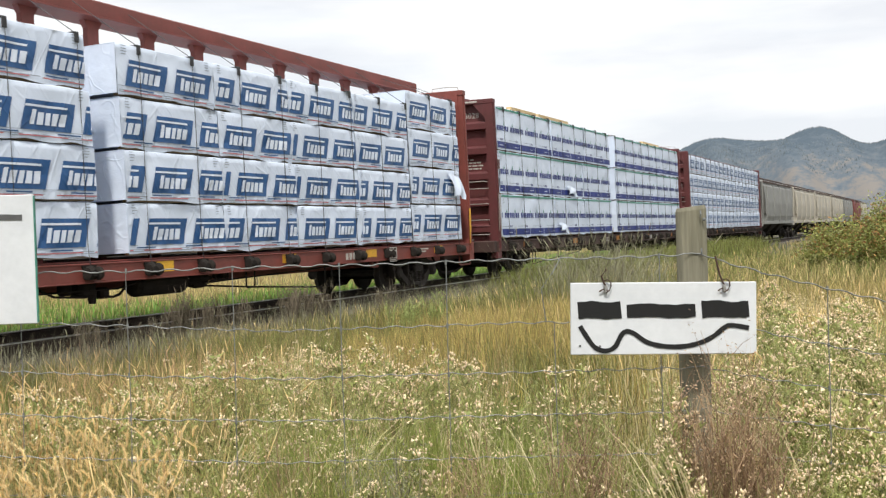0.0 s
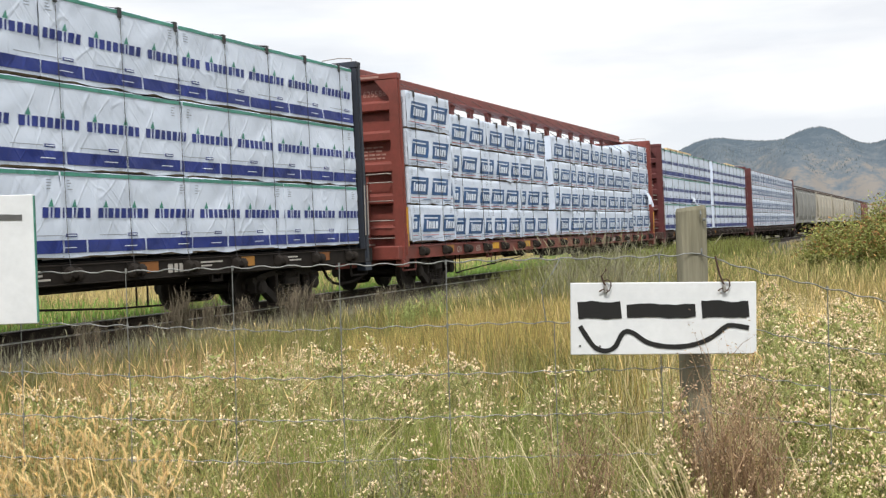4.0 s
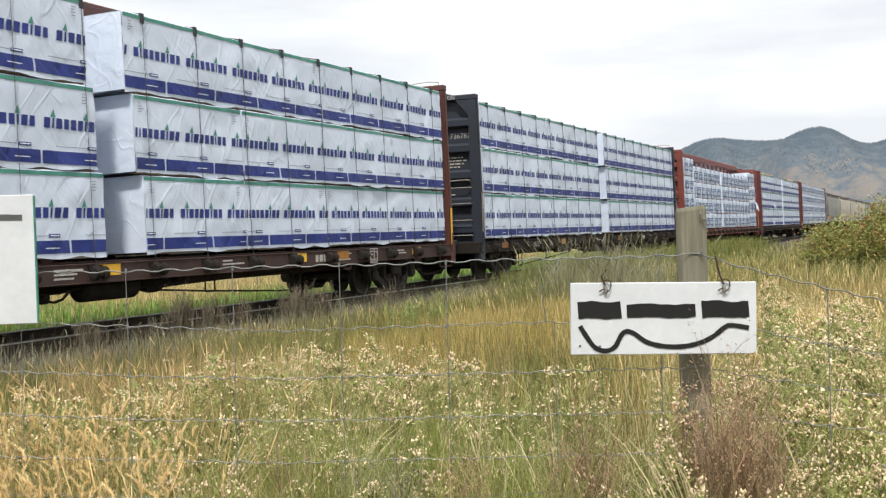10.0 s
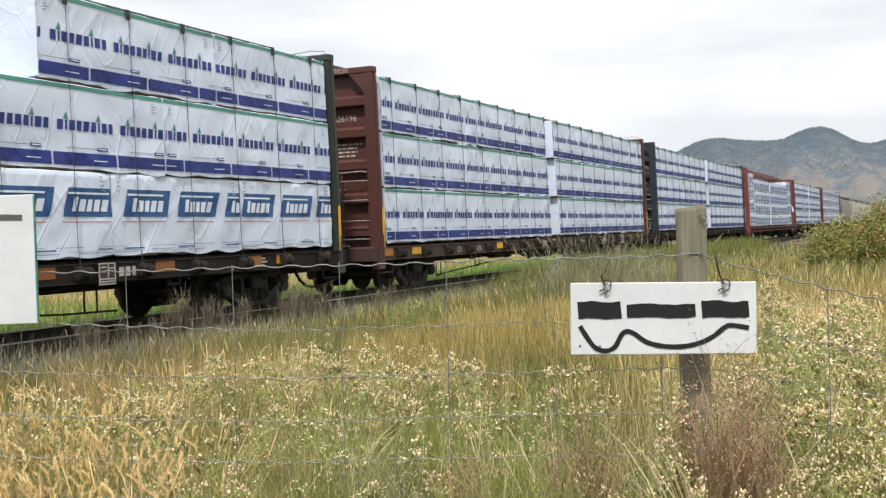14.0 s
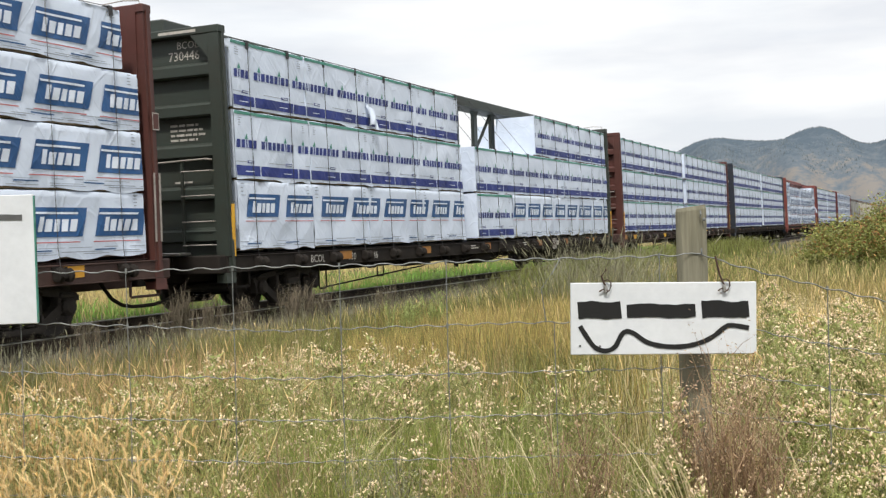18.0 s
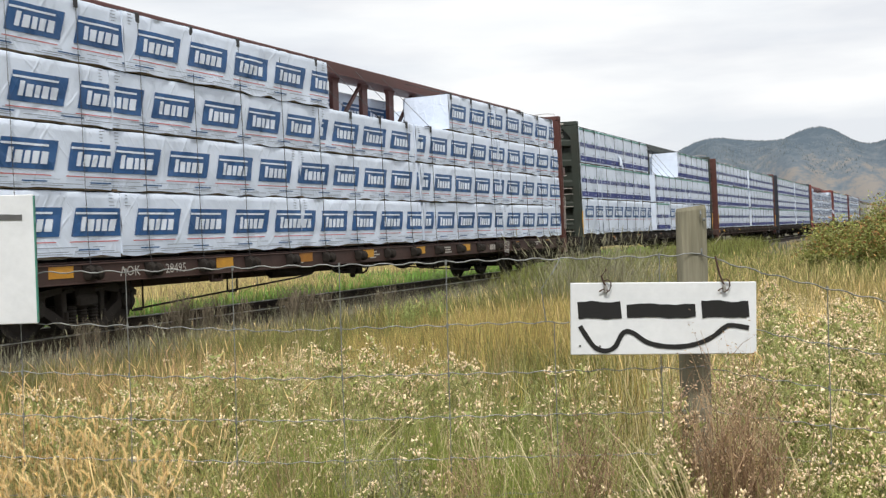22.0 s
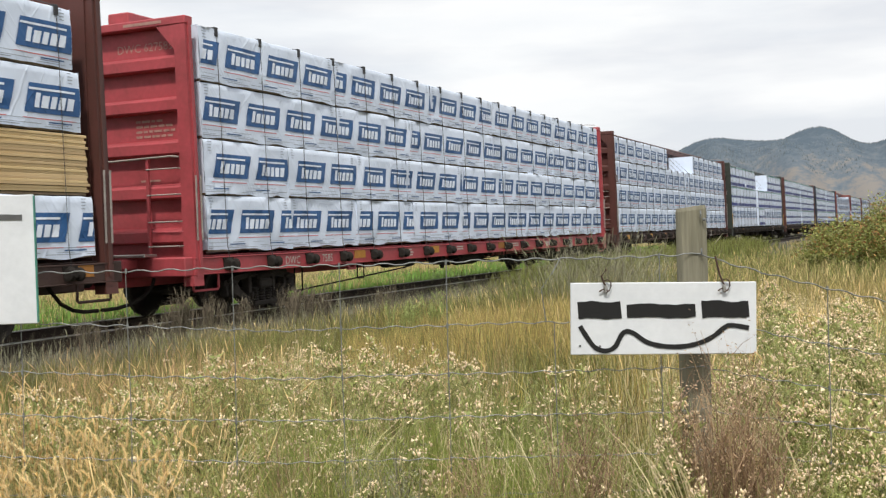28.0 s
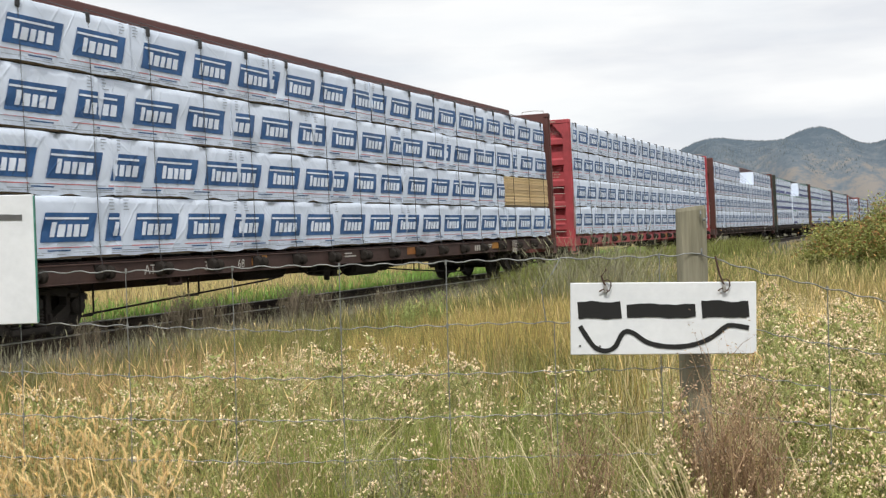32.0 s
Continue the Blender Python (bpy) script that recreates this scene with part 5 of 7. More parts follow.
def hopper(uc, mat, label, length=17.9):
    """A covered grain hopper: bulging ribbed sides, sloped ends, chutes and a roof walk."""
    hl = length / 2
    car = tagged(new("grain_hopper"), label, "railcar", "grain hoppers of the train")
    body = Mesher()
    sec = [(1.38, 1.25), (1.50, 1.7), (1.54, 2.6), (1.48, 3.7), (1.20, 4.15), (0.5, 4.32)]
    ring = sec + [(-x, z) for x, z in reversed(sec)]
    body.prism(ring, "y", -hl + 1.6, hl - 1.6)
    for s in (-1, 1):
        vs = [(x, s * (hl - 1.6), z) for x, z in ring] + [(x * 0.99, s * (hl - 0.5 - (4.3 - z) * 0.33), max(z, 1.9)) for x, z in ring]
        n = len(ring)
        body.add(vs, [(k, (k + 1) % n, n + (k + 1) % n, n + k) for k in range(n)] + [tuple(range(n, 2 * n))])
    part("body", body, mat, car)
    for s in (-1, 1):
        rib = Mesher()
        for (xa, za), (xb, zb) in zip(sec[:4], sec[1:5]):
            rib.add([(s * (xa + 0.05), -0.05, za), (s * (xa + 0.05), 0.05, za), (s * (xb + 0.05), 0.05, zb), (s * (xb + 0.05), -0.05, zb),
                     (s * (xa - 0.02), -0.05, za), (s * (xa - 0.02), 0.05, za), (s * (xb - 0.02), 0.05, zb), (s * (xb - 0.02), -0.05, zb)],
                    [(0, 1, 2, 3), (0, 3, 7, 4), (1, 5, 6, 2)])
        rm = rib.mesh("rib")
        for k in range(5):
            part("rib", rm, mat, car, m=pose(0, -hl + 1.7 + k * (length - 3.4) / 4, 0))
    ch = Mesher()
    for k in (-1, 0, 1):
        y = k * (length - 4) / 3
        ch.add([(1.3, y - 2.2, 1.3), (1.3, y + 2.2, 1.3), (-1.3, y + 2.2, 1.3), (-1.3, y - 2.2, 1.3), (0.5, y - 0.5, 0.45), (0.5, y + 0.5, 0.45), (-0.5, y + 0.5, 0.45), (-0.5, y - 0.5, 0.45)],
               [(0, 1, 5, 4), (1, 2, 6, 5), (2, 3, 7, 6), (3, 0, 4, 7), (4, 5, 6, 7)])
    part("chute", ch, M_GRIME, car, "dark discharge chutes")
    sl = Mesher()
    for s in (-1, 1):
        sl.box((s * 1.45, 0, 1.22), (0.12, length - 1.0, 0.2), 0.015)
        sl.box((0, s * (hl - 0.55), 1.15), (2.8, 0.25, 0.35), 0.02)
        sl.box((1.38, s * (hl - 0.6), 2.6), (0.08, 0.10, 2.9), 0.01)
        sl.box((-1.38, s * (hl - 0.6), 2.6), (0.08, 0.10, 2.9), 0.01)
        sl.box((0, s * (hl - 0.6), 4.0), (2.8, 0.10, 0.10), 0.01)
        for z in (1.5, 1.9, 2.3, 2.7, 3.1, 3.5):
            sl.box((1.2, s * (hl - 0.56), z), (0.4, 0.02, 0.02))
    part("frame", sl, mat, car, "side sills, end posts and ladders")
    rw = Mesher()
    rw.box((0, 0, 4.42), (1.0, length - 1.2, 0.05), 0.01)
    rw.box((0.62, 0, 4.36), (0.25, length - 3.6, 0.1), 0.02)
    for s in (-1, 1):
        rw.box((s * 1.42, 0, 4.0), (0.1, length - 1.6, 0.12), 0.02)
    part("roof_walk", rw, M_SILL, car, "roof walkway and hatches")
    for s in (-1, 1):
        part("coupler", CACHE["coupler", s], M_GRIME, car, "dark steel knuckle coupler", pose(0, s * (hl - 0.95), 0, 0, 0, 0 if s > 0 else 180))
        truck(car, s * (hl - 2.4))
    place(car, pose(TRACK_X, uc, RAIL_Z))


hop_u = centre["a"] + HALF + 1.15
for i, (mt, lb) in enumerate(((M_HOPGREY, "weathered grey covered grain hopper"), (M_HOPTAN, "pale tan covered grain hopper"), (M_HOPTAN, "pale tan covered grain hopper"),
                              (M_HOPTAN, "pale tan covered grain hopper"), (M_HOPGREY, "weathered grey covered grain hopper"), (M_RUST, "oxide red covered grain hopper"), (M_HOPTAN, "pale tan covered grain hopper"))):
    hopper(hop_u + 9.05 + i * 18.1, mt, lb)


# ---- fence, post and signs ----
RIGHT, AHEAD = Vector((0.914, 0.4056, 0)), Vector((-0.4056, 0.914, 0))


def site(a, d, z=0.0):
    """A place a metres to the right and d metres ahead of the tripod."""
    p = RIGHT * a + AHEAD * d
    return Vector((p.x, p.y, z))


FENCE_D = 4.0
POST_A = 0.910
TURN = math.degrees(math.atan2(RIGHT.y, RIGHT.x))


def build_post():
    m = Mesher()
    rng = random.Random(3)
    n = 18
    vs, fs = [], []
    hs = [-0.3, 0.0, 0.3, 0.6, 0.9, 1.15, 1.35, 1.455, 1.468]
    for i, z in enumerate(hs):
        for k in range(n):
            g = 2 * math.pi * k / n
            r = 0.058 * (1 - 0.03 * z) * (1 + 0.025 * noise.noise(Vector((math.cos(g) * 2, math.sin(g) * 2, z * 1.5)))) * (0.93 if i == len(hs) - 1 else 1)
            vs.append((r * math.cos(g), r * math.sin(g), z + (0.006 * math.cos(g) if z > 1.4 else 0)))
    for i in range(len(hs) - 1):
        for k in range(n):
            k2 = (k + 1) % n
            fs.append((i * n + k, i * n + k2, (i + 1) * n + k2, (i + 1) * n + k))
    fs.append(tuple((len(hs) - 1) * n + k for k in range(n)))
    m.add(vs, fs)
    post = tagged(new("fence_post"), "weathered round wooden fence post with page wire stapled on", "fence post")
    part("shaft", m, M_POST, post)
    st = Mesher()
    for z in (1.305, 1.08, 1.44):
        st.tube([(0.02, -0.066, z + 0.012), (0.02, -0.070, z), (0.02, -0.066, z - 0.012)], 0.003, 5)
    st.box((0.035, -0.056, 1.42), (0.012, 0.012, 0.012), 0.003)
    part("staple", st, M_WIRE, post, "bent galvanised staples")
    post.matrix_basis = pose(*site(POST_A, FENCE_D + 0.05), 0, 0, TURN)


build_post()


def build_fence():
    """Page-wire fence: level wires, crimped, and upright stays; it sags past the post."""
    fence = tagged(new("wire_fence"), "sagging galvanised page-wire fence in tall weeds", "fence")
    rng = random.Random(8)
    zs = [1.306, 1.075, 0.898, 0.742, 0.592, 0.455, 0.325, 0.20]

    def sag(a, z):
        if a > POST_A:
            k = min((a - POST_A) / 0.66, 3.0)
            return z - (0.175 * k * (1 - 0.125 * k) + 0.010 * min(k * 8, 1.0) + 0.034 * k) * (z / 1.3)
        lift = 0.06 * max(0.0, -a - 0.6) if z < 1.2 else 0.0
        return z + lift - 0.012 * math.sin((a + 3) * 1.1) ** 2 - 0.010 * math.sin(max(0.0, (POST_A - a)) * 1.7) * (z / 1.3)
    for i, z in enumerate(zs):
        m = Mesher()
        pts = []
        a = -3.2
        ph = rng.uniform(0, 6)
        while a < 2.6:
            crimp = 0.0045 * math.sin(a * 2 * math.pi / 0.11 + ph)
            pts.append(site(a, FENCE_D - 0.012 + 0.01 * math.sin(a * 3 + i), sag(a, z) + crimp + 0.004 * noise.noise(Vector((a * 2.3, i, 0)))))
            a += 0.0275
        m.tube(pts, 0.0024 if i == 0 else 0.0018, 4)
        part("line_wire", m, M_WIRE, fence)
    k = 0
    a = -2.68
    while a < 2.5:
        a0 = a if a < 1.0 else a + 0.22
        lean = 0.012 + rng.uniform(-0.01, 0.01)
        if abs(a0 - 0.39) < 0.1:
            pts = [site(a0 + 0.03, FENCE_D - 0.02, 1.30), site(a0 - 0.0, FENCE_D - 0.03, 1.25), site(a0 - 0.045, FENCE_D - 0.04, 1.19), site(a0 - 0.03, FENCE_D - 0.02, 1.07)]
            m = Mesher().tube(pts, 0.002, 4)
            m.tube([site(a0, FENCE_D - 0.015, z) for z in (1.07, 0.9, 0.74, 0.59, 0.45, 0.2)], 0.0018, 4)
        else:
            m = Mesher()
            pts = []
            for j, z in enumerate(zs):
                pts.append(site(a0 + lean * (1.3 - z) * 0.5 * (-1) + 0.004 * noise.noise(Vector((a0 * 9, z * 5, 2))), FENCE_D - 0.015, sag(a0, z)))
            m.tube(pts, 0.0019, 4)
            for z in zs[:5]:
                p = site(a0 - lean * (1.3 - z) * 0.5, FENCE_D - 0.016, sag(a0, z))
                m.tube([p + Vector((0, 0, 0.009)), p - Vector((0, 0, 0.009))], 0.0042, 5)
        part("stay", m, M_WIRE, fence)
        a += 0.384
    return fence


build_fence()


def board_mesh(w, h, t):
    return Mesher().box((0, 0, 0), (w, t, h), 0.0025)


def stroke(pts, width, y=-0.0085):
    """A brush stroke in the board's xz plane along smoothed points."""
    m = Mesher()
    P = [Vector((a, 0, b)) for a, b in pts]
    fine = []
    for i in range(len(P) - 1):
        p0, p1, p2, p3 = P[max(i - 1, 0)], P[i], P[i + 1], P[min(i + 2, len(P) - 1)]
        for k in range(6):
            t = k / 6
            fine.append(0.5 * ((2 * p1) + (p2 - p0) * t + (2 * p0 - 5 * p1 + 4 * p2 - p3) * t * t + (3 * p1 - p0 - 3 * p2 + p3) * t ** 3))
    fine.append(P[-1])
    vs, fs = [], []
    for i, p in enumerate(fine):
        d = (fine[min(i + 1, len(fine) - 1)] - fine[max(i - 1, 0)]).normalized()
        nrm = Vector((-d.z, 0, d.x))
        wd = width * (1 + 0.16 * noise.noise(Vector((i * 0.45, pts[0][0] * 40, 0)))) / 2
        for s in (-1, 1):
            q = p + nrm * wd * s
            vs.append((q.x, y, q.z))
    fs = [(2 * i, 2 * i + 1, 2 * i + 3, 2 * i + 2) for i in range(len(fine) - 1)]
    m.add(vs, fs)
    return m


def build_signs():
    s = tagged(new("hand_painted_sign"), "white hand-painted board with black bars and a wavy line", "sign")
    W, H = 0.655, 0.254
    part("board", board_mesh(W, H, 0.012), M_SIGN, s)
    # the flourish below the writing
    part("brush_line", stroke([(-0.295, -0.025), (-0.272, -0.062), (-0.243, -0.100), (-0.205, -0.113), (-0.172, -0.098), (-0.150, -0.058), (-0.132, -0.045), (-0.105, -0.052),
                               (-0.060, -0.083), (0.0, -0.098), (0.070, -0.099), (0.130, -0.086), (0.178, -0.062), (0.213, -0.034), (0.240, -0.026), (0.300, -0.036)], 0.017), M_SIGNINK, s, "wavy black brush line")
    for a, b, z, h in ((-0.302, -0.150, 0.030, 0.060), (-0.130, 0.112, 0.026, 0.048), (0.134, 0.300, 0.030, 0.058)):
        part("painted_bar", stroke([(a, z), ((a * 2 + b) / 3, z + 0.003), ((a + 2 * b) / 3, z - 0.002), (b, z + 0.002)], h), M_SIGNINK, s, "plain black painted bar")
    dots = Mesher()
    for a, b in ((-0.295, -0.095), (-0.225, -0.097)):
        dots.lathe([(-0.0085, 0.004), (-0.006, 0.004)], 8, "y", (a, 0, b))
    part("nail_hole", dots, M_PENCIL, s, "two small holes")
    for a in (-0.205, 0.212):
        k = Mesher()
        hi = 0.045 if a < 0 else 0.088
        k.tube([(a + (0.005 if a < 0 else -0.028), 0.0, 0.129 + hi), (a - 0.014, -0.010, 0.150), (a - 0.006, -0.013, 0.128), (a + 0.002, -0.016, 0.112), (a + 0.004, -0.016, 0.094)], 0.0036, 6)
        k.tube([(a - 0.008, -0.012, 0.132), (a + 0.006, -0.016, 0.139), (a + 0.017, -0.018, 0.130), (a + 0.019, -0.018, 0.115), (a + 0.012, -0.018, 0.100), (a + 0.002, -0.017, 0.092), (a - 0.004, -0.016, 0.100), (a - 0.003, -0.016, 0.112)], 0.0027, 6)
        k.tube([(a, -0.014, 0.108), (a - 0.012, -0.016, 0.103), (a - 0.022, -0.014, 0.096)], 0.0024, 5)
        kn = part("tie_cord", k, M_CORD, s, "knotted dark brown tie cord")
        part("hook", Mesher().box((a, -0.014, 0.105), (0.014, 0.012, 0.03), 0.004), M_STEEL, kn)
    c = site(0.769, 3.90, 0)
    s.matrix_basis = pose(c.x, c.y, 1.076, 0, 1.35, TURN)

    b = tagged(new("white_board"), "white painted board with a faint grey pencilled bar on the fence", "sign")
    W, H = 0.60, 0.455
    part("panel", board_mesh(W, H, 0.014), M_SIGN, b)
    part("edge_strip", Mesher().box((W / 2 + 0.001, 0, 0), (0.004, 0.012, H - 0.01)), M_GREENINK, b, "green painted edge")
    part("pencilled_bar", stroke([(W / 2 - 0.20, 0.148), (W / 2 - 0.12, 0.150), (W / 2 - 0.04, 0.147)], 0.020, -0.0095), M_PENCIL, b, "plain grey bar")
    c = site((63.5 - 784) / 1958 * 3.9 - W / 2, 3.9, 0)
    b.matrix_basis = pose(c.x, c.y, 1.355, 0, 0.0, TURN)


build_signs()


# ---- plants ----
RNG = np.random.default_rng(7)


def patch(a, d, seed=0.0, s=0.6):
    return np.array([noise.noise(Vector((x * s + seed, y * s, seed * 1.7))) for x, y in zip(a, d)])


def to_world(a, d):
    x = a * RIGHT.x + d * AHEAD.x
    y = a * RIGHT.y + d * AHEAD.y
    return np.stack([x, y, ground_z(x, y)], -1)


def wedge(n, d0, d1, lo, hi, power=1.0):
    """Places between two distances, side slopes lo..hi (sideways over ahead)."""
    d = (d0 ** (1 + power) + RNG.random(n) * (d1 ** (1 + power) - d0 ** (1 + power))) ** (1 / (1 + power))
    a = (lo + RNG.random(n) * (hi - lo)) * d
    return a, d


def blades(P, h, lean, w):
    """Bent blades: base pair, middle pair, tip."""
    n = len(P)
    az = RNG.random(n) * 2 * np.pi
    la = RNG.random(n) * 2 * np.pi
    L = np.stack([np.cos(la), np.sin(la), 0 * la], -1) * (lean * h)[:, None]
    S = np.stack([np.cos(az), np.sin(az), 0 * az], -1) * (w / 2)[:, None]
    up = np.array([0, 0, 1.0])
    M = P + up * (h * 0.58)[:, None] + L * 0.32
    T = P + up * (h * (1 - 0.25 * lean ** 2))[:, None] + L
    v = np.concatenate([P - S, P + S, M - S * 0.75, M + S * 0.75, T])
    j = np.arange(n)
    t = np.concatenate([np.stack([j, j + n, j + 3 * n], 1), np.stack([j, j + 3 * n, j + 2 * n], 1), np.stack([j + 2 * n, j + 3 * n, j + 4 * n], 1)])
    return v, t, T


def arcs(P, h, out, side):
    """Blades that rise and bow over towards one side (degrees from the fence's right)."""
    n, k = len(P), 7
    h = h * RNG.uniform(0.75, 1.1, n)
    out = out * RNG.uniform(0.4, 1.3, n)
    g = np.radians(side + RNG.normal(0, 22, n))
    D = np.stack([RIGHT.x * np.cos(g) + AHEAD.x * np.sin(g), RIGHT.y * np.cos(g) + AHEAD.y * np.sin(g), 0 * g], -1)
    az = RNG.random(n) * 2 * np.pi
    S = np.stack([np.cos(az), np.sin(az), 0 * az], -1)
    w = RNG.uniform(0.0022, 0.0042, n)
    vs, ts = [], []
    j = np.arange(n)
    for i in range(k):
        s = i / (k - 1)
        C = P + D * (out * s ** 2.2)[:, None] + np.array([0, 0, 1.0]) * (h * (1.25 * s - 0.25 * s ** 3))[:, None]
        e = S * (w * (1 - 0.85 * s ** 2))[:, None]
        vs += [C - e, C + e]
        if i:
            o = 2 * (i - 1) * n
            ts += [np.stack([j + o, j + o + n, j + o + 3 * n], 1), np.stack([j + o, j + o + 3 * n, j + o + 2 * n], 1)]
    return np.concatenate(vs), np.concatenate(ts)


def spindles(A, B, r):
    """Seed heads: four-sided spindles from A to B."""
    n = len(A)
    ax = B - A
    ln = np.linalg.norm(ax, axis=1, keepdims=True) + 1e-9
    u = ax / ln
    s1 = np.cross(u, np.array([0.31, 0.77, 0.2]))
    s1 /= np.linalg.norm(s1, axis=1, keepdims=True)
    s2 = np.cross(u, s1)
    vs = [A]
    for f, k in ((0.25, 1.0), (0.65, 0.85)):
        for c, s in ((1, 0), (0, 1), (-1, 0), (0, -1)):
            vs.append(A + ax * f + (s1 * c + s2 * s) * (r * k)[:, None])
    vs.append(B)
    v = np.concatenate(vs)
    j = np.arange(n)
    t = []
    for k in range(4):
        k2 = (k + 1) % 4
        t.append(np.stack([j, j + (1 + k2) * n, j + (1 + k) * n], 1))
        t.append(np.stack([j + (1 + k) * n, j + (1 + k2) * n, j + (5 + k2) * n], 1))
        t.append(np.stack([j + (1 + k) * n, j + (5 + k2) * n, j + (5 + k) * n], 1))
        t.append(np.stack([j + (5 + k) * n, j + (5 + k2) * n, j + 9 * n], 1))
    return v, np.concatenate(t)


def florets(C, r):
    """Small domed flower heads with ragged rims."""
    n = len(C)
    nrm = np.stack([RNG.normal(0, 0.5, n), RNG.normal(0, 0.5, n), np.ones(n)], -1)
    nrm /= np.linalg.norm(nrm, axis=1, keepdims=True)
    s1 = np.cross(nrm, np.array([0.3, 0.8, 0.1]))
    s1 /= np.linalg.norm(s1, axis=1, keepdims=True)
    s2 = np.cross(nrm, s1)
    vs = [C + nrm * (r * 0.45)[:, None]]
    for k in range(5):
        g = 2 * np.pi * k / 5
        rr = r * RNG.uniform(0.75, 1.2, n)
        vs.append(C + (s1 * np.cos(g) + s2 * np.sin(g)) * rr[:, None])
    v = np.concatenate(vs)
    j = np.arange(n)
    t = [np.stack([j, j + (1 + k) * n, j + (1 + (k + 1) % 5) * n], 1) for k in range(5)]
    return v, np.concatenate(t)


def leaflets(P, size, wide=0.2, rise=0.0):
    """Small pointed leaves at random tilts; rise turns them up the stem."""
    n = len(P)
    d = RNG.normal(0, 1, (n, 3))
    d[:, 2] = np.abs(d[:, 2]) * 0.6 + rise
    d /= np.linalg.norm(d, axis=1, keepdims=True)
    s = np.cross(d, RNG.normal(0, 1, (n, 3)))
    s /= np.linalg.norm(s, axis=1, keepdims=True)
    v = np.concatenate([P, P + d * (size * 0.55)[:, None] + s * (size * wide)[:, None], P + d * size[:, None], P + d * (size * 0.5)[:, None] - s * (size * wide)[:, None]])
    j = np.arange(n)
    return v, np.concatenate([np.stack([j, j + n, j + 2 * n], 1), np.stack([j, j + 2 * n, j + 3 * n], 1)])


def merge(parts):
    vs, ts, o = [], [], 0
    for v, t in parts:
        vs.append(v)
        ts.append(t + o)
        o += len(v)
    return np.concatenate(vs), np.concatenate(ts)


def off_track(P, lo=1.9):
    return np.abs(P[:, 0] - TRACK_X) > lo


def low_by_track(P):
    """Grass grows shorter towards the ballast."""
    return np.interp(P[:, 0], [-10.5, -8.0, -4.0], [0.55, 0.62, 1.0])


def meadow():
    # green grass, near to far
    lay = []
    for n, d0, d1, hh, ww in ((46000, 2.9, 7.5, 0.46, 0.0036), (36000, 7.5, 15, 0.42, 0.0060), (22000, 15, 34, 0.46, 0.013), (9000, 34, 80, 0.46, 0.03)):
        a, d = wedge(n, d0, d1, -0.62, 0.52)
        P = to_world(a, d)
        k = off_track(P, 2.9) & (patch(a, d, 3.1, 0.35) > -0.32 + 0.25 * (a / d > 0.2))
        P = P[k]
        h = hh * RNG.uniform(0.5, 1.3, len(P)) * low_by_track(P)
        v, t, _ = blades(P, h, RNG.uniform(0.05, 0.75, len(P)), ww * RNG.uniform(0.7, 1.4, len(P)))
        lay.append((v, t))
    sheet("meadow_grass", *merge(lay), M_GRASS, "stuff", "tall green and olive meadow grass", "grass")
    # olive blades thick between the weeds and the track
    a, d = wedge(62000, 5.5, 20, -0.62, 0.5)
    P = to_world(a, d)
    P = P[off_track(P, 2.8)]
    v, t, _ = blades(P, RNG.uniform(0.25, 0.62, len(P)) * low_by_track(P), RNG.uniform(0.03, 0.4, len(P)), RNG.uniform(0.0045, 0.008, len(P)))
    sheet("olive_grass", v, t, M_OLIVE, "stuff", "dense olive grass before the track", "grass")
    # golden blades in the middle distance
    a, d = wedge(34000, 6.8, 17, -0.09, 0.40)
    P = to_world(a, d)
    P = P[off_track(P, 2.6) & (d > 6.8 + 16 * np.clip(a / d - 0.20, 0, 0.35)) & ((d < 16.5) | (a / d < 0.17)) & (patch(a, d, 23.0, 0.32) + 0.8 * np.clip(a / d, -0.2, 0.2) > -0.12)]
    v, t, _ = blades(P, RNG.uniform(0.32, 0.66, len(P)) * low_by_track(P), RNG.uniform(0.03, 0.35, len(P)), RNG.uniform(0.004, 0.007, len(P)))
    sheet("golden_grass", v, t, M_GOLD, "stuff", "golden-brown upright meadow grass", "grass")
    # dry straw
    lay, heads = [], []
    for n, d0, d1, hh, ww in ((24000, 2.9, 7.5, 0.58, 0.0026), (28000, 7.5, 16, 0.54, 0.0050), (26000, 16, 36, 0.55, 0.012), (14000, 36, 95, 0.55, 0.03)):
        a, d = wedge(n, d0, d1, -0.62, 0.52)
        P = to_world(a, d)
        q = patch(a, d, 9.4, 0.3) + 0.24 * ((a / d < -0.1) & (d < 6.0)) + 0.30 * (d > 8) * (a / d > 0.0) + 0.10 * (d > 14) - 0.16 * (d > 6.5) * (d < 15) * (a / d < -0.03) - 0.34 * (d > 20) * (a / d > 0.16)
        k = off_track(P, 2.7) & (q > 0.0)
        P = P[k]
        h = hh * RNG.uniform(0.55, 1.35, len(P)) * low_by_track(P)
        ln = RNG.uniform(0.05, 0.55, len(P))
        v, t, T = blades(P, h, ln, ww * RNG.uniform(0.7, 1.4, len(P)))
        lay.append((v, t))
        pick = RNG.random(len(P)) < (0.06 if d0 < 16 else 0.012)
        A = P[pick] + (T[pick] - P[pick]) * 0.86
        heads.append(spindles(A, T[pick] + (T[pick] - A) * 0.5, ww * RNG.uniform(0.7, 1.3, pick.sum())))
    sheet("straw_grass", *merge(lay), M_STRAW, "stuff", "dry golden straw grass", "grass")
    sheet("seed_heads", *merge(heads), M_PLUME, "stuff", "small straw-coloured seed heads", "grass")
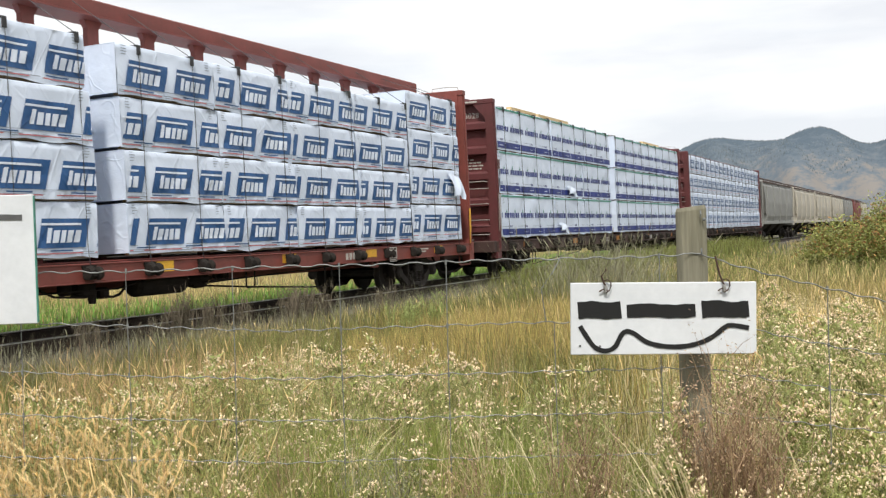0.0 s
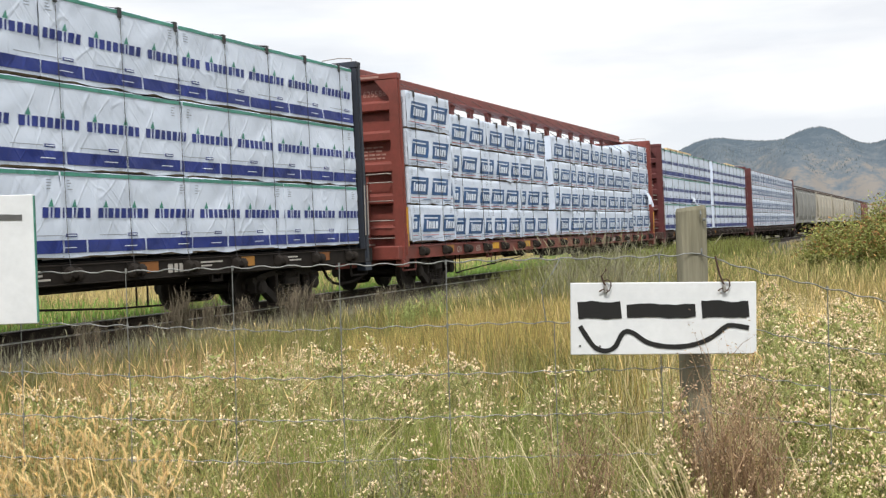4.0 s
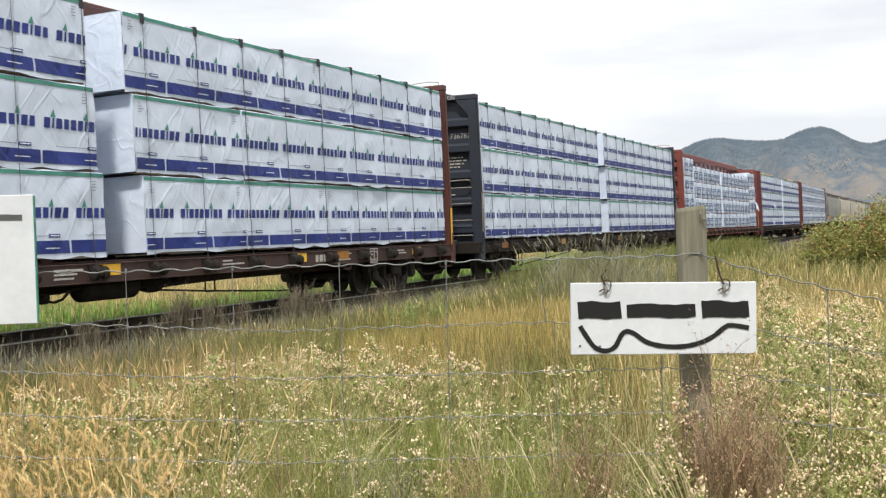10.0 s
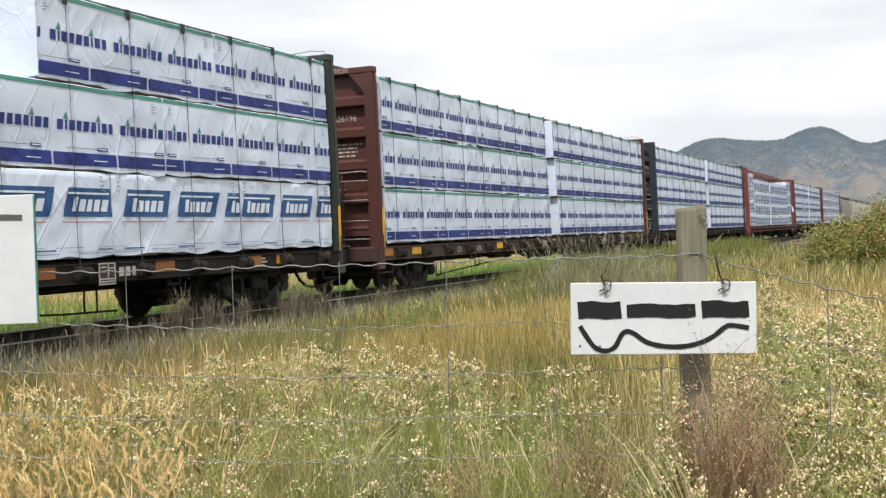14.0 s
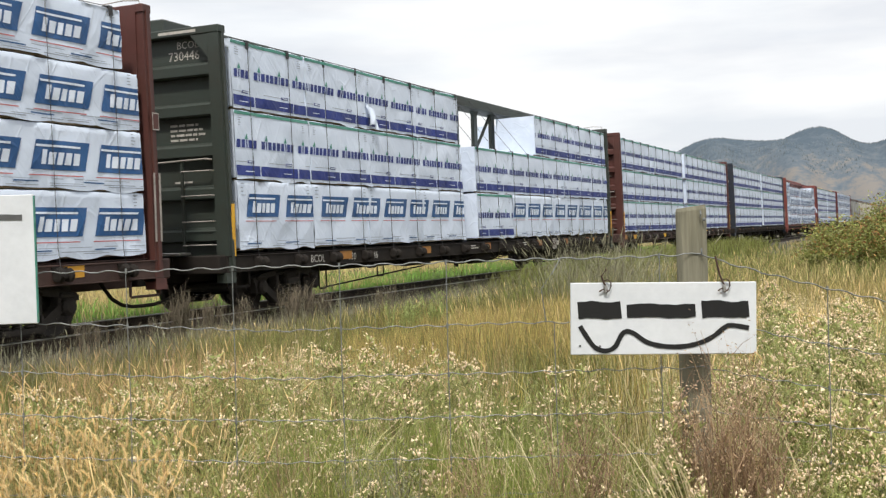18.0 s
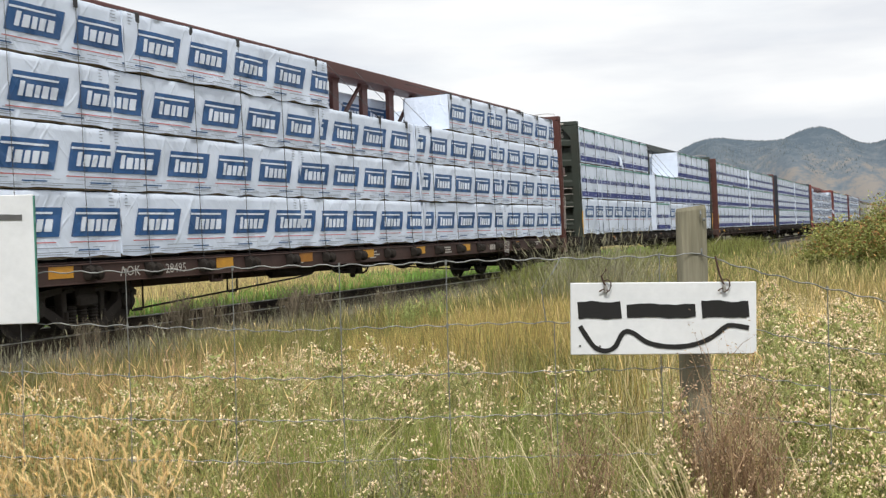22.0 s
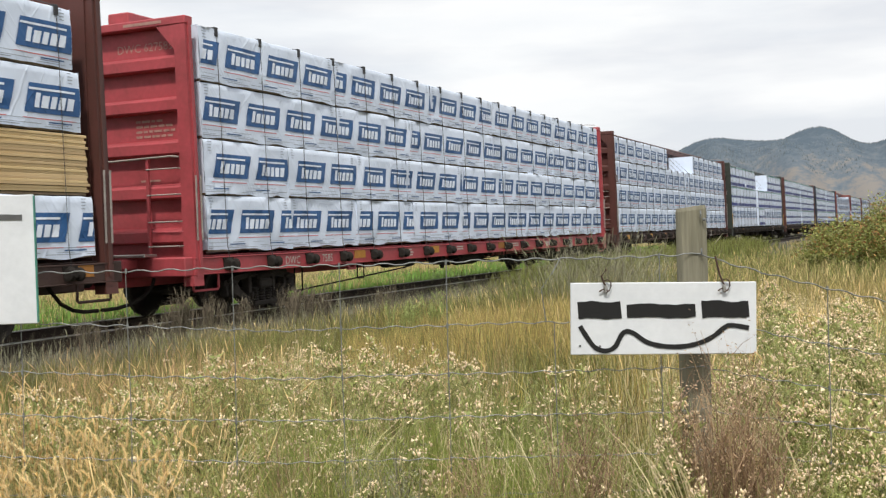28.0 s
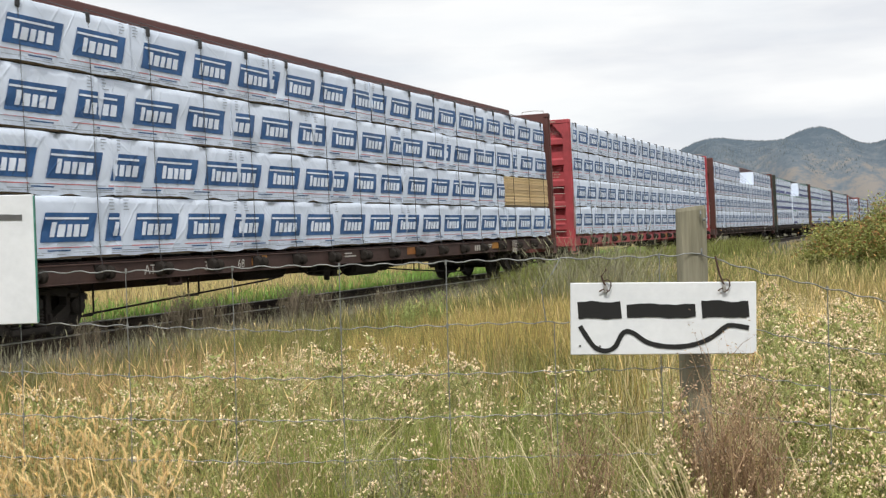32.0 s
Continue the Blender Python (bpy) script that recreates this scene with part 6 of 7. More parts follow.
    # feathery plumes, thick in the golden corner, a few elsewhere
    a1, d1 = wedge(1550, 3.3, 5.6, -0.52, -0.17)
    k = patch(a1, d1, 5.5, 1.9) > -0.08 + 4.0 * np.clip(a1 / d1 + 0.30, 0, 1) + 0.12 * np.clip(d1 - 4.6, 0, 1)
    a2, d2 = wedge(160, 4.3, 6.5, -0.2, 0.5)
    k2 = patch(a2, d2, 15.5, 0.9) > 0.18
    a3, d3 = wedge(130, 3.2, 3.85, -0.46, -0.25)
    P = to_world(np.concatenate([a1[k], a2[k2], a3]), np.concatenate([d1[k], d2[k2], d3]))
    n = len(P)
    h = RNG.uniform(0.40, 0.72, n)
    v, t, T = blades(P, h, RNG.uniform(0.03, 0.25, n), RNG.uniform(0.0016, 0.0026, n))
    sheet("plume_stalks", v, t, M_STRAW, "stuff", "pale stalks of feathery plume grass", "grass")
    # each plume is a nodding spine with soft bristles, widest in the middle
    g = RNG.uniform(0, 2 * np.pi, n)
    nod = np.stack([RIGHT.x * np.cos(g) + AHEAD.x * np.sin(g), RIGHT.y * np.cos(g) + AHEAD.y * np.sin(g), 0 * g], -1) * RNG.uniform(0.1, 0.75, n)[:, None]
    ln = RNG.uniform(0.032, 0.085, n)[:, None]
    up = np.array([0, 0, 1.0])
    mid = T + (up + nod * 0.35) * ln * 0.5
    tip = mid + (up * 0.8 + nod * 1.9) * ln * 0.5
    fat = RNG.uniform(0.0028, 0.0048, n)
    core = [spindles(T - up * ln * 0.08, mid + (mid - T) * 0.2, fat), spindles(mid - (mid - T) * 0.3, mid + (tip - mid) * 0.75, fat * 0.7)]
    per = 110
    R = np.repeat(np.arange(n), per)
    f = RNG.uniform(0.0, 1.0, len(R))[:, None]
    Q = np.where(f < 0.5, T[R] + (mid - T)[R] * f * 2, mid[R] + (tip - mid)[R] * (f * 2 - 1))
    ax = np.where(f < 0.5, (mid - T)[R], (tip - mid)[R])
    ax = ax / (np.linalg.norm(ax, axis=1, keepdims=True) + 1e-9)
    out = RNG.normal(0, 1, (len(R), 3))
    out -= ax * (out * ax).sum(1, keepdims=True)
    out /= np.linalg.norm(out, axis=1, keepdims=True)
    swell = 0.5 + 0.5 * np.sin(np.clip(f * 1.05 + 0.05, 0, 1) * np.pi)
    end = Q + ax * RNG.uniform(0.006, 0.016, (len(R), 1)) + out * RNG.uniform(0.005, 0.0140, (len(R), 1)) * swell
    w = np.cross(end - Q, RNG.normal(0, 1, (len(R), 3)))
    w *= 0.00115 / (np.linalg.norm(w, axis=1, keepdims=True) + 1e-9)
    j = np.arange(len(R))
    m = len(R)
    hairs = (np.concatenate([Q - w, Q + w, end]), np.stack([j, j + m, j + 2 * m], 1))
    sheet("seed_plumes", *merge(core + [hairs]), M_PLUME, "stuff", "golden feathery seed plumes", "grass")


def weeds(name, P, H, mat, head_mat, label, head_label, stems=7, twigs=3, leaves=14, heads=9, head_r=0.0085, spread=0.42, leaf=0.035, cat="wildflower", tuft=0.022, bare=0.0, lush=1.0, rise=0.0, wide=0.11, fork=(0.45, 0.85)):
    """Branching weeds: splayed stems with small leaves and heads near the top."""
    n = len(P)
    R = np.repeat(np.arange(n), stems)
    B = P[R] + np.stack([RNG.normal(0, 0.025, len(R)), RNG.normal(0, 0.025, len(R)), 0 * R], -1)
    h = H[R] * RNG.uniform(0.65, 1.05, len(R))
    g = RNG.random(len(R)) * 2 * np.pi
    out = RNG.uniform(0.1, spread, len(R)) * h
    T = B + np.stack([np.cos(g) * out, np.sin(g) * out, h], -1)
    scale = np.maximum(1.0, np.linalg.norm(P[:, :2], axis=1) / 6.0)[R]

    def stalks(A, C, w):
        k = len(A)
        az = RNG.random(k) * 2 * np.pi
        S = np.stack([np.cos(az), np.sin(az), 0 * az], -1) * w[:, None]
        M = A * 0.45 + C * 0.55 + np.array([0, 0, 0.02])
        v = np.concatenate([A - S, A + S, M - S * 0.7, M + S * 0.7, C])
        j = np.arange(k)
        return v, np.concatenate([np.stack([j, j + k, j + 3 * k], 1), np.stack([j, j + 3 * k, j + 2 * k], 1), np.stack([j + 2 * k, j + 3 * k, j + 4 * k], 1)])
    lay = [stalks(B, T, 0.0022 * scale)]
    tips = [T]
    R2 = np.repeat(np.arange(len(R)), twigs)
    f = RNG.uniform(*fork, len(R2))[:, None]
    A = B[R2] * (1 - f) + T[R2] * f
    C = A + np.stack([RNG.normal(0, 0.055, len(R2)), RNG.normal(0, 0.055, len(R2)), RNG.uniform(0.06, 0.16, len(R2))], -1) * (h[R2] / 0.65)[:, None]
    lay.append(stalks(A, C, 0.0015 * scale[R2]))
    if leaves:
        R3 = np.repeat(np.arange(len(R)), leaves)
        f = RNG.uniform(0.15, 0.95, len(R3))[:, None]
        Q = B[R3] * (1 - f) + T[R3] * f + RNG.normal(0, 0.012, (len(R3), 3))
        lay.append(leaflets(Q, leaf * RNG.uniform(0.6, 1.4, len(R3)) * scale[R3] ** 0.3, wide, rise))
    sheet(name, *merge(lay), mat, "stuff", label, cat)
    allt, sc, who = np.concatenate([T, C]), np.concatenate([scale, scale[R2]]), np.concatenate([R, R[R2]])
    blooms = (RNG.random(n) >= bare)[who] & (RNG.random(len(who)) < lush)
    allt, sc = allt[blooms], sc[blooms]
    R4 = np.repeat(np.arange(len(allt)), heads)
    Q = allt[R4] + RNG.normal(0, tuft, (len(R4), 3)) * np.array([1, 1, 0.45])
    v, t = florets(Q, head_r * RNG.uniform(0.6, 1.3, len(R4)) * sc[R4] ** 0.35)
    sheet(name + "_heads", v, t, head_mat, "stuff", head_label, cat)


def pick(n, d0, d1, lo, hi, seed, s, level, power=1.0):
    a, d = wedge(n, d0, d1, lo, hi, power)
    k = patch(a, d, seed, s) > level
    P = to_world(a[k], d[k])
    return P[off_track(P, 3.0)]


def clump(a, d, ra, rd, n):
    """Places scattered round a spot."""
    return to_world(a + RNG.normal(0, ra, n), d + RNG.normal(0, rd, n))


def aster_bush(a, d, h, w, bloom=0.6):
    """A rounded aster: stems fan out to a dome, thick with narrow leaves, and carry flat flower clusters at their tips."""
    base = to_world(np.array([a]), np.array([d]))[0]
    h = h - base[2]
    n = int(80 * (w / 0.11) ** 1.2)
    g, r = RNG.random(n) * 2 * np.pi, np.sqrt(RNG.random(n))
    lump = 1 + 0.16 * np.sin(3 * g + a * 9) + 0.10 * np.sin(5 * g + d * 7)
    T = base + np.stack([np.cos(g) * r * w * 1.2 * lump, np.sin(g) * r * w * 1.2 * lump, h * np.sqrt(np.clip(1 - (0.86 * r) ** 2, 0.1, 1)) * RNG.uniform(0.80, 1.04, n)], -1)
    B = base + np.stack([np.cos(g) * r * w * 0.4, np.sin(g) * r * w * 0.4, 0 * g], -1)
    M = B * 0.45 + T * 0.55 + np.stack([np.cos(g) * w * 0.16, np.sin(g) * w * 0.16, 0 * g + h * 0.04], -1)
    k = np.arange(n)
    az = RNG.random(n) * 2 * np.pi
    S = np.stack([np.cos(az), np.sin(az), 0 * az], -1) * 0.0017
    stems = (np.concatenate([B - S, B + S, M - S * 0.8, M + S * 0.8, T]), np.concatenate([np.stack([k, k + n, k + 3 * n], 1), np.stack([k, k + 3 * n, k + 2 * n], 1), np.stack([k + 2 * n, k + 3 * n, k + 4 * n], 1)]))
    R = np.repeat(k, 34)
    f = (RNG.random(len(R)) ** 0.6)[:, None]
    Q = np.where(f < 0.55, B[R] + (M - B)[R] * f / 0.55, M[R] + (T - M)[R] * (f - 0.55) / 0.45) + RNG.normal(0, 0.010, (len(R), 3))
    leaves = leaflets(Q, RNG.uniform(0.018, 0.038, len(R)), 0.07, 0.75)
    tip = np.repeat(k[RNG.random(n) < np.clip(bloom * (1.3 - 0.9 * r), 0.02, 1)], 4)
    E = T[tip] + np.stack([RNG.normal(0, 0.020, len(tip)), RNG.normal(0, 0.020, len(tip)), RNG.uniform(0.0, 0.035, len(tip))], -1)
    D = RNG.normal(0, 0.0008, (len(tip), 3))
    j = np.arange(len(tip))
    twigs = (np.concatenate([T[tip] - D, T[tip] + D - np.array([0, 0, 0.02]), E]), np.stack([j, j + len(tip), j + 2 * len(tip)], 1))
    plant = tagged(new("aster_bush"), "bushy green aster topped with cream flower clusters", "wildflower", "asters along the fence")
    sheet("foliage", *merge([stems, leaves, twigs]), M_ASTERLEAF, "stuff", "narrow grey-green leaves on fanned stems").parent = plant
    C = np.repeat(E, 2, 0) + RNG.normal(0, 0.007, (len(E) * 2, 3))
    half = len(C) // 2
    up = np.stack([RNG.normal(0, 0.003, half), RNG.normal(0, 0.003, half), RNG.uniform(0.009, 0.018, half)], -1)
    sheet("flower_head", *merge([florets(C[half:], 0.0066 * RNG.uniform(0.5, 1.25, len(C) - half)), spindles(C[:half] - up * 0.5, C[:half] + up * 0.5, RNG.uniform(0.0034, 0.0058, half))]), M_FLOWER, "stuff", "small cream-white flower heads").parent = plant


ASTERS_BEHIND = ((-1.59, 5.59, 0.76, 0.10), (-1.23, 5.79, 0.77, 0.15), (-1.01, 5.89, 0.78, 0.17), (-0.79, 5.69, 0.76, 0.12), (-1.33, 5.29, 0.69, 0.09), (-0.58, 5.69, 0.84, 0.15), (-0.41, 5.79, 0.84, 0.15), (-0.26, 5.59, 0.82, 0.12), (-0.12, 5.79, 0.81, 0.14), (0.07, 5.69, 0.78, 0.13),
                 (-0.35, 5.19, 0.72, 0.15), (-0.20, 5.09, 0.71, 0.10), (-0.57, 4.89, 0.66, 0.12), (-1.38, 4.79, 0.70, 0.11), (-1.93, 5.1, 0.69, 0.12), (-1.85, 5.39, 0.70, 0.13), (-0.83, 5.19, 0.66, 0.12), (-0.98, 4.89, 0.66, 0.10))
ASTERS_NEAR = ((-0.90, 3.90, 0.54, 0.10), (-0.77, 3.85, 0.57, 0.09), (-0.71, 4.39, 0.64, 0.06), (-0.53, 3.89, 0.55, 0.06), (-0.41, 4.29, 0.56, 0.09), (-0.12, 4.09, 0.61, 0.08), (-0.06, 3.89, 0.53, 0.09), (0.36, 4.29, 0.65, 0.08), (0.49, 4.89, 0.82, 0.09), (0.39, 4.99, 0.76, 0.09),
               (0.62, 4.89, 0.79, 0.12), (0.43, 3.72, 0.54, 0.09), (0.53, 3.66, 0.52, 0.09), (0.21, 4.29, 0.52, 0.08), (-0.29, 3.79, 0.54, 0.08), (-1.02, 4.05, 0.57, 0.10), (-1.12, 4.35, 0.63, 0.10), (-0.94, 4.25, 0.60, 0.09), (-1.22, 4.6, 0.66, 0.10), (0.10, 4.6, 0.70, 0.10), (0.24, 4.75, 0.74, 0.10))
ASTERS_BY_POST = ((0.76, 3.76, 0.80, 0.08), (0.82, 3.82, 0.82, 0.07), (0.74, 3.66, 0.66, 0.08), (0.80, 3.46, 0.56, 0.08), (0.93, 3.44, 0.54, 0.08), (1.07, 3.50, 0.55, 0.08), (1.42, 4.59, 0.94, 0.11), (1.57, 4.79, 0.96, 0.13), (1.89, 5.19, 0.84, 0.15), (1.98, 5.09, 0.82, 0.13), (1.27, 4.29, 0.75, 0.09), (1.40, 4.29, 0.73, 0.13),
                  (1.55, 4.29, 0.74, 0.13), (1.63, 4.19, 0.69, 0.11), (1.30, 3.89, 0.61, 0.10), (1.46, 3.89, 0.61, 0.11), (1.17, 3.66, 0.54, 0.08), (1.27, 3.64, 0.52, 0.10), (1.40, 3.59, 0.55, 0.10), (1.27, 4.79, 0.78, 0.10), (1.38, 5.39, 0.80, 0.10), (1.42, 4.89, 0.79, 0.09), (1.95, 5.8, 0.88, 0.15), (2.15, 6.0, 0.86, 0.16), (2.02, 6.6, 0.90, 0.16), (2.40, 6.7, 0.88, 0.16), (2.28, 7.4, 0.90, 0.18), (2.75, 7.5, 0.88, 0.18), (2.45, 8.3, 0.92, 0.18))


def plants():
    meadow()
    for row, most in ((ASTERS_BEHIND, 0.62), (ASTERS_NEAR, 0.8), (ASTERS_BY_POST, 1.0)):
        for a, d, h, w in row:
            aster_bush(a, d, h, w, most * RNG.choice([0.3, 0.55, 0.8, 1.0]))
    # asters stand in clumps, thicker towards the fence's sagging end
    spots = []

    def mound(p, q, k, r, hgt):
        pts = to_world(p + RNG.normal(0, r, k), q + RNG.normal(0, r, k))
        fall = np.exp(-((pts[:, 0] - pts[:, 0].mean()) ** 2 + (pts[:, 1] - pts[:, 1].mean()) ** 2) / (2 * (r * 1.6) ** 2))
        spots.append(np.concatenate([pts, (hgt * (0.62 + 0.38 * fall) * RNG.uniform(0.85, 1.1, k))[:, None]], 1))
    for n, d0, d1, lo, hi, per in ((16, 5.8, 8.4, -0.27, 0.03, 7), (4, 3.6, 5.6, -0.22, 0.02, 6), (5, 3.9, 6.2, 0.03, 0.28, 6), (3, 3.9, 6.0, 0.28, 0.46, 7), (14, 6.0, 9.5, 0.22, 0.46, 8), (5, 4.5, 7.5, -0.46, -0.24, 6)):
        a, d = wedge(n, d0, d1, lo, hi)
        for p, q in zip(a, d):
            mound(p, q, int(per * RNG.uniform(0.6, 1.4)), RNG.uniform(0.06, 0.14), RNG.uniform(0.42, 0.66))
    # and on into the meadow round about
    for g, r in zip(RNG.random(60) * 2 * np.pi, RNG.uniform(3.2, 11.0, 60)):
        p, q = r * np.cos(g), r * np.sin(g)
        if (q < 2.5 or abs(p) > 0.52 * q + 0.3) and q > -8:
            mound(p, q, 7, 0.16, 0.48)
    S = np.concatenate(spots)
    weeds("white_asters", S[:, :3], S[:, 3], M_ASTER, M_FLOWER, "bushy yellow-green aster weeds", "clusters of small cream-white aster flowers", stems=8, twigs=3, leaves=44, heads=13, head_r=0.0047, leaf=0.031, spread=0.26, tuft=0.0125, bare=0.24, lush=0.25, rise=0.8, wide=0.08, fork=(0.72, 0.95))
    P = np.concatenate([clump(0.97, 3.71, 0.04, 0.05, 16), clump(0.86, 3.72, 0.03, 0.04, 14), clump(1.03, 3.70, 0.03, 0.05, 8)])
    H = RNG.uniform(0.80, 1.04, len(P))
    P2 = np.concatenate([clump(0.50, 3.76, 0.035, 0.06, 13), clump(0.42, 3.78, 0.02, 0.05, 4), clump(0.06, 3.92, 0.03, 0.06, 12), clump(1.2, 4.0, 0.05, 0.1, 4), clump(-0.2, 5.2, 0.1, 0.2, 4), clump(-0.62, 4.2, 0.05, 0.1, 6)])
    H2 = np.concatenate([RNG.uniform(0.64, 0.90, 17), RNG.uniform(0.52, 0.76, 12), RNG.uniform(0.5, 0.72, 14)])
    weeds("brown_weeds", np.concatenate([P, P2]), np.concatenate([H, H2]), M_DRYWEED, M_DRYWEED, "dead brown branching weeds by the fence post", "tiny brown seed heads", stems=7, twigs=6, leaves=6, heads=2, head_r=0.0040, spread=0.11, leaf=0.018, cat="weed", rise=0.7, fork=(0.3, 0.9))
    P = np.concatenate([clump(-0.20, 3.85, 0.03, 0.05, 12), clump(-0.30, 4.0, 0.04, 0.05, 6)])
    weeds("dead_stalks", P, RNG.uniform(0.5, 0.72, len(P)), M_GREYWEED, M_GREYWEED, "dead grey-brown stalks in the grass", "tiny grey seed heads", stems=7, twigs=5, leaves=5, heads=2, head_r=0.004, spread=0.12, leaf=0.018, cat="weed", rise=0.7)
    # fresh green blades between the asters
    P = np.concatenate([clump(-0.36, 3.6, 0.22, 0.18, 300), clump(0.26, 3.6, 0.14, 0.14, 300), clump(0.62, 3.55, 0.07, 0.08, 130), clump(0.92, 3.45, 0.09, 0.06, 90), clump(0.30, 5.0, 0.20, 0.35, 900), clump(0.22, 4.25, 0.13, 0.25, 900), clump(-0.10, 4.6, 0.10, 0.25, 500), clump(-0.42, 4.3, 0.14, 0.25, 600), clump(-0.62, 4.5, 0.15, 0.3, 400), clump(0.62, 4.3, 0.15, 0.2, 500), clump(1.15, 4.2, 0.2, 0.3, 500), clump(1.5, 4.0, 0.2, 0.3, 500)])
    v, t, _ = blades(P, RNG.uniform(0.40, 0.74, len(P)), RNG.uniform(0.05, 0.45, len(P)), RNG.uniform(0.003, 0.006, len(P)))
    sheet("fresh_grass", v, t, M_FRESH, "stuff", "fresh green grass between the asters", "grass")
    # a thin stand of grass on the near side of the fence
    a, d = wedge(2600, 3.25, 3.92, -0.42, 0.43)
    P = to_world(a, d)
    v, t, T = blades(P, RNG.uniform(0.36, 0.72, len(P)), RNG.uniform(0.05, 0.5, len(P)), RNG.uniform(0.0025, 0.0045, len(P)))
    sheet("fence_grass", v, t, M_GRASS, "stuff", "green and olive grass along the fence", "grass")
    a, d = wedge(700, 3.25, 3.92, -0.42, 0.43)
    P = to_world(a, d)
    v, t, T = blades(P, RNG.uniform(0.40, 0.76, len(P)), RNG.uniform(0.05, 0.5, len(P)), RNG.uniform(0.002, 0.0035, len(P)))
    sheet("fence_straw", v, t, M_STRAW, "stuff", "dry straw stalks along the fence", "grass")
    # bleached blades that arch over before the post
    P = np.concatenate([clump(1.30, 3.8, 0.12, 0.12, 24), clump(0.80, 3.7, 0.1, 0.06, 60), clump(0.38, 4.0, 0.08, 0.08, 70), clump(-0.75, 4.0, 0.3, 0.2, 40), clump(1.6, 5.0, 0.4, 0.4, 40), pick(500, 3.6, 7.5, 0.08, 0.34, 51.0, 0.8, -0.05), pick(260, 3.3, 7.0, -0.3, 0.08, 61.0, 0.9, 0.1)])
    v, t, _ = blades(P, RNG.uniform(0.45, 0.88, len(P)), RNG.uniform(0.15, 0.9, len(P)), RNG.uniform(0.0028, 0.005, len(P)))
    v2, t2 = merge([arcs(clump(a, d, 0.035, 0.04, n), h, out, side) for a, d, n, h, out, side in
                    ((0.80, 3.52, 24, 0.80, 0.34, 186), (0.74, 3.6, 8, 0.72, 0.22, 160), (1.20, 3.7, 26, 0.80, 0.26, 150), (1.42, 4.2, 7, 0.95, 0.3, 30), (0.34, 4.0, 6, 0.80, 0.22, 120), (0.12, 4.2, 6, 0.74, 0.25, 70), (-0.42, 4.4, 14, 0.62, 0.3, 40), (-0.95, 4.4, 20, 0.6, 0.3, 30))])
    Q = pick(1900, 3.5, 7.5, -0.16, 0.30, 33.0, 1.1, -0.02)
    v3, t3, _ = blades(Q, RNG.uniform(0.5, 0.92, len(Q)), RNG.uniform(0.02, 0.25, len(Q)), RNG.uniform(0.0018, 0.0032, len(Q)))
    sheet("bleached_grass", *merge([(v, t), (v2, t2), (v3, t3)]), M_PALE, "stuff", "arching bleached grass blades", "grass")
    # twiggy dead weeds beside the track, in separate stands
    P, H = [], []
    for y, x, k, h in ((9.3, -10.0, 5, 0.45), (11.4, -10.2, 8, 0.62), (12.6, -10.3, 6, 0.55), (13.3, -10.2, 12, 0.85), (14.2, -10.3, 9, 0.72), (14.9, -10.2, 6, 0.6), (16.3, -10.1, 16, 0.82), (17.2, -10.0, 9, 0.7), (19.5, -10.0, 7, 0.6)):
        P.append(np.stack([x + RNG.normal(0, 0.10, k), y + RNG.normal(0, 0.22, k), np.full(k, float(ground_z(np.array([x]), np.array([y]))[0]))], -1))
        H.append(h * RNG.uniform(0.65, 1.1, k))
    weeds("grey_weeds", np.concatenate(P), np.concatenate(H), M_TWIG, M_TWIG, "dead grey-brown twiggy weeds beside the track", "dusty brown seed heads", stems=7, twigs=5, leaves=5, heads=1, head_r=0.004, spread=0.20, leaf=0.024, cat="weed", rise=0.6)
    P = np.concatenate([clump(-0.30, 15.6, 0.26, 0.3, 20), clump(1.2, 13, 1.5, 1.5, 6)])
    weeds("green_weeds", P, RNG.uniform(0.42, 0.72, len(P)), M_ASTER, M_ASTER, "leafy yellow-green weeds near the track", "small green buds", stems=8, twigs=3, leaves=18, heads=1, head_r=0.005, spread=0.25, leaf=0.04, cat="weed", rise=0.5)
    # pale flowering grass towards the bush
    a, d = wedge(11000, 6.6, 14.5, 0.235, 0.47)
    k = patch(a, d, 71.0, 0.45) > -0.12
    P = to_world(a[k], d[k])
    v, t, T = blades(P, RNG.uniform(0.34, 0.62, len(P)), RNG.uniform(0.4, 1.2, len(P)), RNG.uniform(0.003, 0.006, len(P)) * np.linalg.norm(P[:, :2], axis=1) / 9)
    sheet("pale_flowering_grass", v, t, M_PALE, "stuff", "pale dry grass with faded flowers", "grass")
    k = RNG.random(len(P)) < 0.085
    R = np.repeat(np.nonzero(k)[0], 4)
    Q = T[R] + RNG.normal(0, 0.018, (len(R), 3))
    v, t = florets(Q, 0.0009 * np.linalg.norm(Q[:, :2], axis=1) * RNG.uniform(0.6, 1.2, len(R)))
    sheet("faded_flowers", v, t, M_FLOWER, "stuff", "faded cream flower heads in the field", "wildflower")
    # reddish seeding grass behind the asters, and dry blades among them
    a, d = wedge(5200, 5.9, 9.5, -0.36, 0.06)
    k = patch(a, d, 91.0, 0.8) > -0.02
    P = to_world(a[k], d[k])
    v, t, _ = blades(P, RNG.uniform(0.45, 0.78, len(P)), RNG.uniform(0.03, 0.35, len(P)), RNG.uniform(0.002, 0.004, len(P)))
    sheet("reddish_grass", v, t, M_TAN, "stuff", "reddish-tan seeding grass behind the asters", "grass")
    P = np.concatenate([pick(1500, 3.6, 7.0, 0.27, 0.44, 97.0, 1.0, -0.15), pick(500, 3.6, 5.5, -0.25, 0.05, 99.0, 1.0, -0.05)])
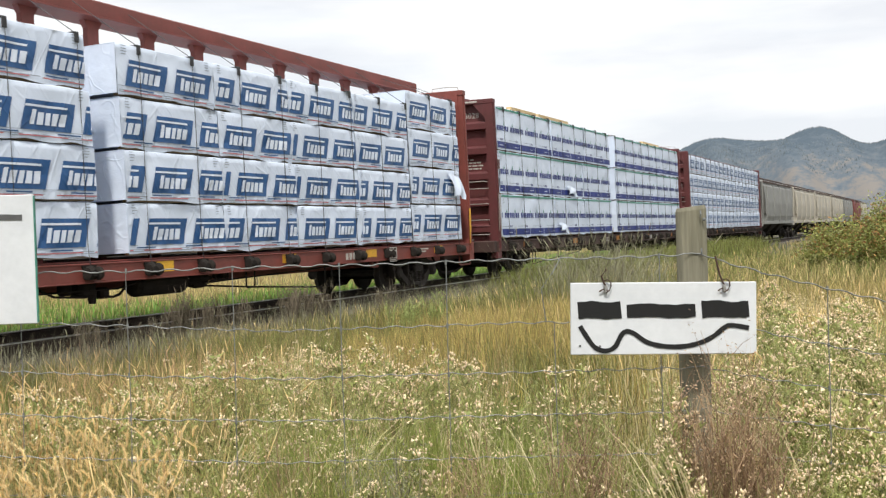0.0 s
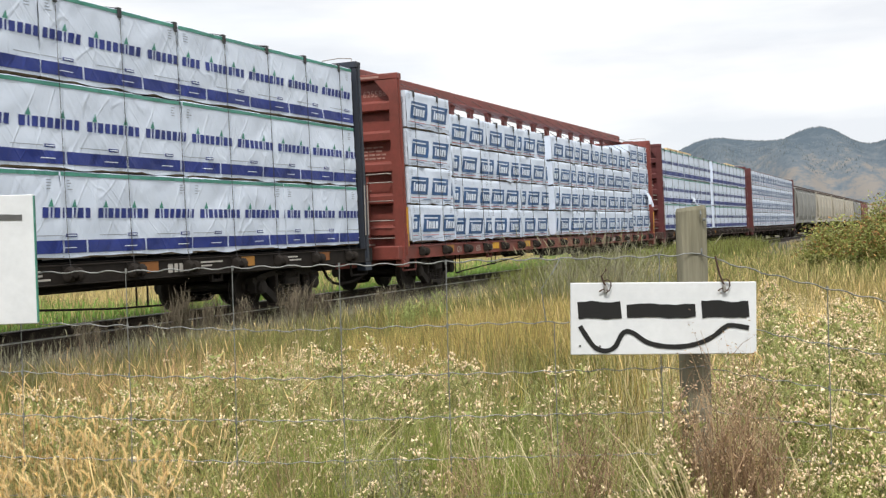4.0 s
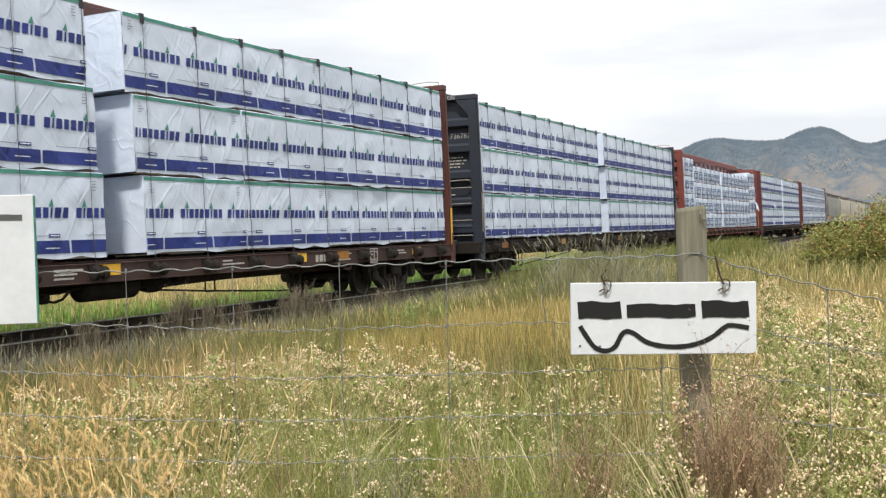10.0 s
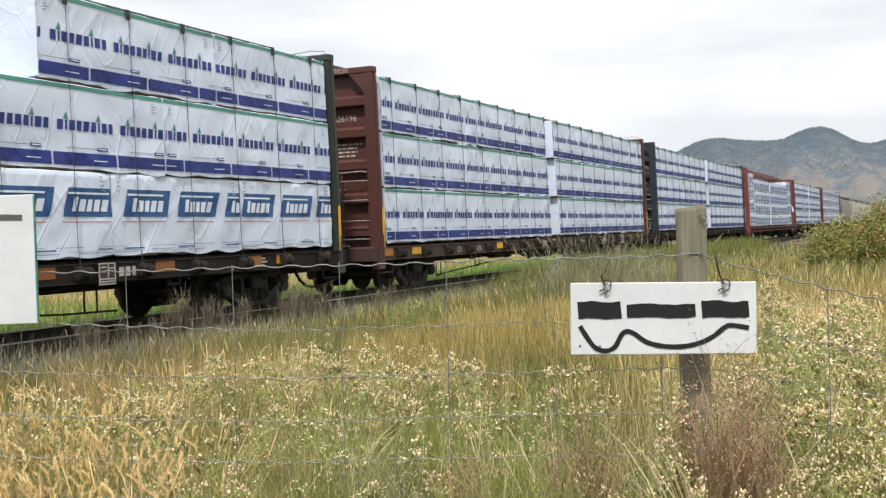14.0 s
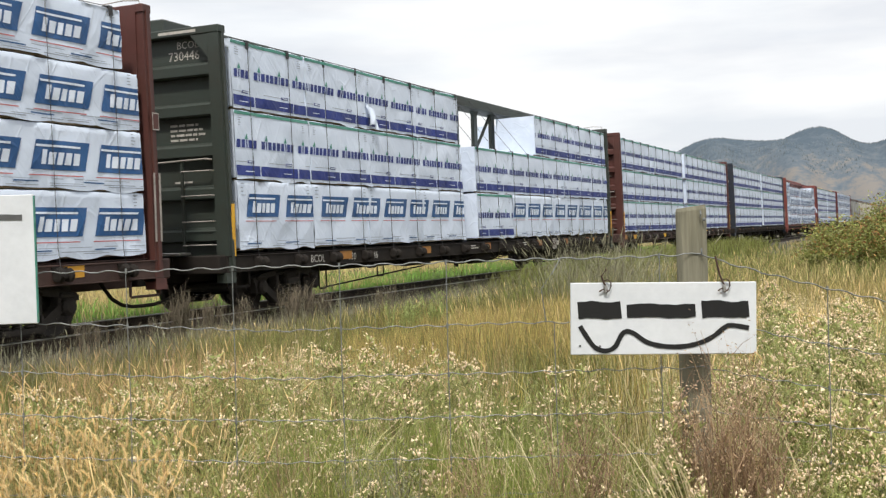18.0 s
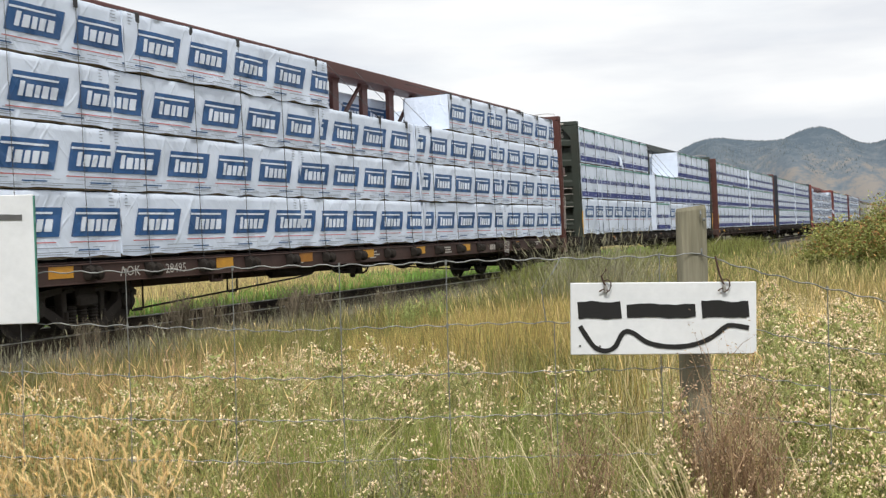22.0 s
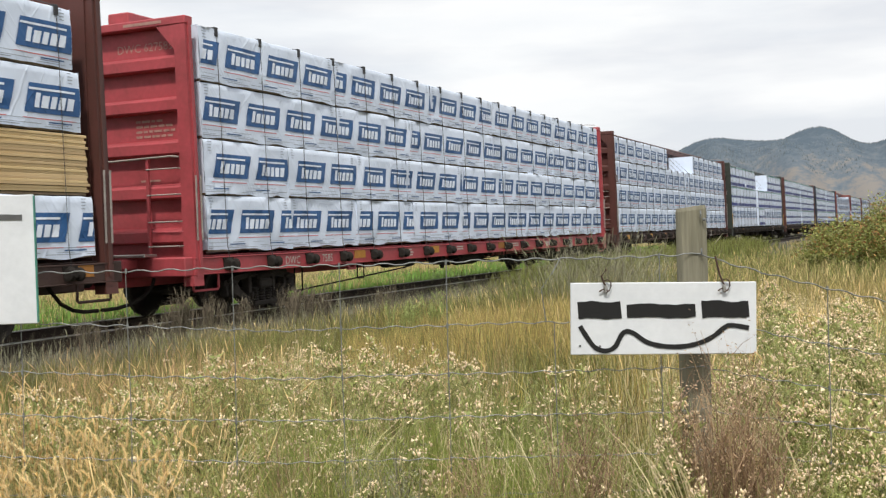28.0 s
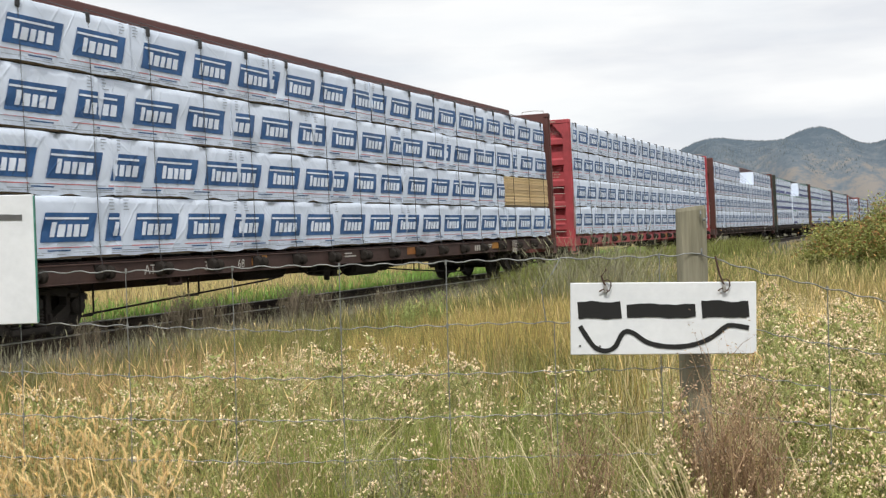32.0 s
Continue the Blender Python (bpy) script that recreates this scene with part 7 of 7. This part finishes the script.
    v, t, _ = blades(P, RNG.uniform(0.45, 0.80, len(P)), RNG.uniform(0.1, 0.9, len(P)), RNG.uniform(0.0025, 0.0045, len(P)))
    sheet("dry_blades", v, t, M_STRAW, "stuff", "dry straw blades among the asters", "grass")
    # nodding tan stalks beyond the golden corner
    a, d = wedge(420, 5.4, 8.2, -0.47, -0.20)
    k = patch(a, d, 83.0, 0.9) > -0.05 + 1.5 * np.clip(a / d + 0.30, 0, 1)
    P = to_world(a[k], d[k])
    v, t, T = blades(P, RNG.uniform(0.50, 0.84, len(P)), RNG.uniform(0.25, 0.9, len(P)), RNG.uniform(0.0025, 0.004, len(P)))
    A = P + (T - P) * 0.9
    sheet("nodding_stalks", *merge([(v, t), spindles(A, T + (T - A) * 0.6 * np.array([1.0, 1.0, 0.3]), RNG.uniform(0.0022, 0.0038, len(P)))]), M_TAN, "stuff", "tan nodding grass stalks with ripe heads", "grass")
    # a few tan stalks at the foot of the bank
    n = 420
    x, y = -9.9 + RNG.random(n) * 3.0, 6 + RNG.random(n) ** 1.2 * 22
    P = np.stack([x, y, ground_z(x, y)], -1)
    v, t, T = blades(P, RNG.uniform(0.30, 0.70, n), RNG.uniform(0.05, 0.6, n), RNG.uniform(0.003, 0.006, n))
    k = RNG.random(n) < 0.3
    A = P[k] + (T[k] - P[k]) * 0.88
    sheet("bank_stalks", *merge([(v, t), spindles(A, T[k] + (T[k] - A) * 0.4, RNG.uniform(0.004, 0.007, k.sum()))]), M_GREYWEED, "stuff", "tan seeding stalks at the foot of the bank", "grass")
    # weeds, dry stalks and green tufts that creep over the ballast to the near rail
    for n, lo, hi, wide, mat, name, label, seed, level in ((1700, 0.22, 0.62, 0.0055, M_GREYWEED, "railside_stalks", "thin dry stalks along the rail", 3.0, -0.6),
                                                        (5200, 0.10, 0.36, 0.0075, M_DUSTY, "railside_grass", "dusty olive grass on the ballast shoulder", 11.0, -0.12),
                                                        (3600, 0.10, 0.34, 0.0080, M_GRASS, "railside_tufts", "green tufts on the ballast shoulder", 27.0, 0.10)):
        x, y = -10.95 + RNG.random(n) ** 0.75 * 1.5, 6 + RNG.random(n) ** 1.25 * 30
        k = np.array([noise.noise(Vector((p * 0.9, q * 0.7, seed))) for p, q in zip(x, y)]) > level
        x, y = x[k], y[k]
        P = np.stack([x, y, ground_z(x, y)], -1)
        v, t, T = blades(P, RNG.uniform(lo, hi, len(P)), RNG.uniform(0.05, 0.7, len(P)), wide * RNG.uniform(0.6, 1.3, len(P)))
        sheet(name, v, t, mat, "stuff", label, "grass")
    x, y = RNG.normal(-12.9, 0.10, 110), RNG.normal(15.2, 0.45, 110)
    v, t, _ = blades(np.stack([x, y, 0 * x - 0.06], -1), RNG.uniform(0.18, 0.32, 110), RNG.uniform(0.6, 1.3, 110), RNG.uniform(0.008, 0.014, 110))
    sheet("dry_twigs", v, t, M_PALE, "stuff", "bleached dry twigs beside the far rail", "grass")
    # rank olive grass round the bush
    for n, near, far, lo, hi, w, mat, name, label in ((9000, 14.0, 34.0, 0.22, 0.50, 0.014, M_OLIVE, "rank_grass", "rank olive grass round the bush"), (5000, 22.0, 44.0, 0.30, 0.62, 0.022, M_GRASS, "green_rank_grass", "green grass towards the track beside the bush")):
        a, d = wedge(n, near, far, 0.17, 0.47)
        P = to_world(a, d)
        P = P[off_track(P, 2.1)]
        v, t, _ = blades(P, RNG.uniform(lo, hi, len(P)), RNG.uniform(0.1, 0.6, len(P)), w * RNG.uniform(0.7, 1.3, len(P)))
        sheet(name, v, t, mat, "stuff", label, "grass")
    # tall weeds on the bank hide the rail farther along
    n = 9000
    x, y = -10.35 + RNG.random(n) ** 1.3 * 2.2, 26 + RNG.random(n) ** 1.2 * 40
    k = np.array([noise.noise(Vector((p * 0.5, q * 0.35, 4.0))) for p, q in zip(x, y)]) > -0.22
    x, y = x[k], y[k]
    P = np.stack([x, y, ground_z(x, y)], -1)
    h = RNG.uniform(0.35, 0.85, len(P)) * np.interp(y, [26, 30, 40], [0.6, 1.0, 1.15])
    v, t, _ = blades(P, h, RNG.uniform(0.1, 0.6, len(P)), RNG.uniform(0.014, 0.030, len(P)))
    sheet("bank_weeds", v, t, M_GRASS, "stuff", "tall green weeds on the bank of the track", "grass")
    # dusty short grass on the bank below the rail
    n = 15000
    x, y = -10.1 + RNG.random(n) ** 1.1 * 1.7, 5 + RNG.random(n) ** 1.3 * 40
    P = np.stack([x, y, ground_z(x, y)], -1)
    v, t, _ = blades(P, RNG.uniform(0.06, 0.28, n), RNG.uniform(0.1, 0.8, n), RNG.uniform(0.005, 0.011, n))
    sheet("dusty_grass", v, t, M_DUSTY, "stuff", "dusty grey-brown grass on the bank below the rail", "grass")
    # tall grass clump in front of the train
    n = 1000
    P = np.concatenate([clump(2.45, 17.0, 0.55, 0.5, n), clump(3.0, 18.5, 0.8, 0.8, 300)])
    h = RNG.uniform(0.75, 1.55, len(P))
    v, t, T = blades(P, h, RNG.uniform(0.15, 0.75, len(P)), RNG.uniform(0.005, 0.010, len(P)))
    sheet("tall_grass", v, t, M_GREYWEED, "stuff", "clump of tall dry grass before the track", "grass")
    k = RNG.random(len(P)) < 0.14
    A = P[k] + (T[k] - P[k]) * 0.9
    sheet("tall_grass_heads", *spindles(A, T[k] + (T[k] - A) * 0.4, RNG.uniform(0.005, 0.009, k.sum())), M_GREYWEED, "stuff", "greyish seed heads of the tall grass", "grass")
    P = clump(2.1, 17.0, 0.8, 0.6, 1400)
    v, t, T = blades(P, RNG.uniform(0.4, 0.95, len(P)), RNG.uniform(0.1, 0.7, len(P)), RNG.uniform(0.008, 0.014, len(P)))
    sheet("tall_green_grass", v, t, M_GRASS, "stuff", "green blades in the tall clump", "grass")
    # the meadow goes on round the tripod
    for n, far, mat, name, label, lo, hi in ((52000, 30.0, M_OLIVE, "outer_meadow_grass", "olive meadow grass round about", 0.2, 0.6), (40000, 10.0, M_GRASS, "near_meadow_grass", "green meadow grass round the tripod", 0.18, 0.5),
                                             (22000, 11.0, M_STRAW, "outer_straw", "dry straw in the meadow round about", 0.25, 0.6)):
        r, g = 0.5 + far * np.sqrt(RNG.random(n)), RNG.random(n) * 2 * np.pi
        x, y = r * np.cos(g), r * np.sin(g)
        a, d = x * RIGHT.x + y * RIGHT.y, x * AHEAD.x + y * AHEAD.y
        k = ((d < 2.9) | (np.abs(a + 0.05 * d) > 0.55 * d)) & (np.abs(x - TRACK_X) > 1.8)
        P = np.stack([x, y, ground_z(x, y)], -1)[k]
        v, t, _ = blades(P, RNG.uniform(lo, hi, len(P)), RNG.uniform(0.1, 0.6, len(P)), RNG.uniform(0.005, 0.011, len(P)))
        sheet(name, v, t, mat, "stuff", label, "grass")
    # lush verge and pale field beyond the track
    n = 38000
    x = TRACK_X - 0.86 - RNG.random(n) ** 1.7 * 17
    y = 6 + RNG.random(n) ** 1.5 * 80
    k = np.array([noise.noise(Vector((p * 0.25, q * 0.16, 8.0))) for p, q in zip(x, y)]) + 0.55 - (TRACK_X - x - 2) * 0.13 > 0
    P = np.stack([x, y, ground_z(x, y)], -1)
    h = RNG.uniform(0.16, 0.42, n) * np.interp(TRACK_X - x, [0.86, 1.6, 3], [0.75, 0.8, 1.0])
    v, t, _ = blades(P[k], h[k], RNG.uniform(0.1, 0.6, k.sum()), RNG.uniform(0.012, 0.03, k.sum()))
    sheet("verge_grass", v, t, M_LUSH, "stuff", "bright green grass behind the track", "grass")
    v, t, _ = blades(P[~k], h[~k] * 1.3, RNG.uniform(0.1, 0.6, (~k).sum()), RNG.uniform(0.012, 0.03, (~k).sum()))
    sheet("pale_field", v, t, M_STRAW, "stuff", "pale dry field grass behind the track", "grass")


plants()


def bush():
    """A rounded leafy bush with russet tips: limbs, then leaves in uneven clumps."""
    b = tagged(new("bush"), "rounded leafy bush, green with russet tips, in dry grass", "bush")
    rng = np.random.default_rng(12)
    n = 150
    g = rng.uniform(0, 2 * np.pi, n)
    rad = np.sqrt(rng.random(n))
    cx, cy = np.cos(g) * rad * 1.85, np.sin(g) * rad * 1.7
    top = 1.72 * np.sqrt(np.clip(1 - (rad * 0.88) ** 2, 0.02, 1)) * rng.uniform(0.82, 1.08, n)
    cz = top * rng.uniform(0.12, 0.92, n) + 0.05
    m = Mesher()
    for k in range(0, n, 2):
        m.tube([(cx[k] * 0.15, cy[k] * 0.15, -0.05), (cx[k] * 0.5, cy[k] * 0.5, cz[k] * 0.55), (cx[k], cy[k], cz[k])], [0.03, 0.018, 0.006], 5)
    part("limbs", m, M_BARK, b, "thin brown limbs")
    per = 430
    C = np.repeat(np.stack([cx, cy, cz], -1), per, 0)
    Q = C + rng.normal(0, 1, C.shape) * np.array([0.24, 0.24, 0.17])
    Q[:, 2] = np.maximum(Q[:, 2], 0.05)
    for name, mt, lab, sel in (("leaves", M_BUSH, "small yellow-green leaves", rng.random(len(Q)) < 0.83), ("russet_leaves", M_RUSSET, "russet leaf tips", None)):
        if sel is not None:
            keep = sel
        else:
            keep = ~keep & (Q[:, 2] > 0.5)
        v, t = leaflets(Q[keep], rng.uniform(0.055, 0.11, keep.sum()))
        ob = sheet(name, v, t, mt, "stuff", lab)
        ob.parent = b
    p = site(11.1, 27.6)
    b.matrix_basis = pose(p.x, p.y, 0)


bush()


# ---- what moves ----
def motions():
    for ob, m in MOVERS:
        walk(ob, [(t, pose(0, s, 0) @ m) for t, s in TRAIN_X])
    times = [k * 0.1 for k in range(321)]
    path = np.interp(times, [t for t, _ in TRAIN_X], [s for _, s in TRAIN_X])
    for w, y in SPINNERS:
        walk(w, [(t, pose(0, y, 0.43, -math.degrees(s / 0.43))) for t, s in zip(times, path)])


motions()
